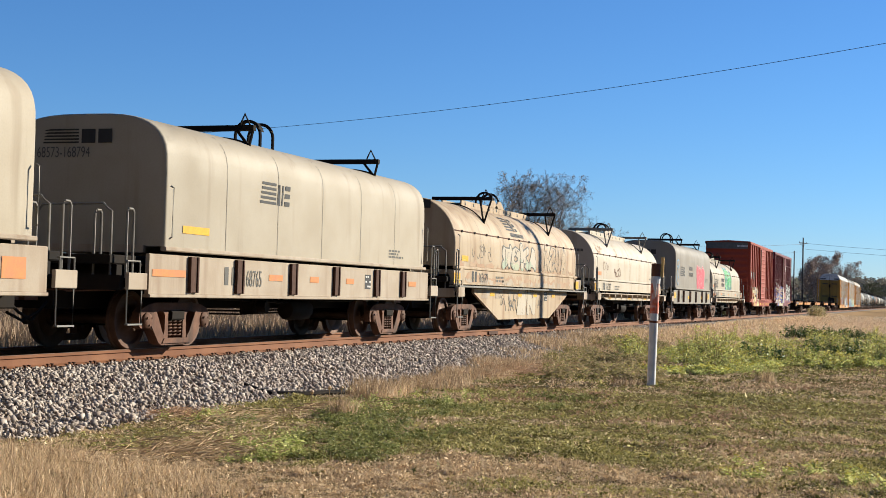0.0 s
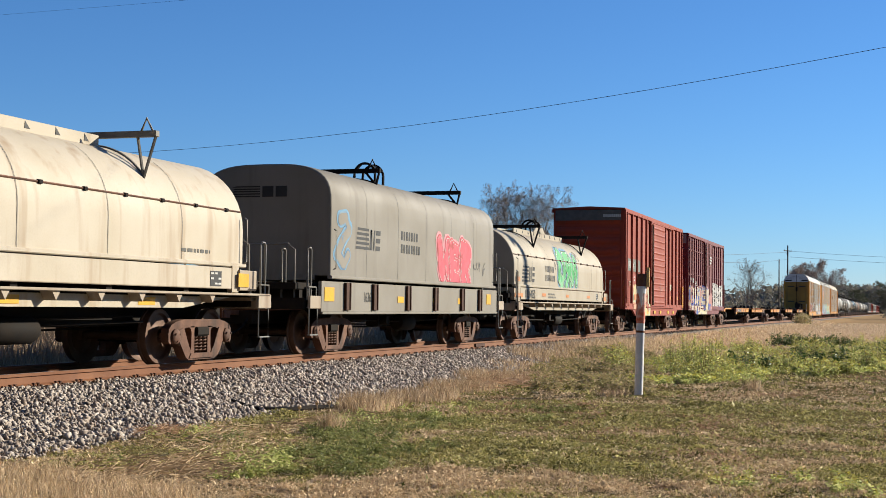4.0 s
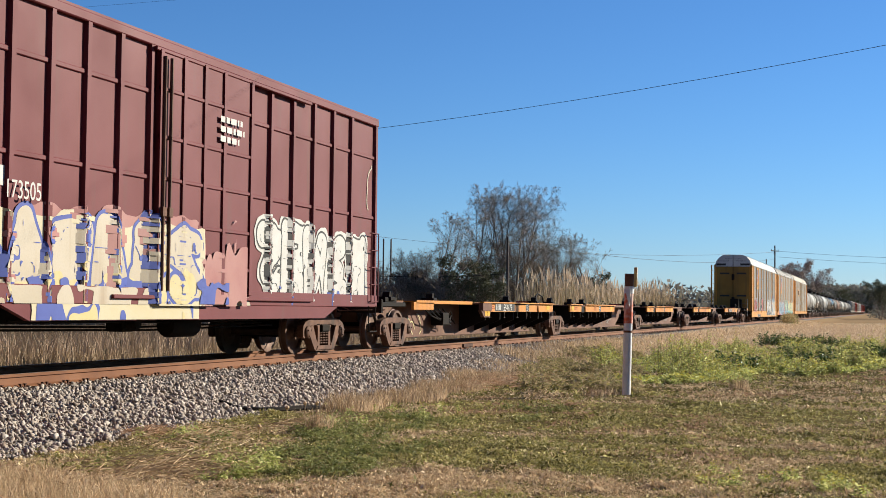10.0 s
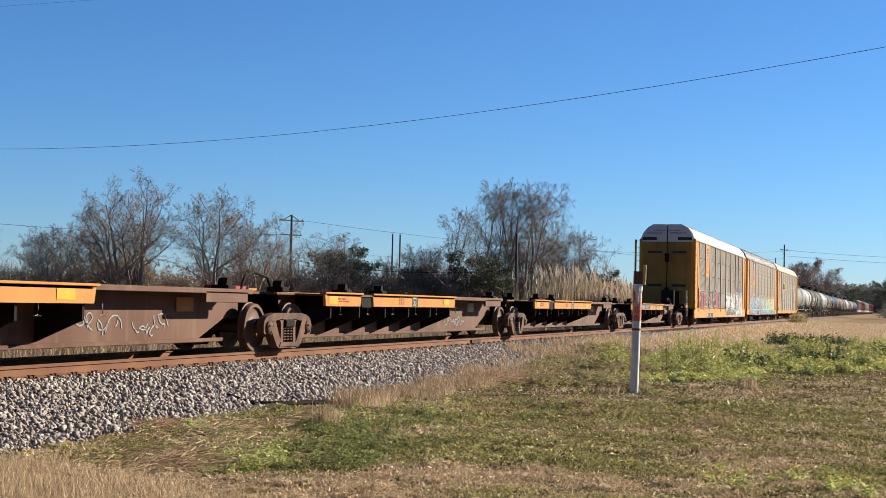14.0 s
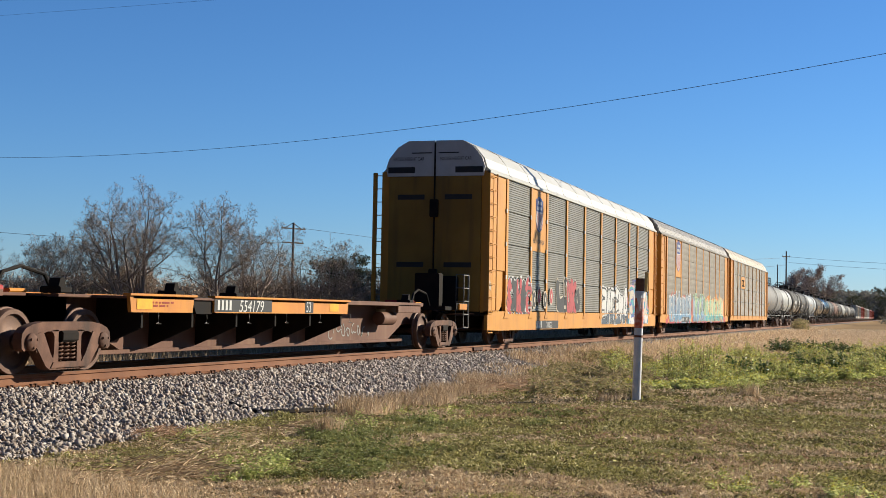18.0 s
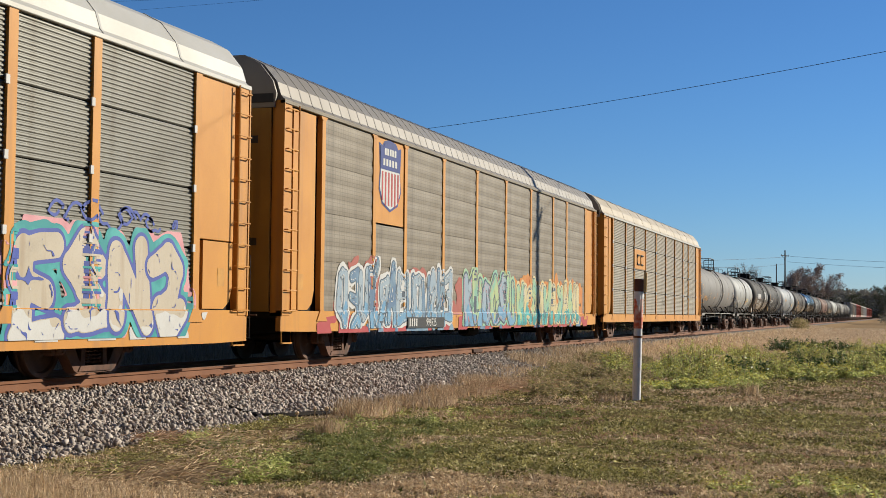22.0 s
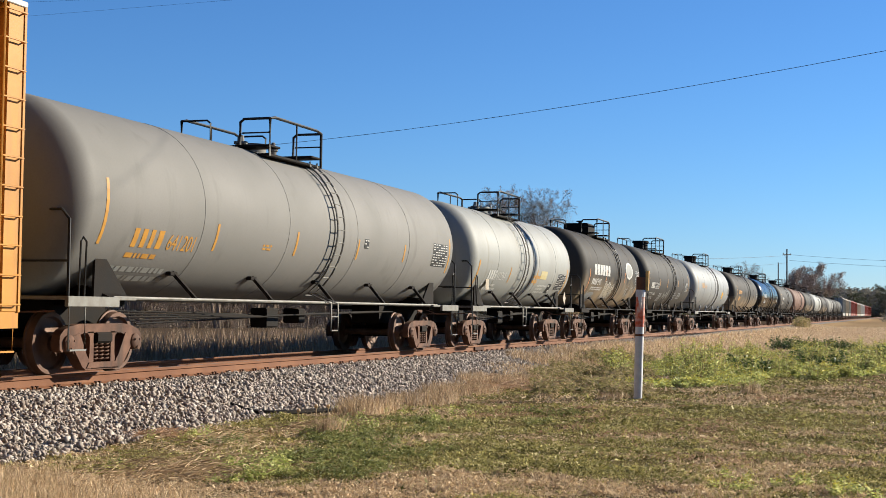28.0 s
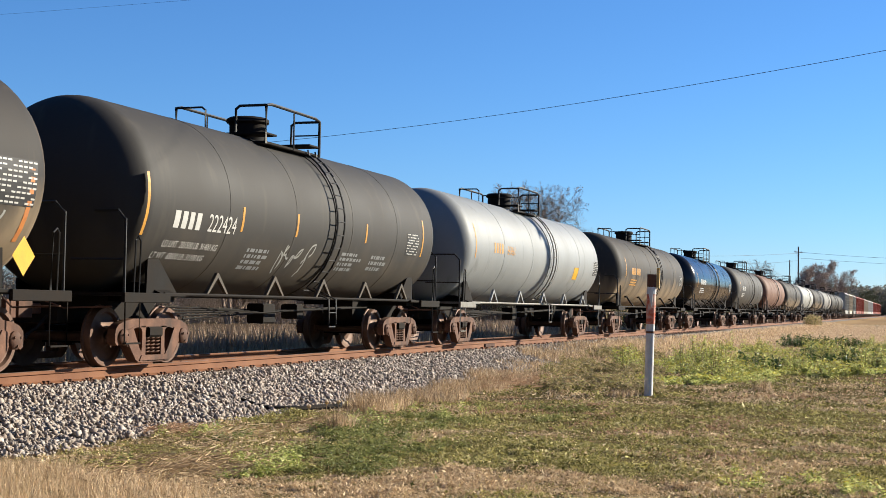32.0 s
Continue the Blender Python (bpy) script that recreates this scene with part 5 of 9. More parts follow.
    spray_blot(c, -7.8, 1.6, 0.985, 1.27, lambda x, z: (x, -1.58, z), M_PALE, 67, 0.6, ragged=0.2)
    scrawl(c, 7.45, 7.7, 2.6, 4.2, rib, M_PALE, 68, 1, 0.02)
    scrawl(c, -7.75, -7.55, 3.2, 4.7, rib, M_OXIDE, 69, 2, 0.02)
    for x in (-6.9, -1.8, 3.0, 6.6):
        patch_part(c, "reflector", x, 0.3, 1.5, 0.45, side, M_ORANGE)
    g = Geo()
    g.add([(-8.03, 1.45, 4.6), (-8.03, -1.45, 4.6), (-8.03, -1.45, 5.1), (-8.03, 1.45, 5.1)], [(0, 1, 2, 3)])
    part("end_panel", g, M_ROOFGREY, c, smooth=0)
    lettering("end_number", "173505", 0.3, -8.04, -0.2, 4.85, M_INK, c, end=True, squeeze=0.85)

# ---- articulated spine car, empty ----


def spine_unit(x_front, x_rear, wing_first, s, number, seed, first=False, last=False):
    """One unit between two trucks; x_front and x_rear are the truck centres about the unit's middle."""
    car = freight_car("spine_car_unit", s, "empty brown spine car unit with yellow container platforms", "flat car", "units of the spine car")
    a, b = x_front, x_rear
    g = Geo()
    g.prism([(a - 0.9, 0.62), (a - 0.9, 1.1), (b + 0.9, 1.1), (b + 0.9, 0.62), (b - 1.5, 0.62), (b - 2.6, 0.2), (a + 2.6, 0.2), (a + 1.5, 0.62)], "y", -0.42, 0.42)
    part("spine_girder", g, M_BROWN, car)
    t = Geo()
    t.box(a + 0.4, b - 0.4, -0.62, 0.62, 1.09, 1.14, 0.01)
    t.box(a + 1.6, b - 1.6, -0.5, -0.42, 0.2, 0.27, 0.01)
    part("girder_flange", t, M_BROWN, car)
    w0, w1 = (a + 1.25, a + 9.95) if wing_first else (b - 10.2, b - 1.5)
    cut = (w0 + 2.0, w0 + 2.7) if wing_first else (w1 - 2.25, w1 - 2.1)
    for sd in (-1, 1):
        for k, (p, q) in enumerate(((w0, cut[0]), (cut[1], w1))):
            f = Geo()
            ya, yb = sorted((sd * 1.3, sd * 1.24))
            f.prism([(p + 0.05, 0.88), (q - 0.05, 0.88), (q, 1.14), (p, 1.14)], "y", ya, yb)
            f.box(p - 0.04, q + 0.04, min(sd * 1.34, sd * 1.2), max(sd * 1.34, sd * 1.2), 1.13, 1.17, 0.008)
            part("side_plate", f, M_TTX, car)
        f = Geo()
        f.prism([(w0, sd * 0.5), (w1, sd * 0.5), (w1 - 0.1, sd * 1.3), (w0 + 0.1, sd * 1.3)], "z", 1.09, 1.13)
        part("platform_deck", f, M_BROWN, car)
        f = Geo()
        f.prism([(cut[0] - 0.02, 1.14), (cut[1] + 0.02, 1.14), (cut[1], 0.86), (cut[0] + 0.15, 0.86)], "y", *sorted((sd * 1.26, sd * 1.1)))
        part("jack_pad", f, M_DARK, car)
        # outriggers black instead of girder brown: the platform's shade is in their colour
        for k in range(6):
            x = w0 + 0.5 + (w1 - w0 - 0.7) * k / 5
            f = Geo()
            f.prism([(sd * 0.42, 1.1), (sd * 1.22, 1.1), (sd * 1.22, 0.64), (sd * 0.42, 0.3)], "x", x - 0.03, x + 0.03)
            part("outrigger", f, M_DARK, car)
            h = Geo()
            h.tube([(x + 0.5, sd * 1.22, 0.88), (x + 0.5, sd * 1.22, 0.72), (x + 0.42, sd * 1.22, 0.7), (x + 0.58, sd * 1.22, 0.7)], 0.008, 4)
            part("tie_down_hook", h, M_BARE, car)
        # narrow walkway along the rest of the girder
        n0, n1 = (w1, b - 1.4) if wing_first else (a + 1.8, w0)
        f = Geo()
        f.box(n0, n1, min(sd * 0.62, sd * 0.95), max(sd * 0.62, sd * 0.95), 1.12, 1.15, 0.006)
        f.box(n0, n1, min(sd * 0.95, sd * 0.97), max(sd * 0.95, sd * 0.97), 1.08, 1.17, 0.006)
        part("walkway", f, M_TTX if not wing_first else M_BROWN, car)
        e = Geo()
        xe = a + 2.4 if not wing_first else b - 2.4
        e.box(xe - 0.8, xe + 0.8, min(sd * 0.9, sd * 0.97), max(sd * 0.9, sd * 0.97), 0.92, 1.12, 0.01)
        part("end_plate", e, M_TTX if not wing_first else M_BROWN, car)
    for x in (a + 0.1, a + 3.4, (w0 + w1) / 2, b - 2.2):
        k = Geo()
        k.box(x - 0.14, x + 0.14, -0.95, -0.6, 1.14, 1.24, 0.02)
        k.prism([(x - 0.09, 1.24), (x + 0.09, 1.24), (x + 0.04, 1.38), (x - 0.05, 1.36)], "y", -0.88, -0.7)
        part("container_pedestal", k, M_DARK, car)
    h = Geo()
    xh = b - 0.3
    h.tube([(xh - 0.7, -0.5, 1.12), (xh - 0.5, -0.5, 1.42), (xh, -0.45, 1.52), (xh + 0.5, -0.5, 1.42), (xh + 0.75, -0.5, 1.12)], 0.03, 7)
    part("brake_hose", h, M_DARK, car)
    p = Geo()
    p.box(b - 3.3, b - 2.7, -0.45, -0.43, 0.75, 1.0)
    part("placard", p, M_ORANGE if seed % 2 else M_PALE, car)
    r = Geo()
    xr = b - 3.4
    if not wing_first or last:
        r.rev([(-0.45, 0.05), (-0.42, 0.16), (0.42, 0.16), (0.45, 0.05)], 16, "x", cx=xr, cy=-0.7, cz=0.78)
        part("air_reservoir", r, M_BROWN, car)
    if not wing_first:
        # brown end bracket of the platform with its reflectors
        j = Geo().box(w0 - 0.12, w0 + 0.8, -1.33, -1.2, 0.9, 1.13, 0.01)
        j.prism([(w0 - 0.2, 0.92), (w0 + 0.8, 0.92), (w0 + 0.7, 0.72), (w0 + 0.1, 0.72)], "y", -1.3, -1.2)
        part("end_bracket", j, M_BROWN, car)
        patch_part(car, "reflector", w0 + 0.16, 0.24, 0.76, 0.14, lambda x, z: (x, -1.305, z), M_REFLECT)
        patch_part(car, "reflector", w0 + 0.43, 0.24, 0.76, 0.14, lambda x, z: (x, -1.305, z), M_REFLECT)
    if first:
        v = Geo()
        for k in range(5):
            v.tube([(a + 3.2 + 0.4 * k, -0.7, 0.95), (a + 3.6 + 0.5 * k, -0.8, 0.75 - 0.05 * k), (a + 5.4, -0.75, 0.5 + 0.09 * k)], 0.02, 5)
        v.box(a + 4.4, a + 4.9, -0.85, -0.5, 0.5, 0.85, 0.03)
        part("brake_valve", v, M_DARK, car)
        scrawl(car, a + 1.7, a + 3.6, 0.35, 0.95, lambda x, z: (x, -0.428, z), M_BUTTER, 70, 3, 0.02)
    side = lambda x, z: (x, -1.306, z)
    if number:
        t0 = cut[1] if wing_first else w0 + 1.25
        q = Geo()
        patch(q, t0 + 0.0, t0 + 2.25, 0.9, 1.12, side, 1, 1)
        part("number_panel", q, M_INK, car, smooth=0)
        bars(car, t0 + 0.1, 0.93, 0.17, (0.6, 0.6, 0.6, 0.6), lambda x, z: (x, -1.31, z), M_WHITE)
        lettering("unit_number", number, 0.3, t0 + 0.9, -1.31, 0.9, M_WHITE, car, tilt=0.22, squeeze=1.1)
    else:
        bars(car, cut[1] + 1.7, 0.93, 0.17, (0.6, 0.6, 0.6), lambda x, z: (x, -1.31, z), M_ORANGE)
    k0 = (w1 - (2.2 if number else 3.35)) if wing_first else (cut[0] - 1.5)
    q = Geo()
    patch(q, k0 - 0.03, k0 + 0.36, 0.89, 1.12, side, 1, 1)
    part("number_panel", q, M_INK, car, smooth=0)
    lettering("container_length", "53", 0.29, k0, -1.31, 0.91, M_WHITE, car, squeeze=0.85)
    stencil_block(car, w0 + 0.5, 0.97, 0.9, 0.1, 2, side, M_OXIDE, seed)
    for x in (w0 + 0.2, w1 - 1.0):
        patch_part(car, "reflector", x, 0.45, 0.93, 0.16, side, M_REFLECT)
    scrawl(car, b - 6.4, b - 3.6, 0.35, 0.7, lambda x, z: (x, -0.43, z), M_TANKPALE, 71 + seed, 9, 0.013)
    rd = Geo()
    rd.box(b - 1.3, b - 0.75, -0.5, 0.1, 1.14, 1.24, 0.02)
    part("articulation_cover", rd, M_RED, car)
    yb_ = Geo()
    yb_.box(b - 0.6, b - 0.2, -0.5, 0.0, 1.14, 1.2, 0.02)
    part("bearing_cap", yb_, M_TTX, car)
    if first:
        truck_at(car, a)
        e = Geo()
        e.box(a - 1.5, a + 0.3, -1.2, 1.2, 1.0, 1.1, 0.01)
        e.box(a - 1.5, a - 1.4, -1.25, 1.25, 0.85, 1.16, 0.01)
        e.box(a - 0.3, a + 0.5, -0.9, -0.3, 1.1, 1.22, 0.02)
        part("end_platform", e, M_DARK, car)
        coupler_at(car, a - 1.4, -1)
    truck_at(car, b)
    if last:
        e = Geo()
        e.box(b - 0.3, b + 1.5, -1.2, 1.2, 1.0, 1.1, 0.01)
        e.box(b + 0.3, b + 1.3, -1.3, -0.9, 1.02, 1.2, 0.01)
        part("end_platform", e, M_DARK, car)
        e = Geo()
        e.box(b + 0.45, b + 1.1, -1.35, -1.3, 1.02, 1.18, 0.01)
        part("end_plate", e, M_TTX, car)
        h = Geo()
        h.box(b + 0.95, b + 1.25, -0.6, 0.1, 1.1, 2.0, 0.03)
        part("hand_brake_housing", h, M_DARK, car)
        ladder_at(car, b + 0.95, b + 1.4, -1.3, 0.55, 1.95, M_PIPE, 4)
        coupler_at(car, b + 1.4, 1)
    return car


def spine_cars():
    p = [-30.4] + [-13.45 + 17.12 * k for k in range(5)]
    for k in range(5):
        mid = (p[k] + p[k + 1]) / 2
        half = (p[k + 1] - p[k]) / 2
        spine_unit(-half, half, k > 0, mid, "554179" if k in (0, 4) else "", 80 + k, k == 0, k == 4)


# ---- covered car carriers ----


def auto_rack(s, panel, roof_mat, label, emblem, seed, deep=0.45, old=False):
    car = freight_car("car_carrier", s, label, "car carrier", "covered car carriers of the train")
    L, y0, zt = 13.9, 1.56, 4.9
    deck = Geo()
    deck.prism([(-L, 0.02 + deep), (-L, 1.0), (L, 1.0), (L, 0.02 + deep), (L - 1.2, deep), (-L + 1.2, deep)], "y", -y0 - 0.02, -y0 + 0.08)
    deck.prism([(-L, 0.75), (-L, 1.0), (L, 1.0), (L, 0.75)], "y", y0 - 0.08, y0 + 0.02)
    part("side_sill", deck, M_YELLOW, car)
    u = Geo()
    u.box(-L, L, -1.5, 1.5, 0.86, 0.96, 0.01)
    u.box(-L, L, -0.4, 0.4, 0.55, 0.86, 0.02)
    part("deck", u, M_DARK, car)
    inner = Geo()
    inner.box(-L + 0.1, L - 0.1, -y0 + 0.12, y0 - 0.05, 0.96, zt - 0.02)
    part("inner_wall", inner, M_DARK, car)
    # corner posts, and the recessed bays behind the ladders
    flush = emblem == "shield" and not old
    for d in (-1, 1):
        ext = lambda a, b: sorted((d * (L - a), d * (L - b)))
        for sd in (-1, 1):
            face = lambda a, b: sorted((sd * (y0 + a), sd * (y0 + b)))
            part("end_bay", Geo().box(*ext(0.1, 1.8), *face(-0.14, -0.2), 0.98, zt - 0.03, 0.01), M_YELLOW, car)
            part("corner_post", Geo().box(*ext(0.04, 0.36), *face(0.03, -0.2), 0.9, zt, 0.015), M_YELLOW, car)
            part("corner_edge", Geo().box(*ext(0.0, 0.045), *face(0.045, -0.2), 0.9, zt, 0.008), M_YELLOW, car)
            xa, xb = ext(0.52, 1.56)
            top = 2.14 if flush else zt - 0.08
            part("bay_sheet", Geo().prism([(xa, 1.02), (xb - 0.3, 1.02), (xb - 0.1, 1.14), (xb, 1.4), (xb, top), (xa, top)], "y", *face(-0.01, -0.15)), M_YELLOW, car)
            if flush:
                part("bay_sheet", Geo().box(*ext(0.52, 1.8), *face(0.0, -0.15), 2.16, zt - 0.06, 0.008), M_YELLOW, car)
            part("bay_notice", Geo().add([(q, sd * (y0 - 0.006), z) for q, z in ((d * (L - 0.8), 1.4), (d * (L - 1.05), 1.4), (d * (L - 1.05), 1.7), (d * (L - 0.8), 1.7))], [(0, 1, 2, 3)]), M_GOLD, car, smooth=0)
        for k in range(11):
            z = 1.0 + k * (zt - 1.15) / 10
            r = Geo()
            xl, xr = d * (L - 0.08), d * (L - 0.52)
            r.tube([(xl, -y0 - 0.02, z), (xl, -y0 - 0.1, z), (xr, -y0 - 0.1, z), (xr, -y0 - 0.02, z)], 0.013, 5)
            part("rung", r, M_YELLOW, car)
            r = Geo()
            r.tube([(d * (L - 0.05), y0 - 0.02, z + 0.05), (d * (L - 0.05), y0 + 0.24, z + 0.05)], 0.013, 5)
            part("end_rung", r, M_YELLOW, car)
        g = Geo()
        g.tube([(d * (L - 0.54), -y0 - 0.1, 1.0), (d * (L - 0.54), -y0 - 0.1, zt - 0.05)], 0.018, 6)
        part("ladder_stile", g, M_YELLOW, car)
        part("far_stile", Geo().box(*ext(0.0, 0.1), y0 + 0.22, y0 + 0.32, 0.9, zt - 0.02, 0.01), M_YELLOW, car)
    # side panels of stacked ribbed sheets between yellow posts
    xs = [-12.02, -9.22, -7.22, -4.42, -1.55, 1.36, 4.22, 7.12, 9.08, 12.05]
    rows = [(1.02, 1.98), (2.0, 2.94), (2.96, 3.9), (3.92, zt - 0.06)] if not old else [(1.0, 1.985), (1.99, 2.945), (2.95, 3.905), (3.91, zt - 0.06)]
    nr = 14 if not old else 3
    cache = {}
    for i, (xa, xb) in enumerate(zip(xs, xs[1:])):
        for j, (za, zb) in enumerate(rows):
            if i == 1 and emblem == "shield" and j >= 2:
                continue
            key = (round(xb - xa, 3), round(zb - za, 3))
            if key not in cache:
                pr = []
                for k in range(nr):
                    z = (zb - za) * k / nr
                    q = (zb - za) / nr
                    dep = 0.018 if not old else 0.008
                    pr += [(0.0, z), (-dep, z + 0.25 * q), (-dep, z + 0.6 * q), (0.0, z + 0.85 * q)]
                pr += [(0.0, zb - za), (0.03, zb - za), (0.03, 0)]
                cache[key] = mesh_of("side_panel", Geo().prism(pr, "x", 0.004, xb - xa - 0.004), panel, 20)
            part("side_panel", cache[key], panel, car, loc=(xa, -y0 + (0.0 if old else 0.03), za))
    for x in xs:
        g = Geo()
        w = 0.085 if old else 0.1 if emblem == "shield" else 0.055
        g.box(x - w, x + w, -y0 - 0.03, -y0 + 0.08, 0.9, zt, 0.015)
        if old:
            g.prism([(x - 0.22, zt), (x + 0.22, zt), (x + w, zt - 0.14), (x - w, zt - 0.14)], "y", -y0 - 0.035, -y0)
        part("side_post", g, M_YELLOW, car)
        g = Geo()
        g.prism([(x - w, 1.02), (x + w, 1.02), (x + 0.25, 0.8), (x - 0.25, 0.8)], "y", -y0 - 0.04, -y0 + 0.04)
        part("post_foot", g, M_YELLOW, car)
        if not old:
            for za, zb in rows[:-1]:
                part("panel_latch", Geo().box(x - w - 0.05, x - w + 0.03, -y0 - 0.045, -y0 - 0.02, zb - 0.05, zb + 0.07), M_WHITE, car)
    # roof with its round shoulders
    pr = [(-y0 - 0.03, zt), (-1.5, zt + 0.1), (-1.42, zt + 0.35), (-1.15, zt + 0.68), (-0.83, zt + 0.85), (0.83, zt + 0.85), (1.15, zt + 0.68), (1.42, zt + 0.35), (1.5, zt + 0.1), (y0 + 0.03, zt)]
    r = Geo().prism(pr, "x", -L + 0.05, L - 0.05)
    roof = part("roof", r, roof_mat, car, smooth=18)
    for k in range(1, 56 if old else 12):
        x = -L + 2 * L * k / (56 if old else 12)
        q = Geo()
        up = [(y * 1.002, z + (0.006 if old else 0.012)) for y, z in pr]
        q.prism(up, "x", x - (0.02 if old else 0.03), x + (0.02 if old else 0.03))
        part("roof_rib", q, roof_mat, roof)
    g = Geo()
    g.box(-L, L, -y0 - 0.05, -y0 + 0.05, zt - 0.06, zt + 0.02, 0.01)
    part("roof_rail", g, M_ROOF if not old else M_RACKOLD, car)
    # end doors: two leaves with a seam, latches and slots
    for d in (-1, 1):
        for sd in (-1, 1):
            g = Geo()
            xo = d * (L + 0.02)
            ya, yb = sorted((sd * 0.02, sd * 1.36))
            g.box(min(xo, xo + d * 0.05), max(xo, xo + d * 0.05), ya, yb, 0.98, zt - 0.15, 0.01)
            leaf = part("end_door", g, M_DARKYELLOW, car, "dark streaked yellow end door")
            g = Geo()
            pe = [(sd * 0.02, zt - 0.14), (sd * 1.42, zt - 0.14), (sd * 1.46, zt + 0.12), (sd * 1.38, zt + 0.36), (sd * 1.12, zt + 0.68), (sd * 0.8, zt + 0.86), (sd * 0.02, zt + 0.86)]
            g.prism(pe, "x", *sorted((xo, xo + d * 0.05)))
            part("upper_door", g, M_WHITE if emblem == "shield" and not old else roof_mat, car)
            for z in (2.2, 4.1):
                s_ = Geo()
                s_.box(min(xo + d * 0.045, xo + d * 0.056), max(xo + d * 0.045, xo + d * 0.056), min(sd * 0.3, sd * 1.1), max(sd * 0.3, sd * 1.1), z, z + 0.14)
                part("door_slot", s_, M_INK, leaf)
            s_ = Geo()
            s_.box(min(xo + d * 0.045, xo + d * 0.06), max(xo + d * 0.045, xo + d * 0.06), min(sd * 0.6, sd * 1.4), max(sd * 0.6, sd * 1.4), zt - 0.05, zt + 0.12)
            part("door_slot", s_, M_INK, car)
            s_ = Geo()
            s_.box(min(xo + d * 0.045, xo + d * 0.06), max(xo + d * 0.045, xo + d * 0.06), min(sd * 0.1, sd * 0.7), max(sd * 0.1, sd * 0.7), zt + 0.5, zt + 0.53)
            part("door_slot", s_, M_INK, car)
        lk = Geo()
        lk.tube([(d * (L + 0.09), 0.0, 1.1), (d * (L + 0.09), 0.0, zt + 0.8)], 0.025, 6)
        for z in (1.9, 3.85):
            lk.box(d * (L + 0.1) - 0.05, d * (L + 0.1) + 0.05, -0.12, 0.12, z - 0.25, z + 0.25, 0.03)
        part("door_lock", lk, M_DARK, car)
        e = Geo()
        e.box(min(d * L, d * (L + 0.55)), max(d * L, d * (L + 0.55)), -0.45, 0.45, 0.6, 0.98, 0.03)
        part("end_sill", e, M_DARK, car)
        coupler_at(car, d * (L + 0.4), d)
        step_at(car, d * (L - 0.08), d * (L - 0.5), -y0, 0.4, 0.8, M_YELLOW)
        truck_at(car, d * 9.95)
    hb = Geo()
    hb.box(-L - 0.35, -L - 0.08, -0.75, -0.15, 1.0, 1.95, 0.03)
    part("hand_brake_housing", hb, M_DARK, car)
    ladder_at(car, -1.1, -0.75, -L - 0.3, 0.5, 2.0, M_PIPE, 4, end=True)
    brake_gear(car, -6, 6, 0.75, seed)
    return car, xs


def shield(car, x, z, w, h, y):
    pts = [(-0.5, 0.93), (-0.36, 0.9), (-0.25, 0.97), (0, 1.0), (0.25, 0.97), (0.36, 0.9), (0.5, 0.93), (0.46, 0.55), (0.5, 0.3), (0.36, 0.1), (0.0, 0.0), (-0.36, 0.1), (-0.5, 0.3), (-0.46, 0.55)]

    def outline(k, dy, z_lo=0.0, z_hi=1.0):
        return [(x + px * w * k, y - dy, z + h * (0.5 + (min(max(pz, z_lo), z_hi) - 0.5) * k)) for px, pz in pts]
    for name, k, dy, lo, hi, m in (("shield", 1.08, 0.0, 0, 1, M_BLUE), ("shield_field", 1.0, 0.004, 0, 1, M_WHITE), ("shield_top", 1.0, 0.008, 0.58, 1, M_BLUE)):
        part(name, Geo().add(outline(k, dy, lo, hi), [tuple(range(len(pts)))]), m, car, smooth=0)
    g = Geo()
    for k in range(6):
        xx = -0.38 + 0.152 * k
        top, low = 0.55, 0.12 if abs(xx) > 0.25 else 0.05
        g.add([(x + (xx - 0.035) * w, y - 0.008, z + h * low), (x + (xx + 0.035) * w, y - 0.008, z + h * low), (x + (xx + 0.035) * w, y - 0.008, z + h * top), (x + (xx - 0.035) * w, y - 0.008, z + h * top)], [(0, 1, 2, 3)])
    part("shield_stripe", g, M_RED, car, smooth=0)
    g = Geo()
    for zz, a in ((0.8, 0.3), (0.64, 0.36)):
        for k in range(5):
            xx = -a + 2 * a * k / 5
            g.add([(x + xx * w, y - 0.012, z + h * zz), (x + (xx + 0.09) * w, y - 0.012, z + h * zz), (x + (xx + 0.09) * w, y - 0.012, z + h * (zz + 0.1)), (x + xx * w, y - 0.012, z + h * (zz + 0.1))], [(0, 1, 2, 3)])
    part("shield_marking", g, M_WHITE, car, smooth=0)


def over_posts(xs, w, y0=1.56, deep=0.006):
    """The side of a car carrier as paint finds it: panels, and the posts and sill before them."""
    return lambda x, z: (x, -y0 - 0.034 if z < 1.0 or min(abs(x - q) for q in xs) < w or abs(x) > 12.5 else -y0 + deep, z)


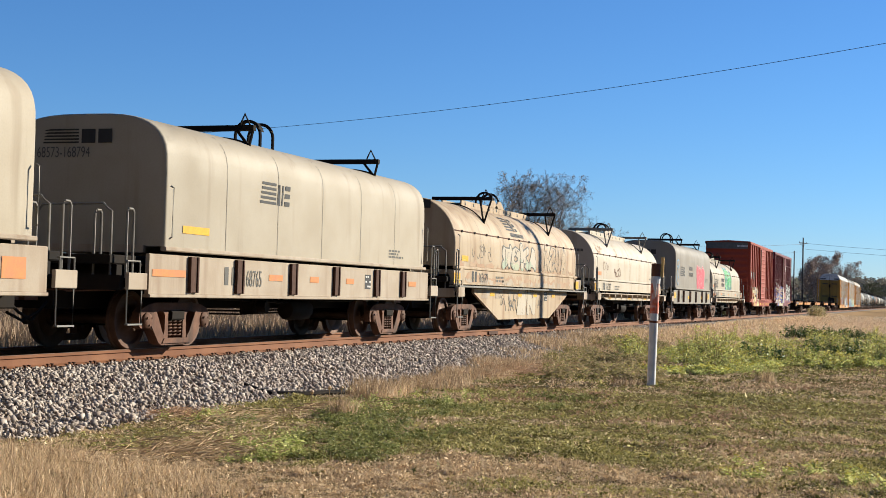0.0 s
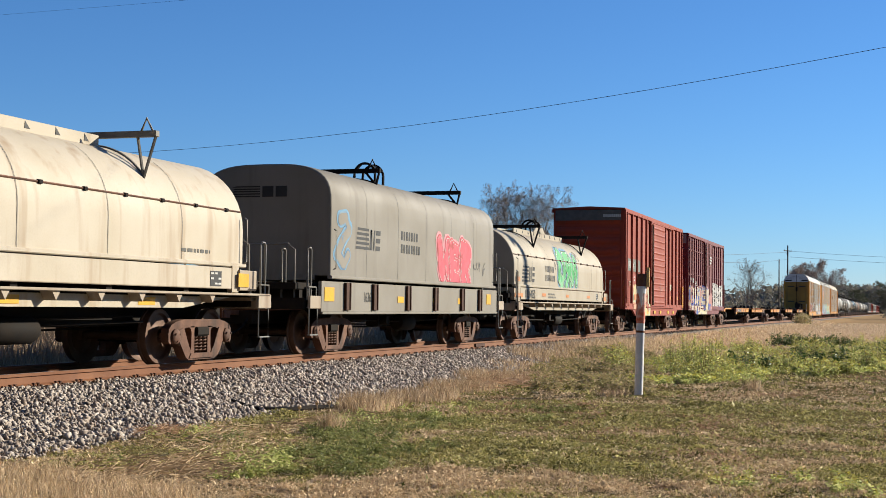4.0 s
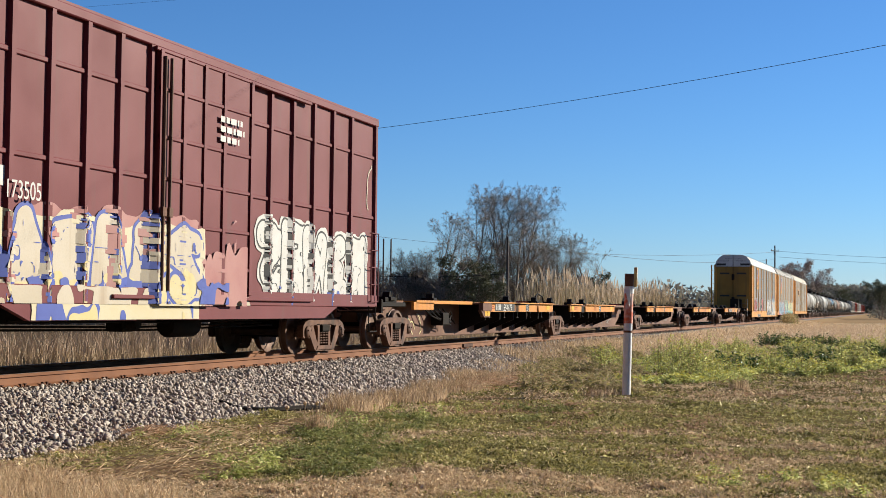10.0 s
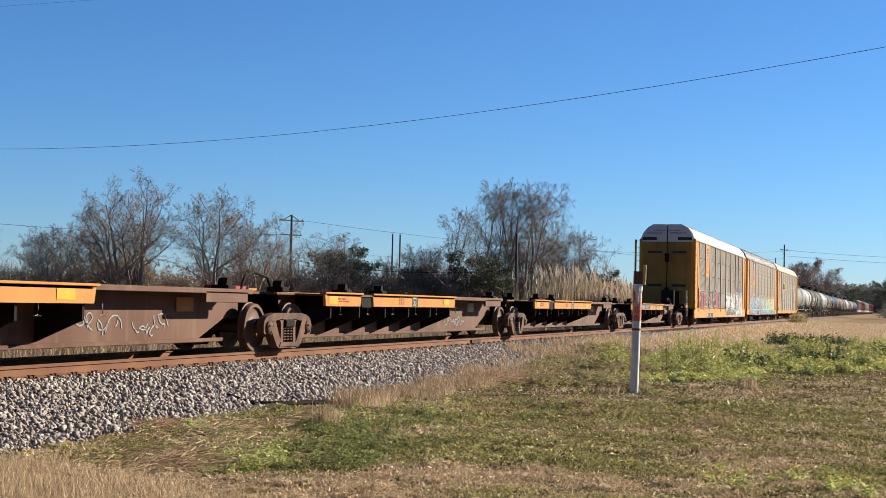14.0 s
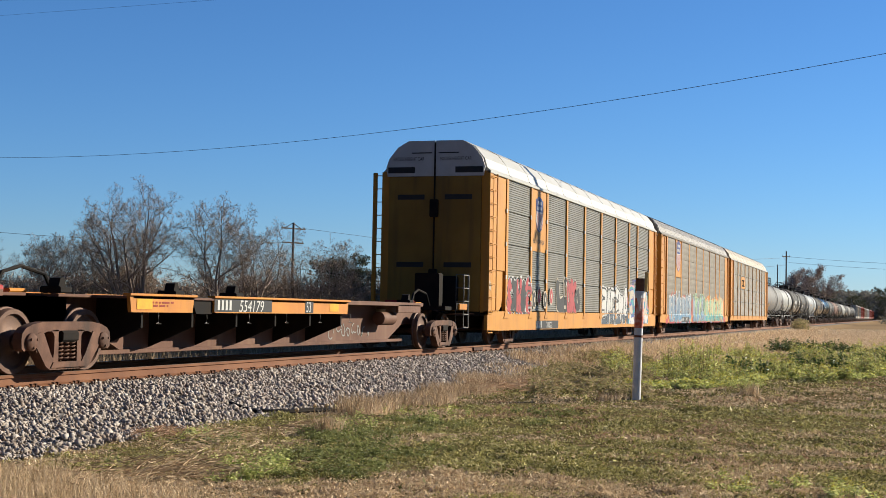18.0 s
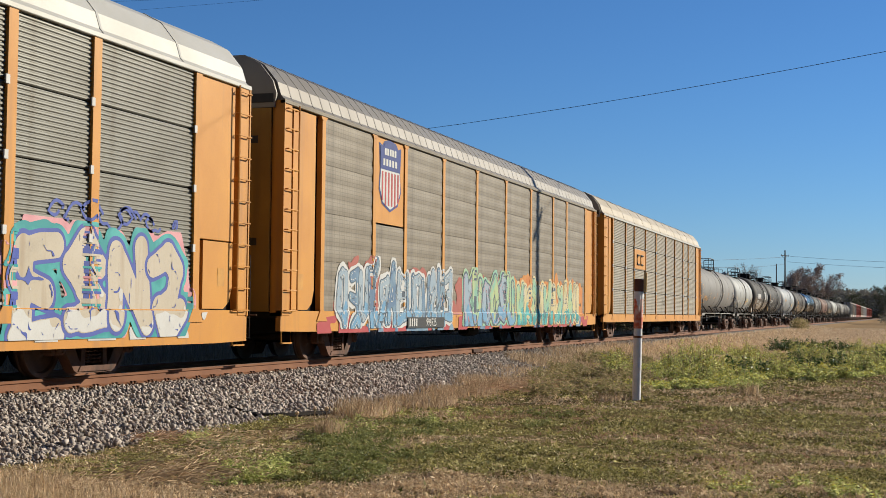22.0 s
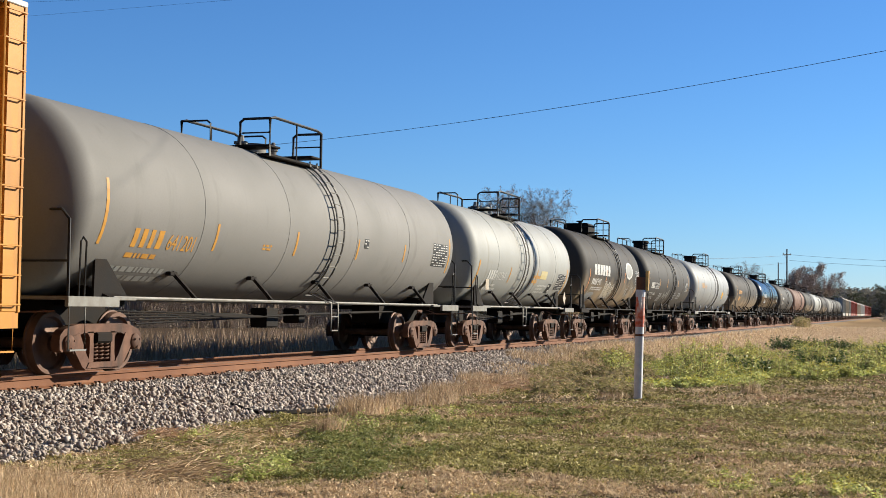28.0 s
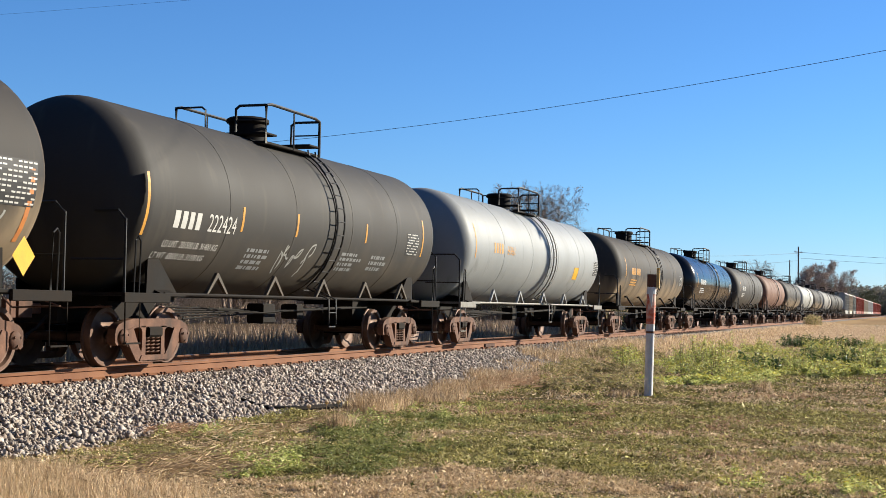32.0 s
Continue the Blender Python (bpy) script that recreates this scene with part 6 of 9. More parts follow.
def auto_racks():
    y0 = 1.56
    c, xs = auto_rack(71.2, M_RACKGREY, M_ROOF, "yellow car carrier with ribbed grey side panels and white roof", "shield", 21)
    g = Geo()
    g.box(xs[1] + 0.08, xs[2] - 0.08, -y0 + 0.0, -y0 + 0.06, 2.9, 4.85, 0.005)
    part("emblem_panel", g, M_YELLOW, c)
    shield(c, (xs[1] + xs[2]) / 2, 3.55, 0.85, 1.05, -y0 - 0.006)
    lettering("slogan", "BUILDING AMERICA", 0.19, xs[1] + 0.28, -y0 - 0.006, 3.15, M_INK, c, squeeze=0.8)
    low = over_posts(xs, 0.11)
    spray_piece(c, -11.9, -9.2, 0.95, 1.93, low, 91, 5, (M_CRIMSON, M_INK), M_INK, M_WHITE, fat=0.2, cell=0.03, halo_w=0.06, line_w=0.025)
    for k, (x, z) in enumerate(((-8.84, 1.38), (-8.2, 1.5), (-7.43, 1.4), (-6.63, 1.52))):
        rim = [(math.cos(a), math.sin(a)) for a in (math.tau * q / 18 for q in range(18))]
        for w, h, dy, m in ((0.25, 0.29, 0.0, M_PALE), (0.2, 0.24, 0.003, (M_INK, M_CRIMSON)[k % 2]), (0.07, 0.09, 0.006, M_PALE)):
            part("graffiti_bead", Geo().add([(x + a * w, -y0 - 0.036 - dy, z + b * h) for a, b in rim], [tuple(range(18))]), m, c, smooth=0)
    spray_piece(c, -5.65, -4.4, 1.0, 1.98, low, 93, 1, M_INK, M_INK, M_PALE, fat=0.2, cell=0.03, halo_w=0.06, line_w=0.02)
    spray_piece(c, -4.3, -2.9, 1.0, 1.98, low, 193, 2, M_CRIMSON, M_INK, M_PALE, fat=0.24, cell=0.03, halo_w=0.06, line_w=0.03)
    spray_piece(c, -2.95, -2.3, 1.1, 1.8, low, 293, 1, M_INK, M_INK, M_PALE, fat=0.24, cell=0.03, halo_w=0.05, line_w=0.02)
    spray_piece(c, 1.6, 6.95, 0.6, 1.95, low, 94, 6, M_WHITE, M_INK, M_WHITE, shade=M_SLATE, fat=0.17, cell=0.035, halo_w=0.12, line_w=0.07)
    spray_piece(c, 7.2, 11.8, 0.6, 2.0, low, 95, 4, M_PALE, M_BLUEPAINT, M_TEAL, cloud=M_PALEPINK, shade=M_WHITE, fat=0.17, cell=0.035, halo_w=0.16, line_w=0.06)
    scrawl(c, 8.0, 11.5, 2.2, 2.45, low, M_BLUEPAINT, 196, 8, 0.025)
    spray_blot(c, 2.6, 12.6, 0.55, 1.0, lambda x, z: (x, -y0 - 0.03, z), M_WHITE, 96, 0.42, ragged=0.2)
    q = Geo()
    patch(q, -8.55, -5.55, 0.47, 0.73, lambda x, z: (x, -y0 - 0.026, z), 1, 1)
    part("number_panel", q, M_INK, c, smooth=0)
    bars(c, -8.45, 0.51, 0.2, (0.6, 0.6, 0.6, 0.6), lambda x, z: (x, -y0 - 0.03, z), M_WHITE)
    lettering("car_number", "700022", 0.28, -7.2, -y0 - 0.03, 0.5, M_WHITE, c, squeeze=0.95)
    for sd in (-1, 1):
        lettering("height_notice", "EXCESS HEIGHT CAR", 0.14, -13.98, 1.25 if sd > 0 else -0.15, 5.2, M_INK, c, end=True, squeeze=0.7)
    q = Geo()
    q.add([(-13.85, -y0 - 0.033, 1.62), (-13.62, -y0 - 0.033, 1.56), (-13.62, -y0 - 0.033, 1.76), (-13.84, -y0 - 0.033, 1.88)], [(0, 1, 2, 3)])
    part("paper_placard", q, M_PALE, c, smooth=0)
    c, xs = auto_rack(100.39, M_RACKOLD, M_ROOFGREY, "weathered yellow car carrier with blue and green graffiti", "shield", 22, deep=0.6, old=True)
    g = Geo()
    g.box(xs[1] + 0.08, xs[2] - 0.08, -y0 + 0.0, -y0 + 0.06, 2.9, 4.85, 0.005)
    part("emblem_panel", g, M_YELLOW, c)
    shield(c, (xs[1] + xs[2]) / 2, 3.28, 1.3, 1.5, -y0 - 0.006)
    face = over_posts(xs, 0.095, deep=-0.014)
    spray_blot(c, -12.2, 2.2, 0.95, 2.3, face, M_ORANGERED, 110, 0.45, ragged=0.3, cell=0.06)
    spray_blot(c, 2.3, 11.7, 0.95, 2.4, face, M_RUSTY, 111, 0.8, ragged=0.4)
    over = lambda x, z: tuple(a + b for a, b in zip(face(x, z), (0, -0.004, 0)))
    spray_piece(c, -11.2, -3.7, 0.66, 2.0, over, 97, 13, (M_PALEBLUE, M_STEELBLUE), M_SLATE, M_WHITE, shade=M_SKY, shine=M_WHITE, fat=0.19, cell=0.035, halo_w=0.09, line_w=0.025)
    spray_piece(c, -2.7, 2.3, 0.66, 2.0, over, 98, 6, (M_PALEBLUE, M_MINT), M_SLATE, M_MINT, shade=M_SKY, shine=M_PALEPINK, fat=0.19, cell=0.035, halo_w=0.14, line_w=0.06)
    spray_piece(c, 2.6, 11.0, 0.66, 1.95, over, 99, 10, (M_MINT, M_BUTTER), M_SLATE, M_BUTTER, shade=M_TEAL, shine=M_WHITE, fat=0.18, cell=0.035, halo_w=0.1, line_w=0.03)
    for k, m in enumerate((M_CRIMSON, M_STEELBLUE)):
        spray_blot(c, -12.3, 12.5, 0.56, 0.96, lambda x, z: (x, -y0 - 0.03, z), m, 100 + k, 0.6 - 0.25 * k, lift=0.003 * k, ragged=0.2)
    q = Geo()
    patch(q, -7.1, -4.4, 0.63, 0.88, lambda x, z: (x, -y0 - 0.062, z), 1, 1)
    part("number_panel", q, M_INK, c, smooth=0)
    bars(c, -7.0, 0.67, 0.18, (0.6, 0.6, 0.6, 0.6), lambda x, z: (x, -y0 - 0.066, z), M_WHITE)
    lettering("car_number", "996925", 0.27, -5.8, -y0 - 0.066, 0.67, M_WHITE, c, squeeze=0.95)
    c, xs = auto_rack(129.64, M_RACKPALE, M_ROOFTAN, "yellow car carrier with perforated grey panels, pale roof", "box", 23, deep=0.68)
    g = Geo()
    g.box(xs[2] + 0.1, xs[3] - 0.1, -y0 - 0.01, -y0 + 0.05, 3.0, 3.85, 0.005)
    part("emblem_panel", g, M_YELLOW, c)
    g = Geo()
    for xa in (xs[2] + 0.6, xs[2] + 1.5):
        g.tube([(xa + 0.5, -y0 - 0.014, 3.2), (xa, -y0 - 0.014, 3.2), (xa, -y0 - 0.014, 3.6), (xa + 0.5, -y0 - 0.014, 3.6)], 0.05, 6)
    part("emblem_band", g, M_INK, c)
    scrawl(c, -10.8, -7.2, 1.2, 2.0, lambda x, z: (x, -y0 + 0.006, z), M_PALE, 101, 6, 0.015)
    scrawl(c, 0.5, 1.6, 1.3, 1.9, lambda x, z: (x, -y0 + 0.006, z), M_INK, 102, 2, 0.02)


# ---- tank cars ----


def tank_car(s, tc, tank_l, radius, paint, label, seed, at=0.0, pipe=None, dome=True, dark_run=False, rolling=True, rich=True, ladder_shift=0.0):
    car = freight_car("tank_car", s, label, "tank car", "tank cars of the train")
    pipe = pipe or M_BLACKPIPE
    R, cz, h = radius, 1.1 + radius, tank_l / 2
    pr = []
    dish = 0.5 * R
    for k in range(13):
        a = math.pi / 2 * k / 12
        pr.append((-h + dish * (1 - math.sin(a)), R * max(0.02, math.cos(a))))
    pr = pr[::-1]
    pr = pr + [(-a, r) for a, r in pr[::-1]]
    tank = part("tank", Geo().rev(pr, 56, "x", cz=cz), paint, car, smooth=40)
    surf = lambda x, z: round_tank(x, z, R, cz)
    for x in (-h * 0.55, -h * 0.18, h * 0.2, h * 0.56):
        part("weld_band", Geo().rev([(x - 0.015, R + 0.001), (x - 0.015, R + 0.005), (x + 0.015, R + 0.005), (x + 0.015, R + 0.001)], 56, "x", cz=cz), paint, tank)
    if rich:
        b = Geo()
        b.rev([(0.52, R + 0.001), (0.52, R + 0.02), (0.72, R + 0.02), (0.72, R + 0.001)], 56, "x", cz=cz)
        part("strap_band", b, paint, tank)
    # stub sills, bolsters and running boards
    for d in (-1, 1):
        e = d * (tc / 2 + 1.55)
        g = Geo()
        x_in = d * (tc / 2 - 1.2)
        g.box(min(e, x_in), max(e, x_in), -0.36, 0.36, 0.66, 1.12, 0.02)
        g.prism([(-1.3, 1.0), (1.3, 1.0), (1.3, 1.14), (0.9, 1.3), (-0.9, 1.3), (-1.3, 1.14)], "x", d * tc / 2 - 0.22, d * tc / 2 + 0.22)
        part("stub_sill", g, M_DARK, car)
        for sd in (-1, 1):
            w = Geo()
            xb = d * tc / 2
            w.prism([(xb - 0.5 * d, 1.12), (xb + 0.45 * d, 1.12), (xb + 0.42 * d, 1.85), (xb + 0.3 * d, 1.85), (xb - 0.3 * d, 1.3)], "y", *sorted((sd * 1.15, sd * 1.19)))
            part("saddle_web", w, M_DARK, car)
        p = Geo()
        p.box(min(e, xb - d * 0.3), max(e, xb - d * 0.3), -1.45, 1.45, 1.08, 1.13, 0.01)
        p.box(min(e - d * 1.3, e), max(e - d * 1.3, e), -1.5, -1.44, 0.98, 1.13, 0.01)
        part("end_platform", p, M_PIPE if not dark_run else M_DARK, car)
        r = Geo()
        r.tube([(e - d * 0.1, -1.42, 1.13), (e - d * 0.1, -1.42, 2.2), (e - d * 0.12, -1.28, 2.34), (e - d * 0.14, 1.28, 2.34), (e - d * 0.1, 1.42, 2.2), (e - d * 0.1, 1.42, 1.13)], 0.022, 7)
        r.tube([(e - d * 0.1, -1.42, 1.62), (e - d * 0.1, -0.5, 1.62)], 0.018, 6)
        part("end_rail", r, pipe, car)
        k = Geo()
        k.tube([(e - d * 0.3, -1.46, 1.13), (e - d * 0.3, -1.48, 1.9), (e - d * 0.36, -1.48, 1.96), (e - d * 0.44, -1.48, 1.9), (e - d * 0.44, -1.46, 1.13)], 0.016, 6)
        part("grab_iron", k, pipe, car)
        step_at(car, e - d * 0.06, e - d * 0.46, -1.47, 0.38, 1.06, M_BARE if not dark_run else M_DARK)
        coupler_at(car, e, d)
        truck_at(car, d * tc / 2, rolling)
    run = Geo()
    for sd in (-1, 1):
        run.tube([(-tc / 2 - 0.2, sd * 1.36, 1.12), (tc / 2 + 0.2, sd * 1.36, 1.12)], 0.028, 7)
    part("side_rail", run, M_PIPE if not dark_run else M_DARK, car)
    n = 5 if tc > 10 else 4
    for k in range(n):
        x = -tc / 2 + tc * (k + 0.75) / n
        g = Geo()
        if seed in (34, 35):
            g.prism([(x - 0.42, 1.1), (x - 0.36, 1.1), (x, 1.42), (x + 0.36, 1.1), (x + 0.42, 1.1), (x + 0.02, 1.5), (x - 0.02, 1.5)], "y", -1.3, -1.24)
        else:
            g.tube([(x - 0.24, -1.12, 1.56), (x + 0.14, -1.35, 1.13)], 0.036, 6)
            g.box(x - 0.36, x - 0.14, -1.16, -1.06, 1.5, 1.57, 0.01)
        part("rail_bracket", g, paint if seed in (34, 35) else M_DARK, car)
    # platform with rails on top, manway and fittings, side ladder
    top = cz + R
    before = set(car.children)
    g = Geo()
    g.box(-1.25, 1.25, -0.95, -0.45, top - 0.2, top - 0.15, 0.01)
    g.box(-1.25, 1.25, 0.45, 0.95, top - 0.2, top - 0.15, 0.01)
    g.box(-1.25, -0.75, -0.95, 0.95, top - 0.02, top + 0.02, 0.01)
    g.box(0.75, 1.25, -0.95, 0.95, top - 0.02, top + 0.02, 0.01)
    part("platform", g, M_DARK, car)
    g = Geo()
    zr = top + 0.52
    for yy in (-0.95, 0.95):
        g.tube([(-1.22, yy, top - 0.2), (-1.22, yy, zr), (-1.0, yy, zr + 0.04), (1.0, yy, zr + 0.04), (1.22, yy, zr), (1.22, yy, top - 0.2)], 0.03, 7)
        g.tube([(0.0, yy, top - 0.2), (0.0, yy, zr + 0.04)], 0.018, 6)
    for xx in (-1.22, 1.22):
        g.tube([(xx, -0.95, zr), (xx, -0.4, zr), (xx, -0.32, zr - 0.06), (xx, -0.32, top)], 0.027, 7)
        g.tube([(xx, 0.95, zr), (xx, 0.4, zr), (xx, 0.32, zr - 0.06), (xx, 0.32, top)], 0.02, 7)
        g.tube([(xx, -0.95, top + 0.25), (xx, -0.36, top + 0.25)], 0.016, 6)
    part("platform_rail", g, pipe, car)
    m = Geo()
    if dome:
        vs = [(0.0, 0.3), (0.02, 0.36), (0.36, 0.36), (0.4, 0.42), (0.46, 0.42), (0.5, 0.36), (0.5, 0.02)]
        if seed == 33:
            m.box(-0.75, 0.45, -0.5, 0.5, top - 0.08, top + 0.42, 0.07)
            mesh_cols(m, [(0, 0.06), (0.1, 0.06), (0.11, 0.14), (0.15, 0.14)], 12, -0.1, 0, top + 0.4)
        else:
            mesh_cols(m, vs, 20, -0.1, 0, top - 0.05)
    else:
        mesh_cols(m, [(0, 0.28), (0.16, 0.28), (0.17, 0.34), (0.22, 0.34), (0.24, 0.05)], 18, -0.05, 0, top - 0.05)
        for xx, yy, q in ((-0.75, -0.1, 0.14), (0.5, -0.2, 0.1), (0.62, 0.15, 0.12)):
            mesh_cols(m, [(0, q * 0.7), (0.14, q * 0.7), (0.15, q), (0.2, q), (0.21, q * 0.5), (0.32, q * 0.4), (0.33, 0.02)], 10, xx, yy, top - 0.05)
    part("manway", m, M_DARK if dome else paint, car)
    lad = Geo()
    la, lb = 0.6 + ladder_shift, 0.95 + ladder_shift
    for xx in (la, lb):
        pts = [(xx, -0.98, top - 0.12)]
        for k in range(12):
            a = radians(52 - 9.5 * k)
            pts.append((xx, -math.cos(a) * (R + 0.12), cz + math.sin(a) * (R + 0.12)))
        pts += [(xx, -1.5, 1.1), (xx, -1.5, 0.55)]
        lad.tube(pts, 0.02, 6)
    for k in range(13):
        a = radians(55 - 9.2 * k)
        p0 = (la, -math.cos(a) * (R + 0.12), cz + math.sin(a) * (R + 0.12))
        lad.tube([p0, (lb, *p0[1:])], 0.012, 5)
    lad.tube([(la, -1.5, 0.56), (lb, -1.5, 0.56)], 0.014, 5)
    lad.tube([(la, -1.5, 0.84), (lb, -1.5, 0.84)], 0.014, 5)
    part("ladder", lad, pipe if dark_run else M_PIPE, car)
    for ob in set(car.children) - before:
        ob.location.x = at
    brake = Geo()
    for k in range(5):
        brake.tube([(-tc / 2 + 1.4, -0.3 - 0.12 * k, 0.92 - 0.05 * k), (0, -0.35 - 0.1 * k, 0.86), (tc / 2 - 1.4, -0.3 - 0.12 * k, 0.95)], 0.016, 5)
    brake.box(-1.0, -0.5, -0.75, -0.4, 0.62, 1.0, 0.03)
    brake.box(0.6, 0.9, -0.7, -0.35, 0.7, 1.0, 0.03)
    part("brake_rigging", brake, M_DARK, car)
    return car, surf, R, cz, h


def mesh_cols(g, pr, n, cx, cy, z0):
    """An upright round body from (height, radius) pairs."""
    m = len(pr)
    vs = [(cx + r * math.cos(k * math.tau / n), cy + r * math.sin(k * math.tau / n), z0 + a) for a, r in pr for k in range(n)]
    fs = [(i * n + k, i * n + (k + 1) % n, (i + 1) * n + (k + 1) % n, (i + 1) * n + k) for i in range(m - 1) for k in range(n)]
    g.add(vs, fs + [tuple(range(n - 1, -1, -1)), tuple(range((m - 1) * n, m * n))])


def tape(car, x, z, h, surf, material, w=0.075, lean=0.0):
    g = Geo()
    patch(g, x, x + w, z, z + h, surf, 1, 6, slant=lean)
    part("reflector", g, material, car, smooth=0)


def tank_cars():
    c, surf, R, cz, h = tank_car(153.58, 14.5, 17.9, 1.5, M_TANKGREY, "matt grey tank car with golden lettering", 31, at=-0.2, dome=False)
    for x, z, q in ((-7.9, 1.9, 0.95), (-4.45, 1.95, 0.45), (-1.25, 2.0, 0.45), (1.85, 2.05, 0.42), (4.7, 2.1, 0.4), (7.98, 1.95, 0.85)):
        tape(c, x, z, q, surf, M_GOLD)
    bars(c, -7.0, 1.9, 0.28, (0.62, 0.62, 0.55, 0.7), surf, M_GOLD)
    lettering("car_number", "641201", 0.38, -5.95, 0, 1.9, M_GOLD, c, squeeze=0.82, radius=R, axis_z=cz)
    stencil_block(c, -7.0, 1.74, 0.9, 0.12, 1, surf, M_GOLD, 2)
    stencil_block(c, -7.2, 1.4, 2.2, 0.26, 2, surf, M_TANKPALE, 3)
    stencil_block(c, -2.6, 2.05, 0.5, 0.12, 2, surf, M_GOLD, 4)
    chart(c, 6.75, 2.08, 1.08, 0.56, 6, 9, surf)
    chart(c, 2.2, 2.3, 0.25, 0.2, 2, 3, surf)
    c, surf, R, cz, h = tank_car(169.7, 8.95, 12.4, 1.47, M_TANKPALE, "pale dirty-white tank car with white lettering", 32, at=-0.6, dome=False, ladder_shift=-0.85)
    for x in (-2.0, 1.15):
        tape(c, x, 1.85, 0.45, surf, M_GOLD)
    bars(c, -4.15, 1.9, 0.26, (0.62, 0.62, 0.62, 0.62), surf, M_WHITE, gap=0.22)
    lettering("car_number", "112364", 0.36, -3.25, 0, 1.9, M_WHITE, c, squeeze=0.82, radius=R, axis_z=cz)
    stencil_block(c, -4.4, 1.6, 1.8, 0.22, 2, surf, M_WHITE, 45)
    patch_part(c, "notice_plate", 1.65, 0.8, 2.04, 0.26, surf, M_BUTTER)
    stencil_block(c, 1.7, 1.6, 1.3, 0.3, 3, surf, M_WHITE, 46)
    chart(c, 3.98, 1.75, 1.1, 0.52, 6, 9, surf)
    chart(c, 3.05, 1.62, 0.45, 0.3, 2, 2, surf)
    tape(c, 5.14, 1.6, 0.85, surf, M_GOLD, 0.11)
    tape(c, -5.3, 1.6, 0.8, surf, M_GOLD, 0.11)
    g = Geo()
    g.add([(4.75, -1.46, 1.24), (4.95, -1.46, 1.46), (4.75, -1.46, 1.68), (4.55, -1.46, 1.46)], [(0, 1, 2, 3)])
    part("hazard_placard", g, M_PALE, c, "white diamond placard", smooth=0)
    stencil_block(c, 0.6, 1.9, 1.2, 0.3, 2, surf, M_GOLD, 5)
    patch_part(c, "placard", -4.2, 0.3, 1.6, 0.3, lambda x, z: (x, -1.3, z), M_PALE)
    c, surf, R, cz, h = tank_car(183.1, 9.1, 12.0, 1.535, M_BROWNBLACK, "dirty black tank car with white lettering and oval emblem", 33, at=0.25, dark_run=True, ladder_shift=-0.65)
    bars(c, -4.0, 2.42, 0.4, (1.1, 1.1, 1.1, 1.1, 1.1, 1.1), surf, M_WHITE, gap=0.16)
    bars(c, -4.15, 2.05, 0.22, (0.8, 0.8, 0.8, 0.8), surf, M_WHITE)
    lettering("car_number", "75982", 0.36, -3.25, 0, 2.05, M_WHITE, c, squeeze=0.8, radius=R, axis_z=cz)
    for k, (rx, rz, m) in enumerate(((0.75, 0.36, M_WHITE), (0.62, 0.27, M_TANKPALE))):
        o = [tuple(a + b for a, b in zip(surf(2.94 + f * rx * math.cos(t * math.tau / 28), 2.75 + f * rz * math.sin(t * math.tau / 28)), (0, -0.005 - 0.005 * k, 0))) for f in (1.0, 0.75, 0.5, 0.25, 0.02) for t in range(28)]
        fs = [(j * 28 + t, j * 28 + (t + 1) % 28, (j + 1) * 28 + (t + 1) % 28, (j + 1) * 28 + t) for j in range(4) for t in range(28)]
        part("oval_emblem", Geo().add(o, fs), m, c, smooth=0)
    stencil_block(c, -4.0, 1.85, 2.1, 0.14, 2, surf, M_WHITE, 6)
    spray_piece(c, -1.6, 0.25, 1.55, 2.1, surf, 103, 4, M_PALE, M_BLACK, M_WHITE, fat=0.13, cell=0.03, line_w=0.03, halo_w=0.06)
    scrawl(c, 2.6, 4.6, 1.6, 2.2, surf, M_TANKPALE, 107, 8, 0.022)
    spray_piece(c, -4.2, -2.9, 1.42, 1.75, surf, 105, 2, M_TANKSILVER, M_BROWNBLACK, None, fat=0.13, cell=0.03, line_w=0.03)
    chart(c, 4.35, 2.2, 0.85, 0.6, 8, 9, surf)
    tape(c, 5.06, 1.75, 0.95, surf, M_ORANGE, 0.09)
    tape(c, -4.7, 1.75, 0.85, surf, M_ORANGE, 0.09, -0.12)
    for x in (-1.75, 0.5, 2.0):
        tape(c, x, 2.2, 0.45, surf, M_ORANGE, 0.07)
    g = Geo()
    g.add([(5.0, -1.5, 1.3), (5.24, -1.5, 1.56), (5.0, -1.5, 1.82), (4.76, -1.5, 1.56)], [(0, 1, 2, 3)])
    part("hazard_placard", g, M_REFLECT, c, "yellow diamond placard", smooth=0)
    c, surf, R, cz, h = tank_car(197.58, 11.0, 14.2, 1.54, M_BLACK, "clean black tank car with white lettering", 34, at=-0.25, dark_run=True)
    bars(c, -5.7, 2.16, 0.27, (0.75, 0.7, 0.65, 0.7), surf, M_WHITE, gap=0.15)
    lettering("car_number", "222424", 0.42, -4.6, 0, 2.16, M_WHITE, c, squeeze=0.78, radius=R, axis_z=cz)
    lettering("load_limit", "LD LMT  201500 LB  91400 KG", 0.17, -5.8, 0, 1.86, M_WHITE, c, squeeze=0.8, radius=R, axis_z=cz)
    lettering("light_weight", "LT WT  68600 LB  31100 KG", 0.17, -5.95, 0, 1.68, M_WHITE, c, squeeze=0.8, radius=R, axis_z=cz)
    lettering("end_number", "222424", 0.2, -6.3, 0.5, 3.15, M_TANKSILVER, c, end=True)
    for x, z, q in ((-6.55, 2.0, 0.95), (-3.45, 2.22, 0.42), (-1.25, 2.25, 0.42), (2.15, 2.3, 0.4), (5.65, 2.15, 0.85)):
        tape(c, x, z, q, surf, M_GOLD)
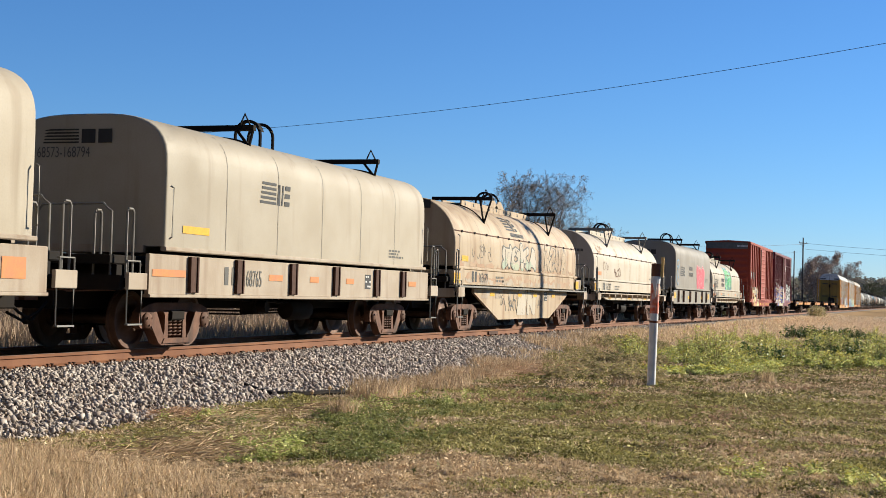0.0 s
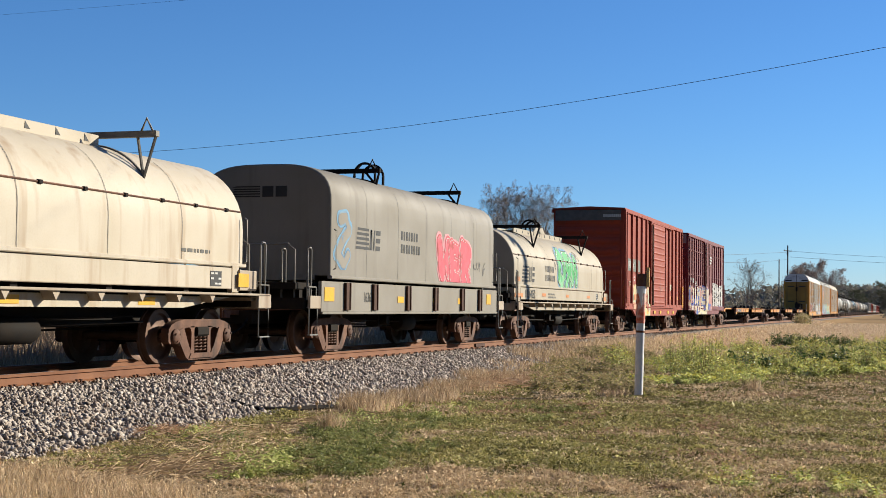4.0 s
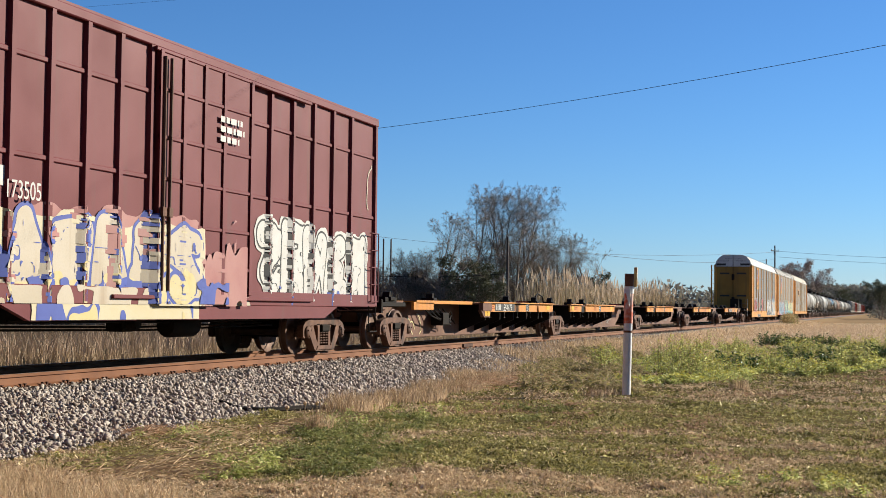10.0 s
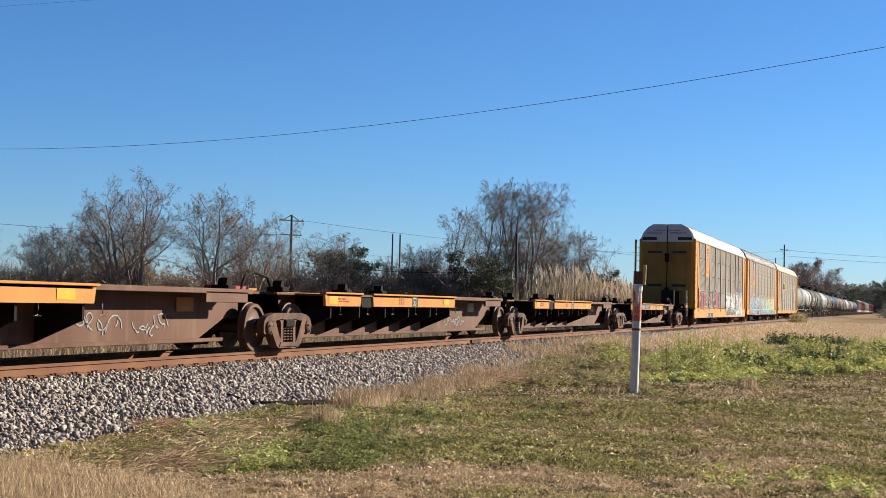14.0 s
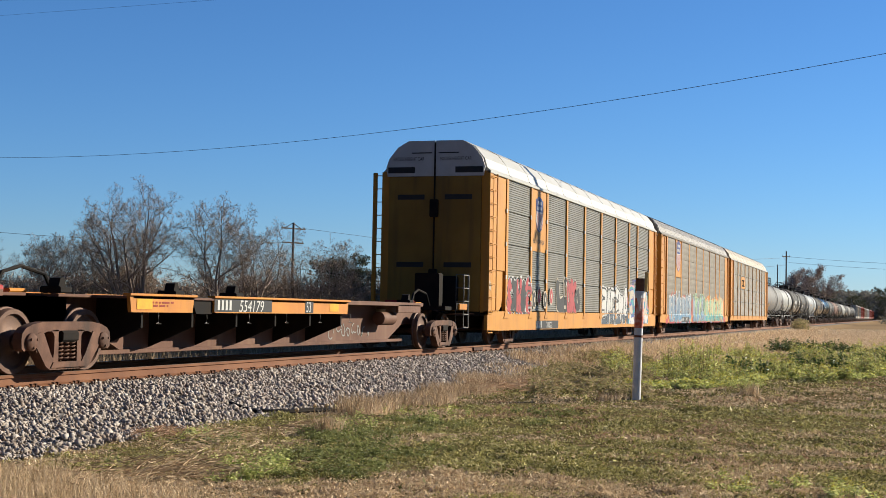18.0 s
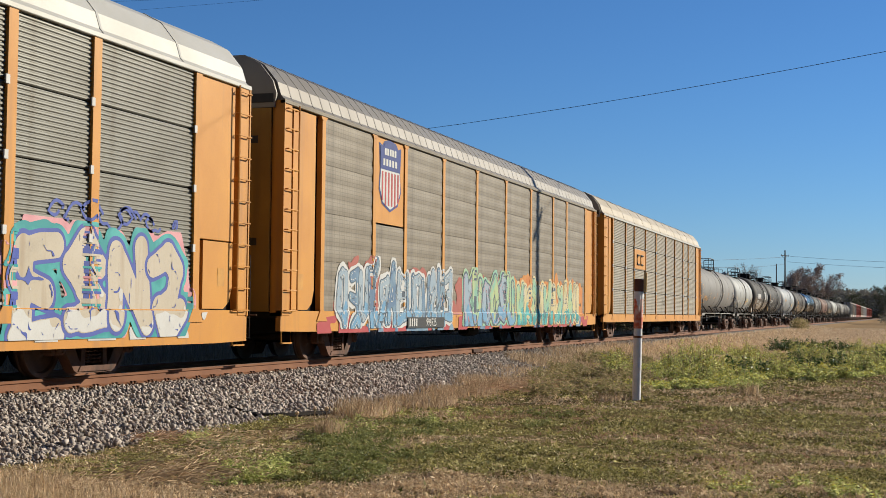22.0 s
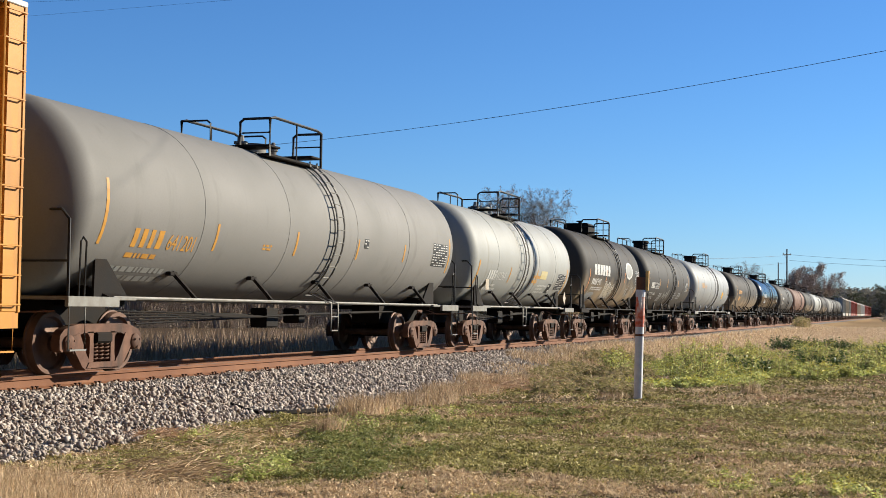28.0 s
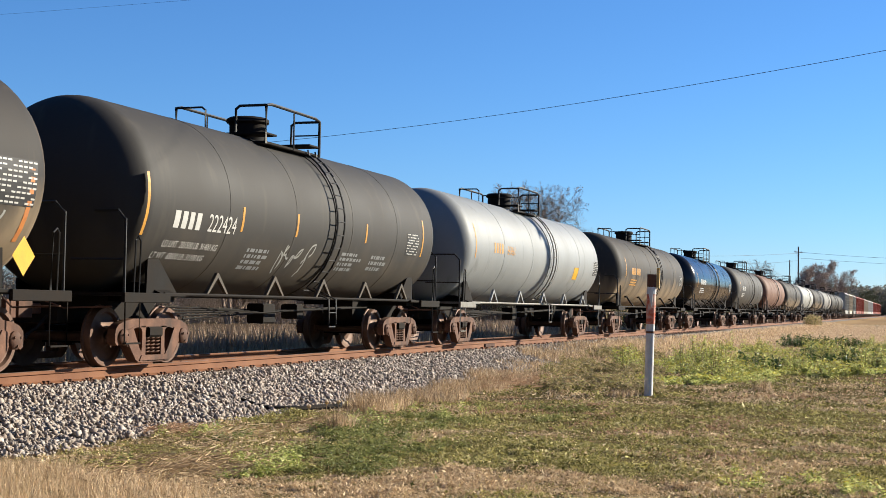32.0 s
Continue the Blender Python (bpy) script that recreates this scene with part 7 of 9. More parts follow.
    stencil_block(c, -2.95, 1.6, 1.1, 0.4, 4, surf, M_TANKSILVER, 7)
    stencil_block(c, 1.15, 1.7, 1.1, 0.4, 4, surf, M_TANKSILVER, 8)
    stencil_block(c, 2.75, 1.75, 1.0, 0.36, 3, surf, M_TANKSILVER, 9)
    chart(c, 4.65, 2.15, 0.75, 0.5, 8, 8, surf)
    scrawl(c, -1.65, -0.25, 1.5, 2.15, surf, M_TANKPALE, 104, 6, 0.02)
    c, surf, R, cz, h = tank_car(214.75, 13.8, 16.6, 1.52, M_TANKSILVER, "light grey tank car with golden lettering", 35)
    bars(c, -5.6, 2.5, 0.28, (0.62, 0.62, 0.55, 0.7), surf, M_GOLD)
    lettering("car_number", "643661", 0.36, -4.3, 0, 2.5, M_GOLD, c, squeeze=0.8, radius=R, axis_z=cz)
    patch_part(c, "placard", 4.0, 0.6, 2.0, 0.4, surf, M_REFLECT)
    chart(c, 6.9, 2.2, 0.7, 0.5, 8, 8, surf)
    tape(c, -7.3, 2.3, 0.9, surf, M_GOLD)
    rest = (("brown-black tank car with golden lettering", M_BROWNBLACK, True), ("glossy black tank car", M_GLOSSBLACK, True), ("dark grey tank car", M_BLACK, True),
            ("dusty brown tank car", M_BROWN, True), ("dull brown tank car", M_BROWNBLACK, False), ("pale tank car", M_TANKPALE, False),
            ("dark tank car", M_BROWNBLACK, True), ("grey tank car", M_TANKGREY, False), ("dark tank car", M_BLACK, False), ("dark grey tank car", M_BLACK, True))
    for k, (label, paint, dome) in enumerate(rest):
        s = 234.8 + 19.9 * k
        c, surf, R, cz, h = tank_car(s, 13.8, 17.0, 1.5, paint, label + " farther down the train", 40 + k, dome=dome, dark_run=True, rolling=k < 2)
        if k < 3:
            m = (M_GOLD, M_WHITE, M_WHITE)[k]
            bars(c, -5.8, 2.45, 0.28, (0.62, 0.62, 0.55, 0.7, -0.3, 0.5, 0.5, 0.5, 0.5), surf, m)
            stencil_block(c, -5.8, 2.0, 1.6, 0.3, 3, surf, m, 10 + k)
            chart(c, 6.6, 2.2, 0.7, 0.5, 8, 8, surf)
            tape(c, -7.0, 2.3, 0.8, surf, M_GOLD)


def hopper_car(s, paint, label, seed):
    car = freight_car("hopper_car", s, label, "hopper car", "hopper cars of the train")
    L, y0 = 7.6, 1.5
    g = Geo()
    g.prism([(-L, 1.7), (-L, 4.5), (L, 4.5), (L, 1.7), (L - 2.3, 0.9), (-L + 2.3, 0.9)], "y", -y0, y0)
    part("body", g, paint, car)
    for k in range(13):
        x = -L + 0.1 + (2 * L - 0.2) * k / 12
        q = Geo()
        q.box(x - 0.06, x + 0.06, -y0 - 0.07, -y0 + 0.01, 1.5, 4.45, 0.01)
        part("side_post", q, paint, car)
    q = Geo()
    q.prism([(-y0 - 0.08, 4.42), (y0 + 0.08, 4.42), (y0 - 0.2, 4.7), (-y0 + 0.2, 4.7)], "x", -L, L)
    part("roof", q, paint, car)
    q = Geo()
    q.box(-L - 1.0, L + 1.0, -0.35, 0.35, 0.65, 1.0)
    q.box(-L - 1.0, L + 1.0, -1.45, -1.35, 1.0, 1.2)
    part("underframe", q, M_DARK, car)
    for d in (-1, 1):
        ladder_at(car, d * L, d * (L + 0.45), -1.45, 0.6, 4.4, M_PIPE, 9)
        truck_at(car, d * 6.3, False)
        coupler_at(car, d * (L + 1.0), d)
    return car


def hopper_cars():
    kinds = ((M_TANKPALE, "pale grey"), (M_PALE, "off-white"), (M_TANKPALE, "pale")) + ((M_ORANGERED, "faded red"),) * 2 + ((M_OXIDE, "dull red"),) + ((M_PALE, "cream"),) * 2 + ((M_WHITE, "white"),) * 3 + ((M_ORANGERED, "faded red"),) * 3 + ((M_OXIDE, "brown red"),) * 4
    for k, (m, w) in enumerate(kinds):
        hopper_car(436.0 + 18.6 * k, m, w + " covered hopper car far down the train", k)


M_PINK = mat("pink spray paint", (0.75, 0.12, 0.16), (0.6, 0.08, 0.12), 0.6, scale=4, bump=0.02)
M_PALEPINK = mat("pale pink spray paint", (0.8, 0.4, 0.42), (0.7, 0.3, 0.34), 0.6, scale=4, bump=0.02)
M_SKY = mat("light blue spray paint", (0.22, 0.42, 0.62), (0.16, 0.34, 0.55), 0.6, scale=4, bump=0.02)
M_STEELBLUE = mat("steel blue spray paint", (0.13, 0.22, 0.36), (0.24, 0.36, 0.46), 0.6, scale=2, bump=0.02, lo=0.42, hi=0.6)
M_PALEBLUE = mat("pale grey blue spray paint", (0.34, 0.43, 0.52), (0.42, 0.5, 0.56), 0.6, scale=2, bump=0.02)
M_SLATE = mat("dark slate spray paint", (0.06, 0.09, 0.13), (0.1, 0.13, 0.17), 0.6, scale=3, bump=0.02)
M_GREEN = mat("green spray paint", (0.06, 0.42, 0.09), (0.1, 0.5, 0.16), 0.6, scale=2, bump=0.02)
M_PALEGREEN = mat("pale green spray paint", (0.22, 0.6, 0.26), (0.3, 0.62, 0.34), 0.6, scale=2, bump=0.02)
M_MINT = mat("mint spray paint", (0.3, 0.55, 0.4), (0.5, 0.6, 0.28), 0.6, scale=2, bump=0.02, lo=0.42, hi=0.6)
M_TEAL = mat("teal spray paint", (0.05, 0.33, 0.34), (0.12, 0.5, 0.48), 0.6, scale=2, bump=0.02, lo=0.42, hi=0.6)
M_CRIMSON = mat("crimson spray paint", (0.46, 0.045, 0.055), (0.5, 0.08, 0.075), 0.6, scale=2, bump=0.02)
M_BLUEPAINT = mat("ultramarine spray paint", (0.07, 0.1, 0.42), (0.1, 0.14, 0.5), 0.6, scale=3, bump=0.02)
M_BUTTER = mat("butter yellow spray paint", (0.7, 0.62, 0.36), (0.75, 0.6, 0.25), 0.6, scale=3, bump=0.02)
M_RUSTY = mat("bare rusted patch", (0.62, 0.2, 0.04), (0.7, 0.34, 0.09), 0.8, scale=3, bump=0.1)
M_PATCH = mat("grey green touch-up paint", (0.2, 0.22, 0.19), (0.16, 0.18, 0.16), 0.7, scale=3, bump=0.02)
M_ORANGERED = mat("faded red paint", (0.45, 0.12, 0.08), (0.4, 0.1, 0.07), 0.6, scale=2, bump=0.03)

# ---- stones, grass, weeds ----
RS = np.random.RandomState(7)
M_STONE = plant_mat("crushed stone", ((0.2, 0.16, 0.13), (0.33, 0.285, 0.24), (0.41, 0.355, 0.3), (0.26, 0.2, 0.155), (0.5, 0.44, 0.38), (0.22, 0.185, 0.155)), 0.9, 0)
M_GREENTURF = plant_mat("olive turf", ((0.09, 0.085, 0.022), (0.34, 0.31, 0.085), (0.68, 0.6, 0.22), (0.16, 0.15, 0.04), (0.86, 0.74, 0.38)))
M_STRAWTURF = plant_mat("straw turf", ((0.22, 0.15, 0.08), (0.7, 0.52, 0.31), (0.95, 0.76, 0.5), (0.36, 0.25, 0.135), (0.8, 0.61, 0.38)))
M_DARKTURF = plant_mat("dark low turf", ((0.06, 0.065, 0.018), (0.14, 0.13, 0.036), (0.24, 0.2, 0.07), (0.09, 0.075, 0.03)))
M_BROWNTURF = plant_mat("pinkish brown turf", ((0.26, 0.155, 0.09), (0.55, 0.36, 0.23), (0.38, 0.24, 0.14), (0.64, 0.45, 0.3)))
M_DARKWEED = plant_mat("dark broad leaves", ((0.03, 0.06, 0.015), (0.07, 0.12, 0.03), (0.14, 0.19, 0.06), (0.05, 0.08, 0.025)), 0.5, 0.3)
M_OLIVEWEED = plant_mat("olive broad leaves", ((0.09, 0.105, 0.03), (0.22, 0.24, 0.075), (0.4, 0.4, 0.13), (0.13, 0.13, 0.045)), 0.6, 0.35)
M_DRYGRASS = plant_mat("straw grass", ((0.46, 0.33, 0.2), (0.72, 0.53, 0.33), (0.92, 0.74, 0.5), (0.55, 0.4, 0.25), (0.82, 0.62, 0.4)))
M_DEADGRASS = plant_mat("dead stems", ((0.3, 0.21, 0.12), (0.52, 0.38, 0.23), (0.18, 0.125, 0.07)))
M_WEED = plant_mat("leafy weeds", ((0.16, 0.19, 0.045), (0.5, 0.54, 0.14), (0.88, 0.84, 0.36), (0.2, 0.25, 0.06), (0.7, 0.7, 0.23)), 0.6, 0.45)
M_DULLWEED = plant_mat("dull olive weeds", ((0.15, 0.135, 0.05), (0.36, 0.3, 0.13), (0.6, 0.47, 0.27), (0.24, 0.19, 0.09), (0.42, 0.4, 0.14)), 0.7, 0.35)
M_FLOWER = plant_mat("yellow flowers", ((0.6, 0.52, 0.05), (0.7, 0.62, 0.12)), 0.6, 0.3)
M_REED = plant_mat("dry cane", ((0.36, 0.27, 0.16), (0.55, 0.43, 0.27), (0.28, 0.2, 0.11), (0.26, 0.23, 0.1), (0.66, 0.53, 0.34)), 0.8, 0.2)
M_BRUSH = plant_mat("dry brown brush", ((0.3, 0.225, 0.16), (0.45, 0.35, 0.26)), 0.85, 0)
M_BROWNLEAF = plant_mat("brown leaves", ((0.3, 0.21, 0.145), (0.43, 0.315, 0.22), (0.24, 0.19, 0.12)), 0.8, 0.2)
M_DARKLEAF = plant_mat("dark evergreen leaves", ((0.06, 0.068, 0.036), (0.11, 0.115, 0.06), (0.085, 0.08, 0.048)), 0.7, 0.15)
M_VINE = plant_mat("brown and olive vine leaves", ((0.2, 0.15, 0.09), (0.28, 0.21, 0.13), (0.15, 0.14, 0.05), (0.2, 0.19, 0.07)), 0.8, 0.2)
M_PINKLEAF = plant_mat("dry pinkish leaves", ((0.26, 0.19, 0.155), (0.38, 0.29, 0.24), (0.2, 0.15, 0.12)), 0.8, 0.2)
# far leaves paler than near ones: distance haze is mixed into the colour
M_HAZEWOOD = plant_mat("distant leaves with haze in the colour", ((0.2, 0.18, 0.14), (0.26, 0.23, 0.18), (0.17, 0.17, 0.125)), 0.9, 0.25)
M_CANEHEAD = plant_mat("pale cane heads", ((0.5, 0.38, 0.26), (0.66, 0.52, 0.37), (0.42, 0.31, 0.2)), 0.9, 0.3)
M_OLIVE = plant_mat("olive leaves", ((0.06, 0.07, 0.025), (0.1, 0.1, 0.035), (0.08, 0.075, 0.035)), 0.7, 0.15)


def soft_noise(x, y, scale, seed=0.0):
    return np.array([noise.noise((a * scale, b * scale, seed)) for a, b in zip(x, y)])


def stuff(name, me, label, category):
    return tagged(new(name, me), label, category, kind="stuff")


def stone_field(name, x, y, z, size, label):
    n = len(x)
    base = np.array([[a, b, c] for a in (-1, 1) for b in (-1, 1) for c in (-1, 1)], float)
    v = base[None] * (0.35 + 0.75 * RS.rand(n, 8, 1)) * RS.uniform(0.5, 1.35, (n, 1, 3))
    a = RS.rand(n) * math.tau
    b = RS.rand(n) * 2.4 - 1.2
    ca, sa, cb, sb = np.cos(a)[:, None], np.sin(a)[:, None], np.cos(b)[:, None], np.sin(b)[:, None]
    vx, vy, vz = v[..., 0] * ca - v[..., 1] * sa, v[..., 0] * sa + v[..., 1] * ca, v[..., 2]
    vy, vz = vy * cb - vz * sb, vy * sb + vz * cb
    v = np.stack((vx, vy, vz), -1) * size[:, None, None] + np.stack((x, y, z), -1)[:, None]
    quads = np.array([(0, 1, 3, 2), (4, 6, 7, 5), (0, 4, 5, 1), (2, 3, 7, 6), (0, 2, 6, 4), (1, 5, 7, 3)])
    f = (quads[None] + (np.arange(n) * 8)[:, None, None]).reshape(-1, 4)
    return stuff(name, bulk(name, v.reshape(-1, 3), f, M_STONE), label, "ballast")


def bed_height(y):
    d = abs(y - TRACK_Y)
    return np.interp(d, (0, 1.75, 3.7, 4.2), (RAIL_Z - 0.215, RAIL_Z - 0.215, 0.03, -0.06))


def ballast():
    n = 66000
    x = 8 + 58 * RS.rand(n) ** 1.4
    y = TRACK_Y - 0.85 - 3.3 * RS.rand(n)
    foot = np.array([shoulder(a) for a in x]) + 0.22 * soft_noise(x, y, 0.9, 3.0)
    keep = (y > foot + 0.12 * RS.randn(n)) & (y < TRACK_Y - 0.83)
    x, y = x[keep], y[keep]
    z = bed_height(y) + RS.uniform(-0.01, 0.03, len(x)) + 0.03 * soft_noise(x, y, 1.2, 9.0)
    stone_field("ballast_stones", x, y, z, RS.uniform(0.011, 0.037, len(x)), "loose grey and white crushed stones along the track")
    n = 9000
    x = 8 + 60 * RS.rand(n) ** 1.3
    y = TRACK_Y + np.where(RS.rand(n) < 0.5, RS.uniform(-0.66, 0.66, n), RS.uniform(0.85, 3.4, n))
    stone_field("ballast_stones", x, y, bed_height(y) + 0.01, RS.uniform(0.025, 0.045, n), "loose crushed stones between and beyond the rails")


def blade_field(name, x, y, h, w, material, label, category="grass", lean=0.35, z=None):
    """Thin upright blades, one bent triangle pair each."""
    n = len(x)
    a = RS.rand(n) * math.tau
    dx, dy = np.cos(a) * w / 2, np.sin(a) * w / 2
    b = RS.rand(n) * math.tau
    k = lean * h * RS.rand(n)
    lx, ly = np.cos(b) * k, np.sin(b) * k
    if z is None:
        z = np.array([rise(p, q) for p, q in zip(x, y)])
    z = z - 0.01
    v = np.empty((n, 5, 3))
    v[:, 0] = np.stack((x - dx, y - dy, z), -1)
    v[:, 1] = np.stack((x + dx, y + dy, z), -1)
    v[:, 2] = np.stack((x + dx * 0.7 + lx * 0.35, y + dy * 0.7 + ly * 0.35, z + h * 0.55), -1)
    v[:, 3] = np.stack((x - dx * 0.7 + lx * 0.35, y - dy * 0.7 + ly * 0.35, z + h * 0.55), -1)
    v[:, 4] = np.stack((x + lx, y + ly, z + h), -1)
    f = (np.array([(0, 1, 2), (0, 2, 3), (3, 2, 4)])[None] + (np.arange(n) * 5)[:, None, None]).reshape(-1, 3)
    return stuff(name, bulk(name, v.reshape(-1, 3), f, material), label, category)


def turf_points(n, near=9.5, far=75.0):
    """Points strewn over the turf, fewer per square metre farther off."""
    d = 1 / (1 / far + (1 / near - 1 / far) * RS.rand(n))
    a = RS.uniform(radians(-2), radians(38.5), n)
    x, y = d * np.cos(a), d * np.sin(a)
    k = (y < np.array([shoulder(q) for q in x]) + 0.1) & (y > -9)
    return x[k], y[k]


def field(x, y, scale, seed):
    """Soft random values from -1 to 1 over the ground, in blobs of about 1 / scale metres."""
    a = np.random.RandomState(seed).rand(257, 257) * 2 - 1
    u, v = (x * scale + 500) % 256, (y * scale + 500) % 256
    i, j = u.astype(int), v.astype(int)
    u, v = u - i, v - j
    u, v = u * u * (3 - 2 * u), v * v * (3 - 2 * v)
    return (a[i, j] * (1 - u) + a[i + 1, j] * u) * (1 - v) + (a[i, j + 1] * (1 - u) + a[i + 1, j + 1] * u) * v


def spots(x, y, places):
    """How strongly each point lies within round places (x, y, radius)."""
    out = np.zeros(len(x))
    for cx, cy, r in places:
        out = np.maximum(out, 1 - np.hypot(x - cx, (y - cy) * 1.6) / r)
    return out


def blades(name, x, y, z, h, w, material, label, lean=0.7, category="grass"):
    """Single pointed blades, upright but for their lean."""
    n = len(x)
    a, b = RS.rand(n) * math.tau, RS.rand(n) * math.tau
    k = lean * h * RS.rand(n)
    dx, dy = np.cos(a) * w / 2, np.sin(a) * w / 2
    v = np.empty((n, 3, 3))
    v[:, 0] = np.stack((x - dx, y - dy, z), -1)
    v[:, 1] = np.stack((x + dx, y + dy, z), -1)
    v[:, 2] = np.stack((x + np.cos(b) * k, y + np.sin(b) * k, z + h), -1)
    return stuff(name, bulk(name, v.reshape(-1, 3), np.arange(n * 3).reshape(n, 3), material), label, category)


DARK_SPOTS = ((20.8, 5.1, 1.3), (18.6, 4.3, 1.2), (23.0, 1.2, 0.8), (21.5, 0.2, 0.7), (17.2, 2.6, 0.6), (15.6, 0.4, 0.5), (14.2, -0.6, 0.5), (26.3, -0.8, 0.9), (19.0, -0.8, 0.6), (13.0, 3.5, 0.6), (20.2, 1.8, 0.9), (18.0, 1.2, 0.8), (15.3, 6.1, 1.3), (13.1, 5.8, 1.0), (12.1, 5.1, 0.9), (15.9, 6.0, 1.2), (28.0, 4.4, 1.6), (31.0, 2.9, 1.8), (36.0, 0.8, 1.8), (22.5, 3.2, 1.2), (16.0, -1.0, 1.0), (24.5, 0.2, 1.3))
BROWN_SPOTS = ((14.5, 1.8, 1.7), (27.4, 1.3, 3.2), (24.6, 7.9, 1.9), (29.0, 8.0, 2.2), (14.6, 8.5, 0.9), (11.5, 6.4, 0.9), (19.5, 6.0, 1.2), (33.0, 0.2, 2.6))
GREEN_SPOTS = ((12.3, 7.6, 1.1), (11.4, 7.0, 0.7), (14.1, 7.7, 0.4), (17.0, 8.0, 1.4), (26.5, 6.2, 2.0), (13.5, 0.4, 1.2))


def turf():
    """Short winter turf in fine blades: straw, olive, dark low growth and pinkish brown in ragged patches."""
    x, y = turf_points(900000, near=9.0)
    n = len(x)
    d = np.hypot(x, y)
    lump = 0.45 * field(x, y, 1.7, 1) + 0.45 * field(x, y, 4.2, 11) + 0.4 * field(x, y, 9.0, 2)
    m = 0.6 * field(x, y, 0.24, 3) + 0.6 * field(x, y, 0.75, 4) + 0.5 * field(x, y, 2.3, 5) + 0.22 * RS.randn(n)
    m = m - 0.5 * np.clip((x - 45) / 20, 0, 1.6) + 1.1 * spots(x, y, GREEN_SPOTS) - 0.7 * ((x < 11.0) & (y > 5.0))
    dark = 0.35 * field(x, y, 0.3, 6) + 0.5 * field(x, y, 1.3, 7) + 0.45 * field(x, y, 4.5, 8) + 0.4 * field(x, y, 11.0, 12) + 0.8 * spots(x, y, DARK_SPOTS) + 0.2 * RS.randn(n)
    brown = 0.5 * field(x, y, 0.4, 9) + 0.5 * field(x, y, 1.7, 10) + 0.9 * spots(x, y, BROWN_SPOTS) + 0.25 * RS.randn(n)
    z = np.array([rise(a, b) for a, b in zip(x, y)]) - 0.004
    kind = np.where(dark > 0.56, 0, np.where(brown > 0.62, 1, np.where(m > -0.14, 2, 3)))
    stem = RS.rand(n) < 0.42
    mound = np.clip(0.018 + 0.075 * lump, 0.001, 0.1)
    h = np.clip(0.024 + 0.035 * lump, 0.008, 0.075) * np.exp(0.4 * RS.randn(n))
    w = 0.004 + 0.00036 * d
    flake = (0.0036 + 0.00055 * d) * np.exp(0.4 * RS.randn(n))
    for k, (material, tall, label) in enumerate(((M_DARKTURF, 0.7, "dark low growth in the turf"), (M_BROWNTURF, 0.9, "pinkish brown dead turf"), (M_GREENTURF, 0.9, "short olive green turf"), (M_STRAWTURF, 1.0, "short straw-coloured dormant turf"))):
        q = (kind == k) & stem
        blades("turf", x[q], y[q], z[q], h[q] * tall, w[q], material, label, 1.6)
        q = (kind == k) & ~stem & (RS.rand(n) < 0.55 + 0.5 * lump)
        c = np.stack((x[q], y[q], z[q] + 0.004 + mound[q] * RS.rand(q.sum())), -1)
        a = RS.randn(q.sum(), 3) * (1, 1, 0.7)
        a /= np.linalg.norm(a, axis=1)[:, None]
        b = np.cross(a, RS.randn(q.sum(), 3))
        b /= np.linalg.norm(b, axis=1)[:, None]
        a, b = a * flake[q][:, None] * 1.5, b * flake[q][:, None] * 0.5
        v = np.stack((c - a, c + b, c + a, c - b), 1)
        stuff("matted_turf", bulk("matted_turf", v.reshape(-1, 3), np.arange(len(v) * 4).reshape(-1, 4), material), label + ", matted in clumps", "grass")


def lying_stalks(cx, cy, rx, ry, n, long, material, label, turn=0.4, lift=0.07):
    """Dead stalks that lie over one another."""
    x, y = cx + rx * RS.randn(n) * 0.5, cy + ry * RS.randn(n) * 0.5
    a = turn + 0.75 * RS.randn(n) - math.pi / 2
    q = long * RS.uniform(0.4, 1.2, n) / 2
    z = np.array([rise(p, r) for p, r in zip(x, y)]) + lift * RS.rand(n)
    tilt = RS.uniform(-0.03, 0.06, n)
    w = RS.uniform(0.003, 0.006, n)
    dx, dy = np.cos(a) * q, np.sin(a) * q
    v = np.empty((n, 4, 3))
    v[:, 0] = np.stack((x - dx, y - dy, z + 0.005), -1)
    v[:, 1] = np.stack((x + dx, y + dy, z + tilt), -1)
    v[:, 2] = np.stack((x + dx, y + dy, z + tilt + w), -1)
    v[:, 3] = np.stack((x - dx, y - dy, z + 0.005 + 2 * w), -1)
    stuff("lying_stalks", bulk("lying_stalks", v.reshape(-1, 3), np.arange(n * 4).reshape(n, 4), material), label, "grass")


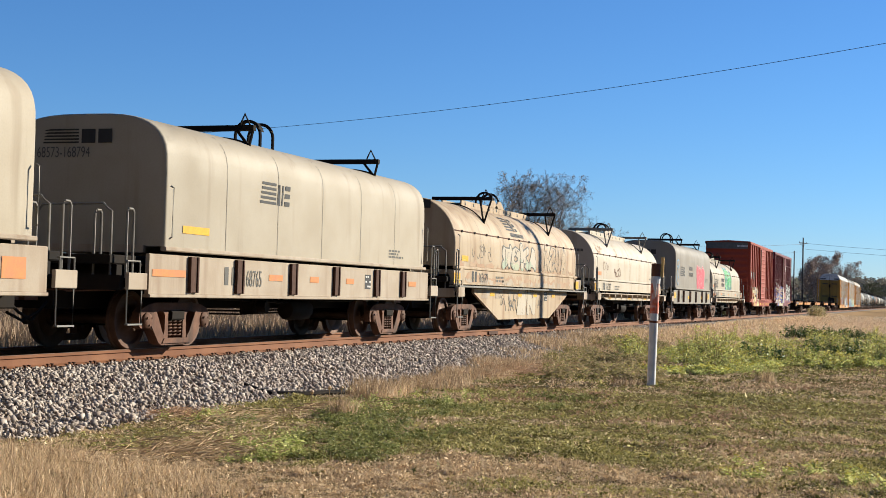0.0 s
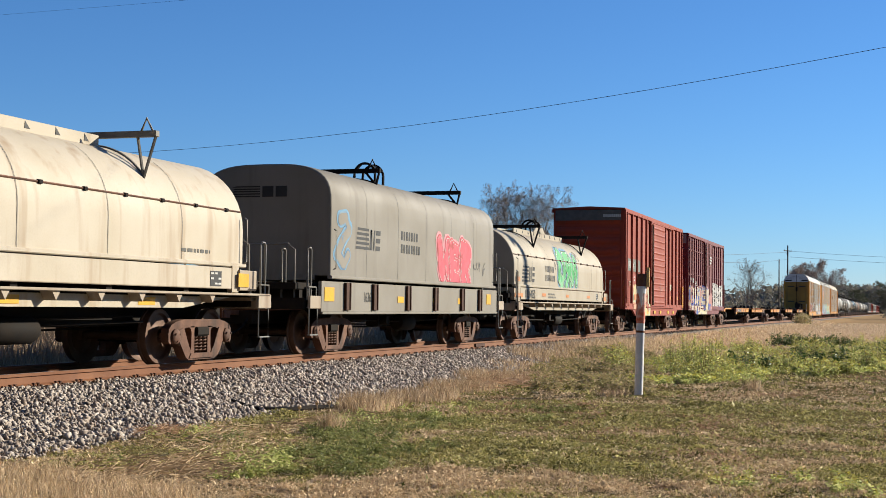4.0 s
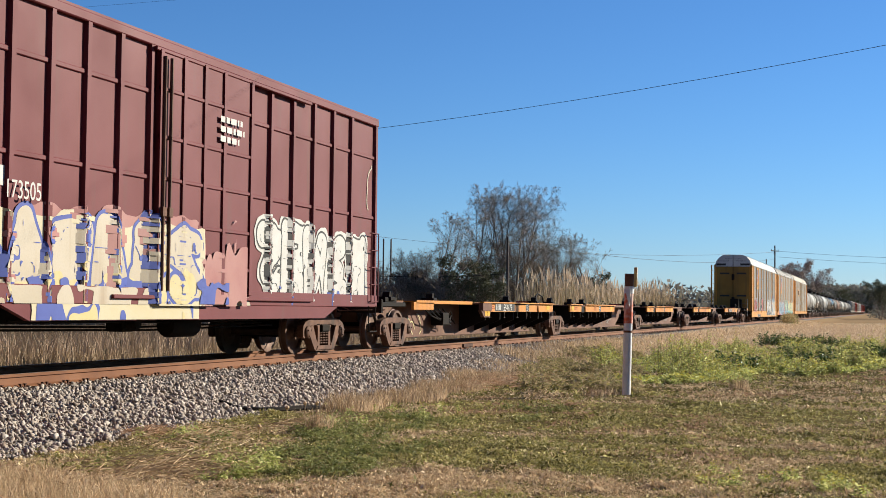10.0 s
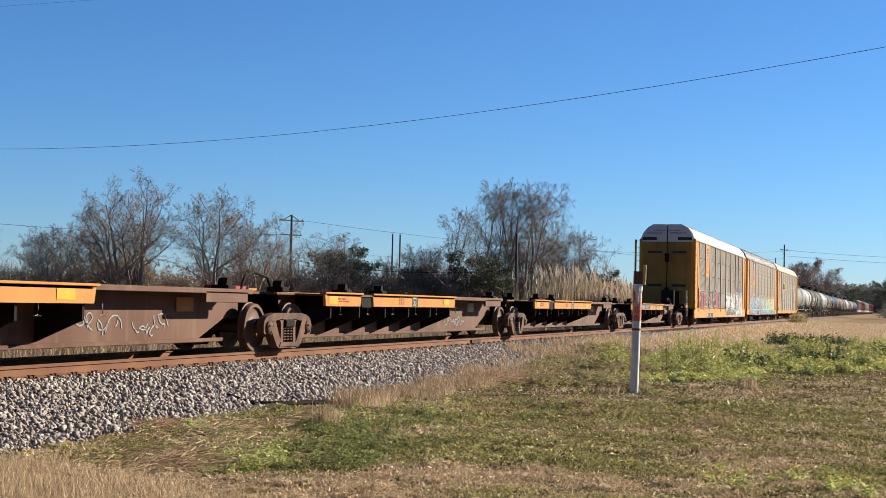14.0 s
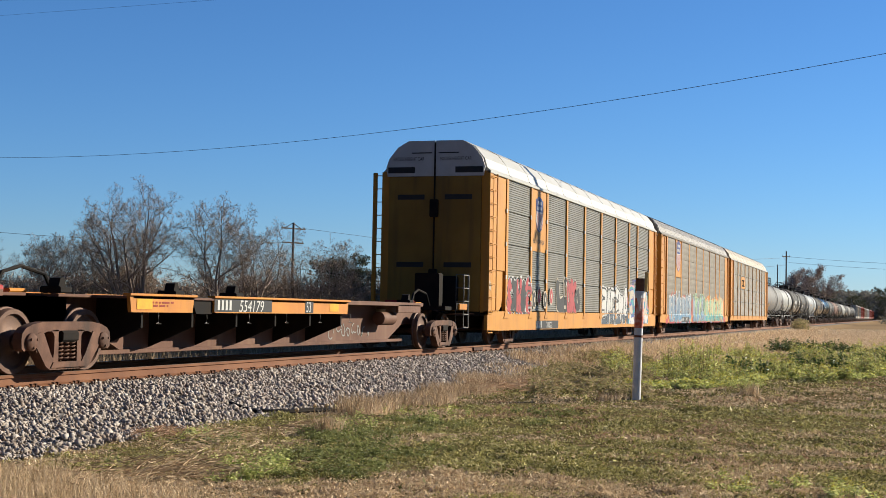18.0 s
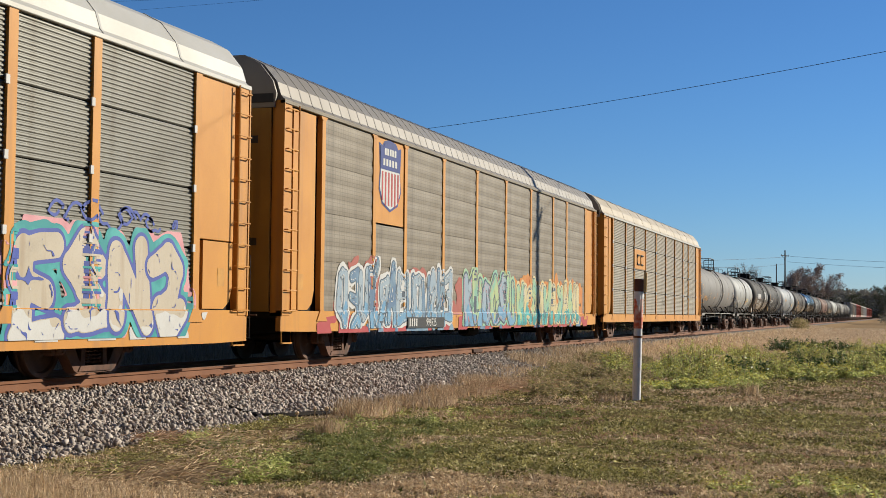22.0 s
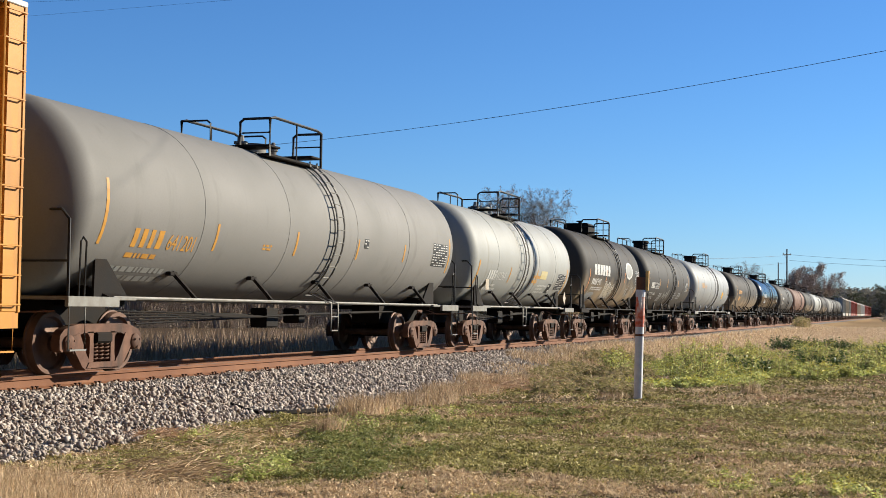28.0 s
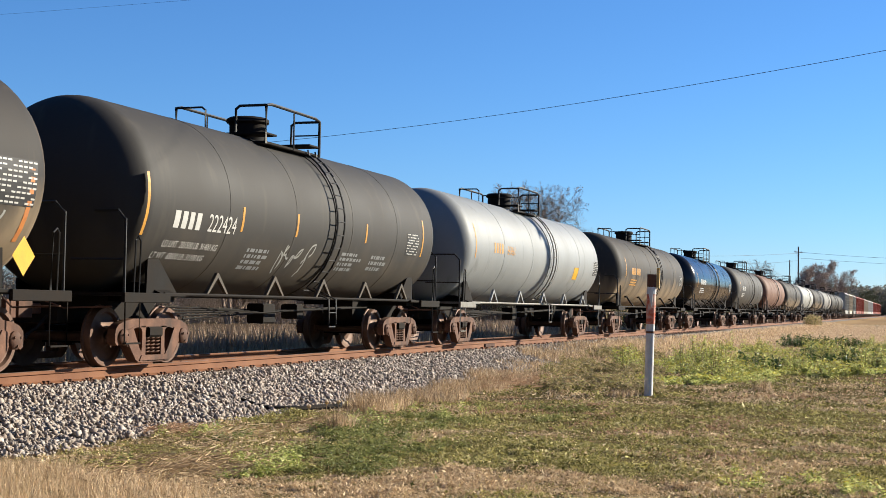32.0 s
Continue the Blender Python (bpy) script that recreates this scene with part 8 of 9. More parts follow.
def grass():
    turf()
    # the straw field farther along the track
    n = 42000
    x = 1 / (1 / 190 + (1 / 44 - 1 / 190) * RS.rand(n))
    y = RS.uniform(-0.14, 1.0, n) * (TRACK_Y - 1.6)
    k = y < TRACK_Y - 1.7
    x, y = x[k], y[k]
    blade_field("straw_field", x, y, RS.uniform(0.04, 0.16, len(x)), 0.01 + 0.0006 * x, M_DRYGRASS, "straw-coloured grass field along the track", lean=0.8)
    # tall dry grass beside the camera
    n = 15000
    x, y = RS.uniform(7.8, 11.4, n), RS.uniform(4.6, 8.3, n)
    edge = 9.6 + 0.55 * (y - 5.3) + 0.35 * field(x, y, 1.4, 31)
    k = (x < edge) & (y < TRACK_Y - 4.1)
    blade_field("tall_dry_grass", x[k], y[k], RS.uniform(0.05, 0.2, k.sum()), np.full(k.sum(), 0.005), M_STRAWTURF, "tall straw-coloured grass beside the stones", lean=1.1)
    # flattened dead stalks below the stones
    lying_stalks(11.5, 6.45, 1.3, 0.75, 800, 0.16, M_DEADGRASS, "grey-brown dead stalks lying flat", 0.5)
    lying_stalks(11.6, 6.4, 1.2, 0.7, 300, 0.14, M_STRAWTURF, "pale dead stalks lying flat", 0.7)
    lying_stalks(14.3, 7.4, 0.8, 0.5, 350, 0.15, M_STRAWTURF, "pale straw lying below the stones", 0.35)
    lying_stalks(14.6, 8.45, 0.6, 0.55, 500, 0.12, M_BROWNTURF, "reddish brown dead plants on the stones", 0.6, 0.05)
    lying_stalks(16.6, 7.0, 1.2, 0.5, 300, 0.25, M_DEADGRASS, "dead stalks among the green weeds", 0.5)
    lying_stalks(27.0, 7.3, 3.0, 0.9, 700, 0.22, M_BROWNTURF, "brownish dead straw lying along the stones", 0.2, 0.14)
    # dead stems and tufts along the foot of the stones
    xs, ys, hs = [], [], []
    for cx, cy, r, n, h in ((19.5, 7.7, 0.8, 500, 0.3), (22.5, 7.9, 1.0, 400, 0.17), (25.5, 8.1, 1.2, 500, 0.16), (29, 8.2, 1.6, 600, 0.15), (33, 8.7, 2.0, 700, 0.14), (38, 9.2, 2.4, 1000, 0.24), (44, 9.6, 3.2, 1000, 0.25), (51, 9.8, 3.6, 900, 0.25), (15.5, 6.66, 0.2, 90, 0.3), (15.95, 6.75, 0.14, 50, 0.26), (18.0, 7.2, 0.35, 150, 0.3), (18.6, 7.3, 0.25, 90, 0.34), (21.6, 7.6, 0.9, 400, 0.2), (24.6, 7.9, 1.2, 700, 0.2), (28.2, 8.1, 1.6, 900, 0.24), (27.4, 2.75, 0.25, 60, 0.3), (24.5, 4.9, 0.5, 120, 0.14)):
        a, q = RS.rand(n) * math.tau, np.sqrt(RS.rand(n))
        xs.append(cx + r * q * np.cos(a)), ys.append(cy + 0.55 * r * q * np.sin(a)), hs.append(h * RS.uniform(0.3, 1.2, n))
    x, y, h = (np.concatenate(q) for q in (xs, ys, hs))
    k = y < TRACK_Y - 1.6
    z = np.maximum(0, bed_height(y))
    blade_field("dead_grass", x[k], y[k], h[k], 0.006 + 0.0003 * x[k], M_DEADGRASS, "dead brown stems at the foot of the stones", z=z[k], lean=0.9)
    blade_field("dead_grass", x[k] + 0.13, y[k] - 0.1, h[k] * 0.8, 0.006 + 0.0003 * x[k], M_DRYGRASS, "dry tufts at the foot of the stones", z=z[k], lean=0.8)
    # dead brown growth on the bank beyond the track
    n = 14000
    x, y = 12 + 70 * RS.rand(n) ** 1.3, TRACK_Y + RS.uniform(6.5, 10.5, n)
    blade_field("bank_growth", x, y, RS.uniform(0.3, 1.0, n), 0.02 + 0.0005 * x, M_BROWNLEAF, "dead brown growth on the bank beyond the track", z=np.zeros(n), lean=0.5)
    # dry strip beyond the track
    n = 26000
    x, y = 12 + 110 * RS.rand(n) ** 1.5, TRACK_Y + RS.uniform(3.2, 11, n)
    blade_field("dry_grass", x, y, RS.uniform(0.2, 0.6, n), 0.012 + 0.0004 * x, M_DEADGRASS, "dead brown grass strip beyond the track", z=np.zeros(n), lean=0.6)


def leaf_cloud(cx, cy, cz, rx, ry, rz, n, size):
    """Small leaves strewn through a flattened clump."""
    u = RS.randn(n, 3)
    u /= np.linalg.norm(u, axis=1)[:, None]
    r = RS.rand(n, 1) ** 0.45
    p = u * r * (rx, ry, rz) + (cx, cy, cz)
    a, b = RS.randn(n, 3), RS.randn(n, 3)
    a /= np.linalg.norm(a, axis=1)[:, None]
    b = np.cross(a, b)
    b /= np.linalg.norm(b, axis=1)[:, None]
    s = size * RS.uniform(0.5, 1.3, (n, 1))
    return np.stack((p - a * s, p + b * s * 0.45, p + a * s, p - b * s * 0.45), 1)


def cloud_mesh(name, clouds, material):
    v = np.concatenate(clouds)
    n = len(v)
    return bulk(name, v.reshape(-1, 3), np.arange(n * 4).reshape(n, 4), material)


def weed_front(y):
    """Where the weed patch begins along the track."""
    q = 5.3 - y
    return 28.0 + 0.75 * q + 0.28 * q * q if q > 0 else 28.0 - 1.2 * q


def weed_plant(rnd, x, y, h, spread, leaves, stems, flowers):
    """A bushy weed: leaning stems, leaves along them, small flowers at the tips."""
    z0 = rise(x, y)
    for _ in range(rnd.randint(5, 9)):
        a, k = rnd.uniform(0, math.tau), spread * rnd.random()
        tip = Vector((x + k * math.cos(a), y + k * math.sin(a), z0 + h * rnd.uniform(0.6, 1.1)))
        foot = Vector((x + 0.25 * k * math.cos(a), y + 0.25 * k * math.sin(a), z0))
        stems.append((foot, tip, 0.008, 0.004, 0))
        for j in range(rnd.randint(9, 14)):
            c = foot.lerp(tip, 0.15 + 0.85 * j / 12)
            leaves.append((c.x + rnd.gauss(0, 0.035), c.y + rnd.gauss(0, 0.035), c.z + rnd.gauss(0, 0.02)))
        if rnd.random() < 0.75:
            for _ in range(5):
                flowers.append((tip.x + rnd.gauss(0, 0.03), tip.y + rnd.gauss(0, 0.03), tip.z + rnd.uniform(-0.02, 0.05)))


def leaf_mesh(name, places, size, material, droop=0.5):
    """A pointed leaf at each place."""
    p = np.array(places)
    n = len(p)
    a = RS.randn(n, 3) * (1, 1, droop)
    a /= np.linalg.norm(a, axis=1)[:, None]
    b = np.cross(a, RS.randn(n, 3))
    b /= np.linalg.norm(b, axis=1)[:, None]
    q = size * RS.uniform(0.5, 1.4, (n, 1))
    v = np.stack((p - a * q, p + b * q * 0.36, p + a * q, p - b * q * 0.36), 1)
    return bulk(name, v.reshape(-1, 3), np.arange(n * 4).reshape(n, 4), material)


def weeds():
    rnd = random.Random(5)
    leaves, stems, flowers, low, dark = [], [], [], [], []
    for k in range(2200):
        y = rnd.uniform(-3.2, 7.0)
        x = weed_front(y) + 26 * rnd.random() ** 1.6
        if y / x > 0.2 + 0.02 * noise.noise((x * 0.5, 3.0, 6.0)):
            continue
        c = noise.noise((x * 0.3, y * 0.6, 4.0)) + 0.5 * noise.noise((x * 0.8, y * 1.4, 7.0))
        if c < -0.2:
            continue
        h = (0.07 + 0.95 * max(0.0, c + 0.08) ** 1.2) * rnd.uniform(0.7, 1.35)
        edge = min(1.0, 0.35 + (x - weed_front(y)) / 3.0)
        weed_plant(rnd, x, y, h * edge, 0.18 + 0.2 * rnd.random(), leaves, stems, flowers)
    for cx, cy, r, n in ((62.0, 3.4, 2.0, 60), (45.7, 0.6, 1.2, 30), (40.2, 2.2, 0.8, 14), (35.5, 3.6, 0.5, 8)):
        for k in range(n):
            a, q = rnd.uniform(0, math.tau), r * rnd.random() ** 0.5
            weed_plant(rnd, cx + q * math.cos(a), cy + q * math.sin(a), rnd.uniform(0.35, 0.62), 0.25, dark, stems, [])
    stuff("weed_patch", leaf_mesh("weed_patch", leaves, 0.04, M_WEED), "thick yellow-green leafy weeds in the turf", "weeds")
    stuff("weed_stems", twig_mesh("weed_stems", stems, M_DULLWEED, 0.005), "thin green stems of the weeds", "weeds")
    stuff("weed_flowers", leaf_mesh("weed_flowers", flowers, 0.02, M_FLOWER), "small yellow flowers on the weeds", "weeds")
    stuff("dark_weeds", leaf_mesh("dark_weeds", dark, 0.055, M_DARKWEED), "dark green broad-leaved weeds among the rest", "weeds")
    # low olive growth between the stones and the weeds
    for k in range(1250):
        x = rnd.uniform(24.5, 46)
        y = x * rnd.uniform(0.17, 0.26)
        if y < 8.3 + 0.05 * (x - 24) and noise.noise((x * 0.5, y * 0.8, 9.0)) > -0.25:
            weed_plant(rnd, x, y, rnd.uniform(0.08, 0.3) * (0.7 + 0.8 * max(0.0, noise.noise((x * 0.9, y * 1.3, 5.0)))), 0.16, low, [], [])
    stuff("low_growth", leaf_mesh("low_growth", low, 0.034, M_DULLWEED), "low olive-brown growth beside the weeds", "weeds")
    # leafy tufts nearer by, below the stones
    near, near_dark, fl = [], [], []
    for x, y, h, r, n in ((11.7, 5.5, 0.24, 0.16, 9), (11.2, 5.75, 0.12, 0.12, 4), (14.1, 7.75, 0.16, 0.2, 6), (12.2, 6.2, 0.12, 0.15, 5), (16.4, 6.9, 0.16, 0.3, 7), (18.6, 6.7, 0.16, 0.4, 8), (12.7, 0.86, 0.12, 0.3, 8), (12.3, 0.35, 0.11, 0.25, 6), (12.45, 1.3, 0.08, 0.2, 4), (29.9, 3.0, 0.3, 0.15, 5)):
        for k in range(n):
            weed_plant(rnd, x + rnd.gauss(0, r), y + rnd.gauss(0, r), h * rnd.uniform(0.7, 1.1), 0.07, near, [], fl if x < 13.5 and y < 2 else [])
    for k in range(900):
        x, y = rnd.uniform(11.6, 20.5), rnd.uniform(4.6, 7.4)
        if noise.noise((x * 0.6, y * 0.9, 3.0)) + 1.2 * float(spots(np.array([x]), np.array([y]), DARK_SPOTS)[0]) > 0.22:
            weed_plant(rnd, x, y, rnd.uniform(0.03, 0.12), 0.1, near_dark, [], [])
    stuff("low_weeds", leaf_mesh("low_weeds", near, 0.02, M_WEED), "low bright green weeds among the grass", "weeds")
    stuff("dark_low_weeds", leaf_mesh("dark_low_weeds", near_dark, 0.018, M_OLIVEWEED), "dark green low weeds below the stones", "weeds")
    stuff("low_flowers", leaf_mesh("low_flowers", fl, 0.012, M_FLOWER), "tiny yellow flowers low in the grass", "weeds")
    # dry seed heads on thin stalks
    for x, y, h in ((16.56, 7.48, 0.2), (17.16, 7.49, 0.22), (17.6, 7.5, 0.2), (14.5, 6.9, 0.14)):
        o = thing("seed_head", "pale round seed head on a thin dry stalk", "plant", "seed heads below the stones")
        o.location = (x, y, rise(x, y))
        part("stalk", Geo().tube([(0, 0, -0.02), (0.01, 0, h)], 0.006, 5), M_DEADGRASS, o)
        g = Geo()
        mesh_cols(g, [(-0.03, 0.004), (-0.02, 0.02), (0.0, 0.03), (0.02, 0.02), (0.03, 0.004)], 8, 0.01, 0, h)
        part("head", g, M_STRAWTURF, o)


# ---- trees ----


def limbs(rnd, height, stems, lean, levels=4, fill=1.0, start=0.3, rise_up=1.0, r0=0.012):
    """Branch pieces (from, to, radius, radius, level) of a bare tree at the origin: stems that fan out and bend upwards."""
    out = []
    count = (9, 7, 6, 4, 1)
    upward = (0.03, 0.035, 0.012, 0.0, 0.0)
    ratio = (0.55, 0.55, 0.5, 0.42)

    def grow(p, d, length, r, level):
        n, turn = count[level], rnd.uniform(0, math.tau)
        for i in range(n):
            f = (i + 1) / n
            w = 0.09 + 0.05 * level
            d = (d + Vector((rnd.gauss(0, w), rnd.gauss(0, w), rnd.gauss(0, 0.6 * w) + upward[level] * rise_up))).normalized()
            q = p + d * (length / n)
            ra, rb = r * (1 - 0.82 * i / n), r * (1 - 0.82 * f)
            out.append((p.copy(), q.copy(), ra, rb, level))
            p = q
            if level < levels and f > (start, 0.18, 0.15, 0.1)[level]:
                for _ in range(int(fill * (0.95, 1.1, 1.15, 1.2)[level] * (1.7 if i == n - 1 else 1.0) + rnd.random())):
                    turn += 2.4 + rnd.gauss(0, 0.3)
                    u = d.cross(Vector((0.3, 0.2, 1)) if abs(d.z) < 0.9 else Vector((1, 0, 0.1))).normalized()
                    side = u * math.cos(turn) + d.cross(u) * math.sin(turn)
                    a = rnd.uniform(0.45, 0.95) if level < 1 else rnd.uniform(0.5, 1.15)
                    grow(p, (d * math.cos(a) + side * math.sin(a)).normalized(), length * ratio[level] * (1.2 - 0.75 * f) * rnd.uniform(0.7, 1.25), rb * 0.62 + 0.002, level + 1)

    for k in range(stems):
        a = math.tau * (k + rnd.uniform(-0.25, 0.25)) / stems
        q = lean * rnd.uniform(0.35, 1.0) if stems > 1 else 0.04
        base = 0.1 * stems ** 0.5
        grow(Vector((base * math.cos(a), base * math.sin(a), -0.1)), Vector((q * math.cos(a), q * math.sin(a), 1)).normalized(), height * rnd.uniform(0.85, 1.05), height * r0 * rnd.uniform(0.8, 1.2), 0)
    k = height / max(q.z for _, q, *_ in out)
    return [(p * k, q * k, a, b, l) for p, q, a, b, l in out]


def twig_mesh(name, pieces, material, thin=0.012):
    """Three-sided slivers for the fine branches."""
    n = len(pieces)
    p = np.array([tuple(a) for a, *_ in pieces])
    q = np.array([tuple(b) for _, b, *_ in pieces])
    ra = np.maximum(thin, np.array([c[2] for c in pieces]))
    rb = np.maximum(thin * 0.7, np.array([c[3] for c in pieces]))
    d = q - p
    d /= np.linalg.norm(d, axis=1)[:, None] + 1e-9
    s = np.cross(d, RS.randn(n, 3))
    s /= np.linalg.norm(s, axis=1)[:, None] + 1e-9
    u = np.cross(d, s)
    rings = []
    for c, r in ((p, ra), (q, rb)):
        for k in range(3):
            a = k * math.tau / 3
            rings.append(c + (s * math.cos(a) + u * math.sin(a)) * r[:, None])
    v = np.stack(rings, 1)
    f = (np.array([(0, 1, 4, 3), (1, 2, 5, 4), (2, 0, 3, 5)])[None] + (np.arange(n) * 6)[:, None, None]).reshape(-1, 4)
    return bulk(name, v.reshape(-1, 3), f, material)


def tree(seed, height, stems, lean, label, bark, twig, levels=4, fill=1.0, start=0.3, thin=0.007, rise_up=1.0, r0=0.012, leaf=None, leaf_n=0, leaf_size=0.12, leaf_low=0.3):
    rnd = random.Random(seed)
    pieces = limbs(rnd, height, stems, lean, levels, fill, start, rise_up, r0)
    t = thing("tree", label, "tree", "trees behind the track")
    g = Geo()
    for p, q, a, b, l in pieces:
        if l < 2:
            g.tube([p, q + (q - p) * 0.05], max(0.016, a), 5, max(0.014, b))
    part("trunk", g, bark, t, smooth=60)
    fine = [x for x in pieces if x[4] >= 2]
    part("crown", twig_mesh("crown", fine, twig, thin), None, t)
    if leaf:
        tips = [x[1] for x in fine[::max(1, len(fine) // 500)] if x[1].z > leaf_low * height]
        cl = [leaf_cloud(c.x, c.y, c.z, height * 0.06, height * 0.06, height * 0.05, max(2, leaf_n // len(tips)), leaf_size) for c in tips]
        part("leaves", cloud_mesh("leaves", cl, leaf), None, t)
    return t


def trees():
    rnd = random.Random(3)

    def put(t, x, y, k=1.0, turn=None):
        """The first call sets the tree itself, later ones copies of it."""
        m = Matrix.Translation((x, y, 0)) @ Matrix.Rotation(rnd.uniform(0, math.tau) if turn is None else turn, 4, "Z")
        if "set" not in t:
            t["set"] = 1
            t.scale = (k, k, k)
            t.matrix_basis = m @ Matrix.Diagonal((k, k, k, 1))
            return
        copy_thing(t, m).scale = (k, k, k)

    fan = tree(11, 11.4, 7, 0.85, "tall bare many-limbed tree that fans out from its foot", M_BARK, M_TWIG, 4, 1.15, 0.3, 0.006, r0=0.016)
    grove = tree(12, 10.2, 4, 0.36, "bare tree of several upright stems", M_BARK, M_TWIG, 4, 1.2, 0.3, 0.006)
    slim = tree(13, 13.2, 1, 0.1, "slim tall bare tree with fine ascending twigs", M_BARKPALE, M_TWIG, 4, 1.2, 0.25, 0.0065, 1.6, 0.012)
    small = tree(14, 7.2, 3, 0.35, "small bare grey tree", M_BARK, M_TWIG, 3, 1.2, 0.2, 0.0075)
    tangle = tree(15, 4.6, 5, 0.7, "low bare tangled scrub tree", M_BARK, M_BRUSH, 2, 1.2, 0.08, 0.013, leaf=M_BROWNLEAF, leaf_n=260, leaf_size=0.06)
    round_bare = tree(16, 9.4, 2, 0.3, "bare tree with a rounded twiggy crown", M_BARK, M_TWIG, 4, 1.1, 0.24, 0.0065, 0.5)
    vined = tree(17, 9.8, 2, 0.3, "bare tree hung with brown and olive vines", M_BARK, M_TWIG, 4, 1.0, 0.2, 0.007, leaf=M_VINE, leaf_n=2200, leaf_size=0.055)
    dark = tree(18, 7.0, 3, 0.4, "dark evergreen tree with a dense ragged crown", M_BARK, M_TWIG, 2, 1.0, 0.15, leaf=M_DARKLEAF, leaf_n=8000, leaf_size=0.11, leaf_low=0.12)
    brown = tree(19, 12.5, 3, 0.6, "broad tree with sparse pinkish brown leaves", M_BARK, M_TWIG, 3, 1.0, 0.2, 0.03, leaf=M_PINKLEAF, leaf_n=7000, leaf_size=0.17)

    put(fan, 89.8, 54.3, 1.0, 0.4)
    for x, y, k in ((93.1, 48.9, 1.0), (96.5, 47.6, 0.86), (86.0, 58.5, 0.68)):
        put(grove, x, y, k)
    for x, y, k in ((90.5, 62.5, 0.98), (91.6, 60.9, 0.97), (92.6, 59.0, 0.93), (83.0, 63.0, 1.0), (101.0, 48.4, 0.98), (104.0, 46.9, 0.9), (106.4, 45.3, 0.95), (112.0, 42.0, 0.8), (115.5, 41.0, 0.95), (117.5, 40.4, 1.0), (119.5, 40.5, 0.9), (80.0, 66.0, 1.0)):
        put(small, x, y, k)
    put(round_bare, 109.2, 44.6, 0.86)
    put(round_bare, 112.3, 36.2, 1.13)
    put(round_bare, 127.0, 27.7, 1.0)
    for x, y, k in ((119.0, 35.4, 0.96), (120.0, 34.7, 0.99), (120.7, 33.8, 1.0), (120.5, 33.0, 1.01), (121.2, 32.3, 1.0), (121.5, 31.6, 0.98), (123.6, 31.6, 0.92), (124.6, 30.9, 0.88)):
        put(slim, x, y, k)
    for x, y, k in ((122.0, 33.6, 0.95), (124.5, 32.6, 1.05), (126.0, 31.6, 1.02), (127.5, 30.8, 0.92), (128.8, 29.9, 0.85), (118.5, 34.2, 0.8)):
        put(vined, x, y, k)
    for x, y, k in ((111.0, 46.6, 0.92), (112.5, 45.2, 0.8), (118.2, 41.4, 0.74), (119.8, 40.4, 0.62), (113.0, 34.2, 0.86), (114.5, 33.2, 0.7), (123.0, 36.0, 0.7), (215.3, 45.2, 1.05), (219.0, 43.6, 0.9)):
        put(dark, x, y, k)
    for k in range(60):
        t = k / 59
        x, y = 80 + 52 * t + rnd.uniform(-3, 3), 64.5 - 35 * t + rnd.uniform(-1.5, 4.5)
        put(tangle, x, y, rnd.uniform(0.75, 1.2))
    for x, y, k in ((339.6, 19.0, 1.13), (331.0, 21.0, 0.95), (350.0, 22.5, 1.0)):
        put(brown, x, y, k)
    put(small, 262, 26.5, 1.6)
    for k in range(16):
        put(dark, 470 + 34 * k, 17.5 + rnd.uniform(0, 16), rnd.uniform(1.3, 1.9))
    for x, y, k in ((300, 0.6, 1.15), (306, -2.0, 1.2), (330, -4.5, 1.3)):
        put(dark, x, y, k)
    # tangled brush along the edge of the wood
    pieces = []
    for k in range(9000):
        t = rnd.random()
        x, y = 76 + 62 * t + rnd.gauss(0, 2), 66 - 39 * t + rnd.gauss(0, 2.5)
        h = rnd.uniform(0.8, 3.6) * (0.8 + 0.5 * noise.noise((x * 0.2, y * 0.2, 2.0)))
        p = Vector((x, y, 0))
        q = Vector((x + rnd.gauss(0, 0.7), y + rnd.gauss(0, 0.7), h))
        m = p.lerp(q, 0.5) + Vector((rnd.gauss(0, 0.25), rnd.gauss(0, 0.25), 0))
        pieces += [(p, m, 0.018, 0.014, 3), (m, q, 0.014, 0.008, 3)]
    stuff("brush", twig_mesh("brush", pieces, M_BRUSH, 0.01), "tangle of bare brown brush along the wood's edge", "brush")
    cl = []
    for k in range(900):
        t = rnd.random()
        x, y = 78 + 64 * t + rnd.gauss(0, 2), 69 - 39 * t + rnd.gauss(0, 2.5)
        cl.append(leaf_cloud(x, y, rnd.uniform(0.2, 3.2), 1.2, 1.2, 0.9, 60, 0.1))
    stuff("undergrowth", cloud_mesh("undergrowth", cl, M_BROWNLEAF), "brown undergrowth below the bare trees", "brush")
    cl = []
    for k in range(130):
        x, y = 95 + 60 * rnd.random(), 19.5 + rnd.gauss(0, 0.8)
        cl.append(leaf_cloud(x, y, rnd.uniform(0.3, 1.4), 1.4, 1.0, 0.8, 110, 0.1))
    stuff("dark_hedge", cloud_mesh("dark_hedge", cl, M_OLIVE), "dark low bushes before the cane", "brush")
    cl = [leaf_cloud(150 + rnd.gauss(0, 2.5), 9.6 + rnd.gauss(0, 0.3), rnd.uniform(0.2, 1.0), 0.9, 0.7, 0.5, 160, 0.09) for k in range(14)]
    stuff("green_bush", cloud_mesh("green_bush", cl, M_DULLWEED), "low green bush beside the far track", "brush")
    # stand of tall dry cane with feathery heads
    n = 11000
    x = 91 + 53 * RS.rand(n)
    y = 22.4 + RS.randn(n) * 1.1
    h = RS.uniform(1.6, 4.0, n) * (0.9 + 0.3 * field(x, y, 0.35, 14))
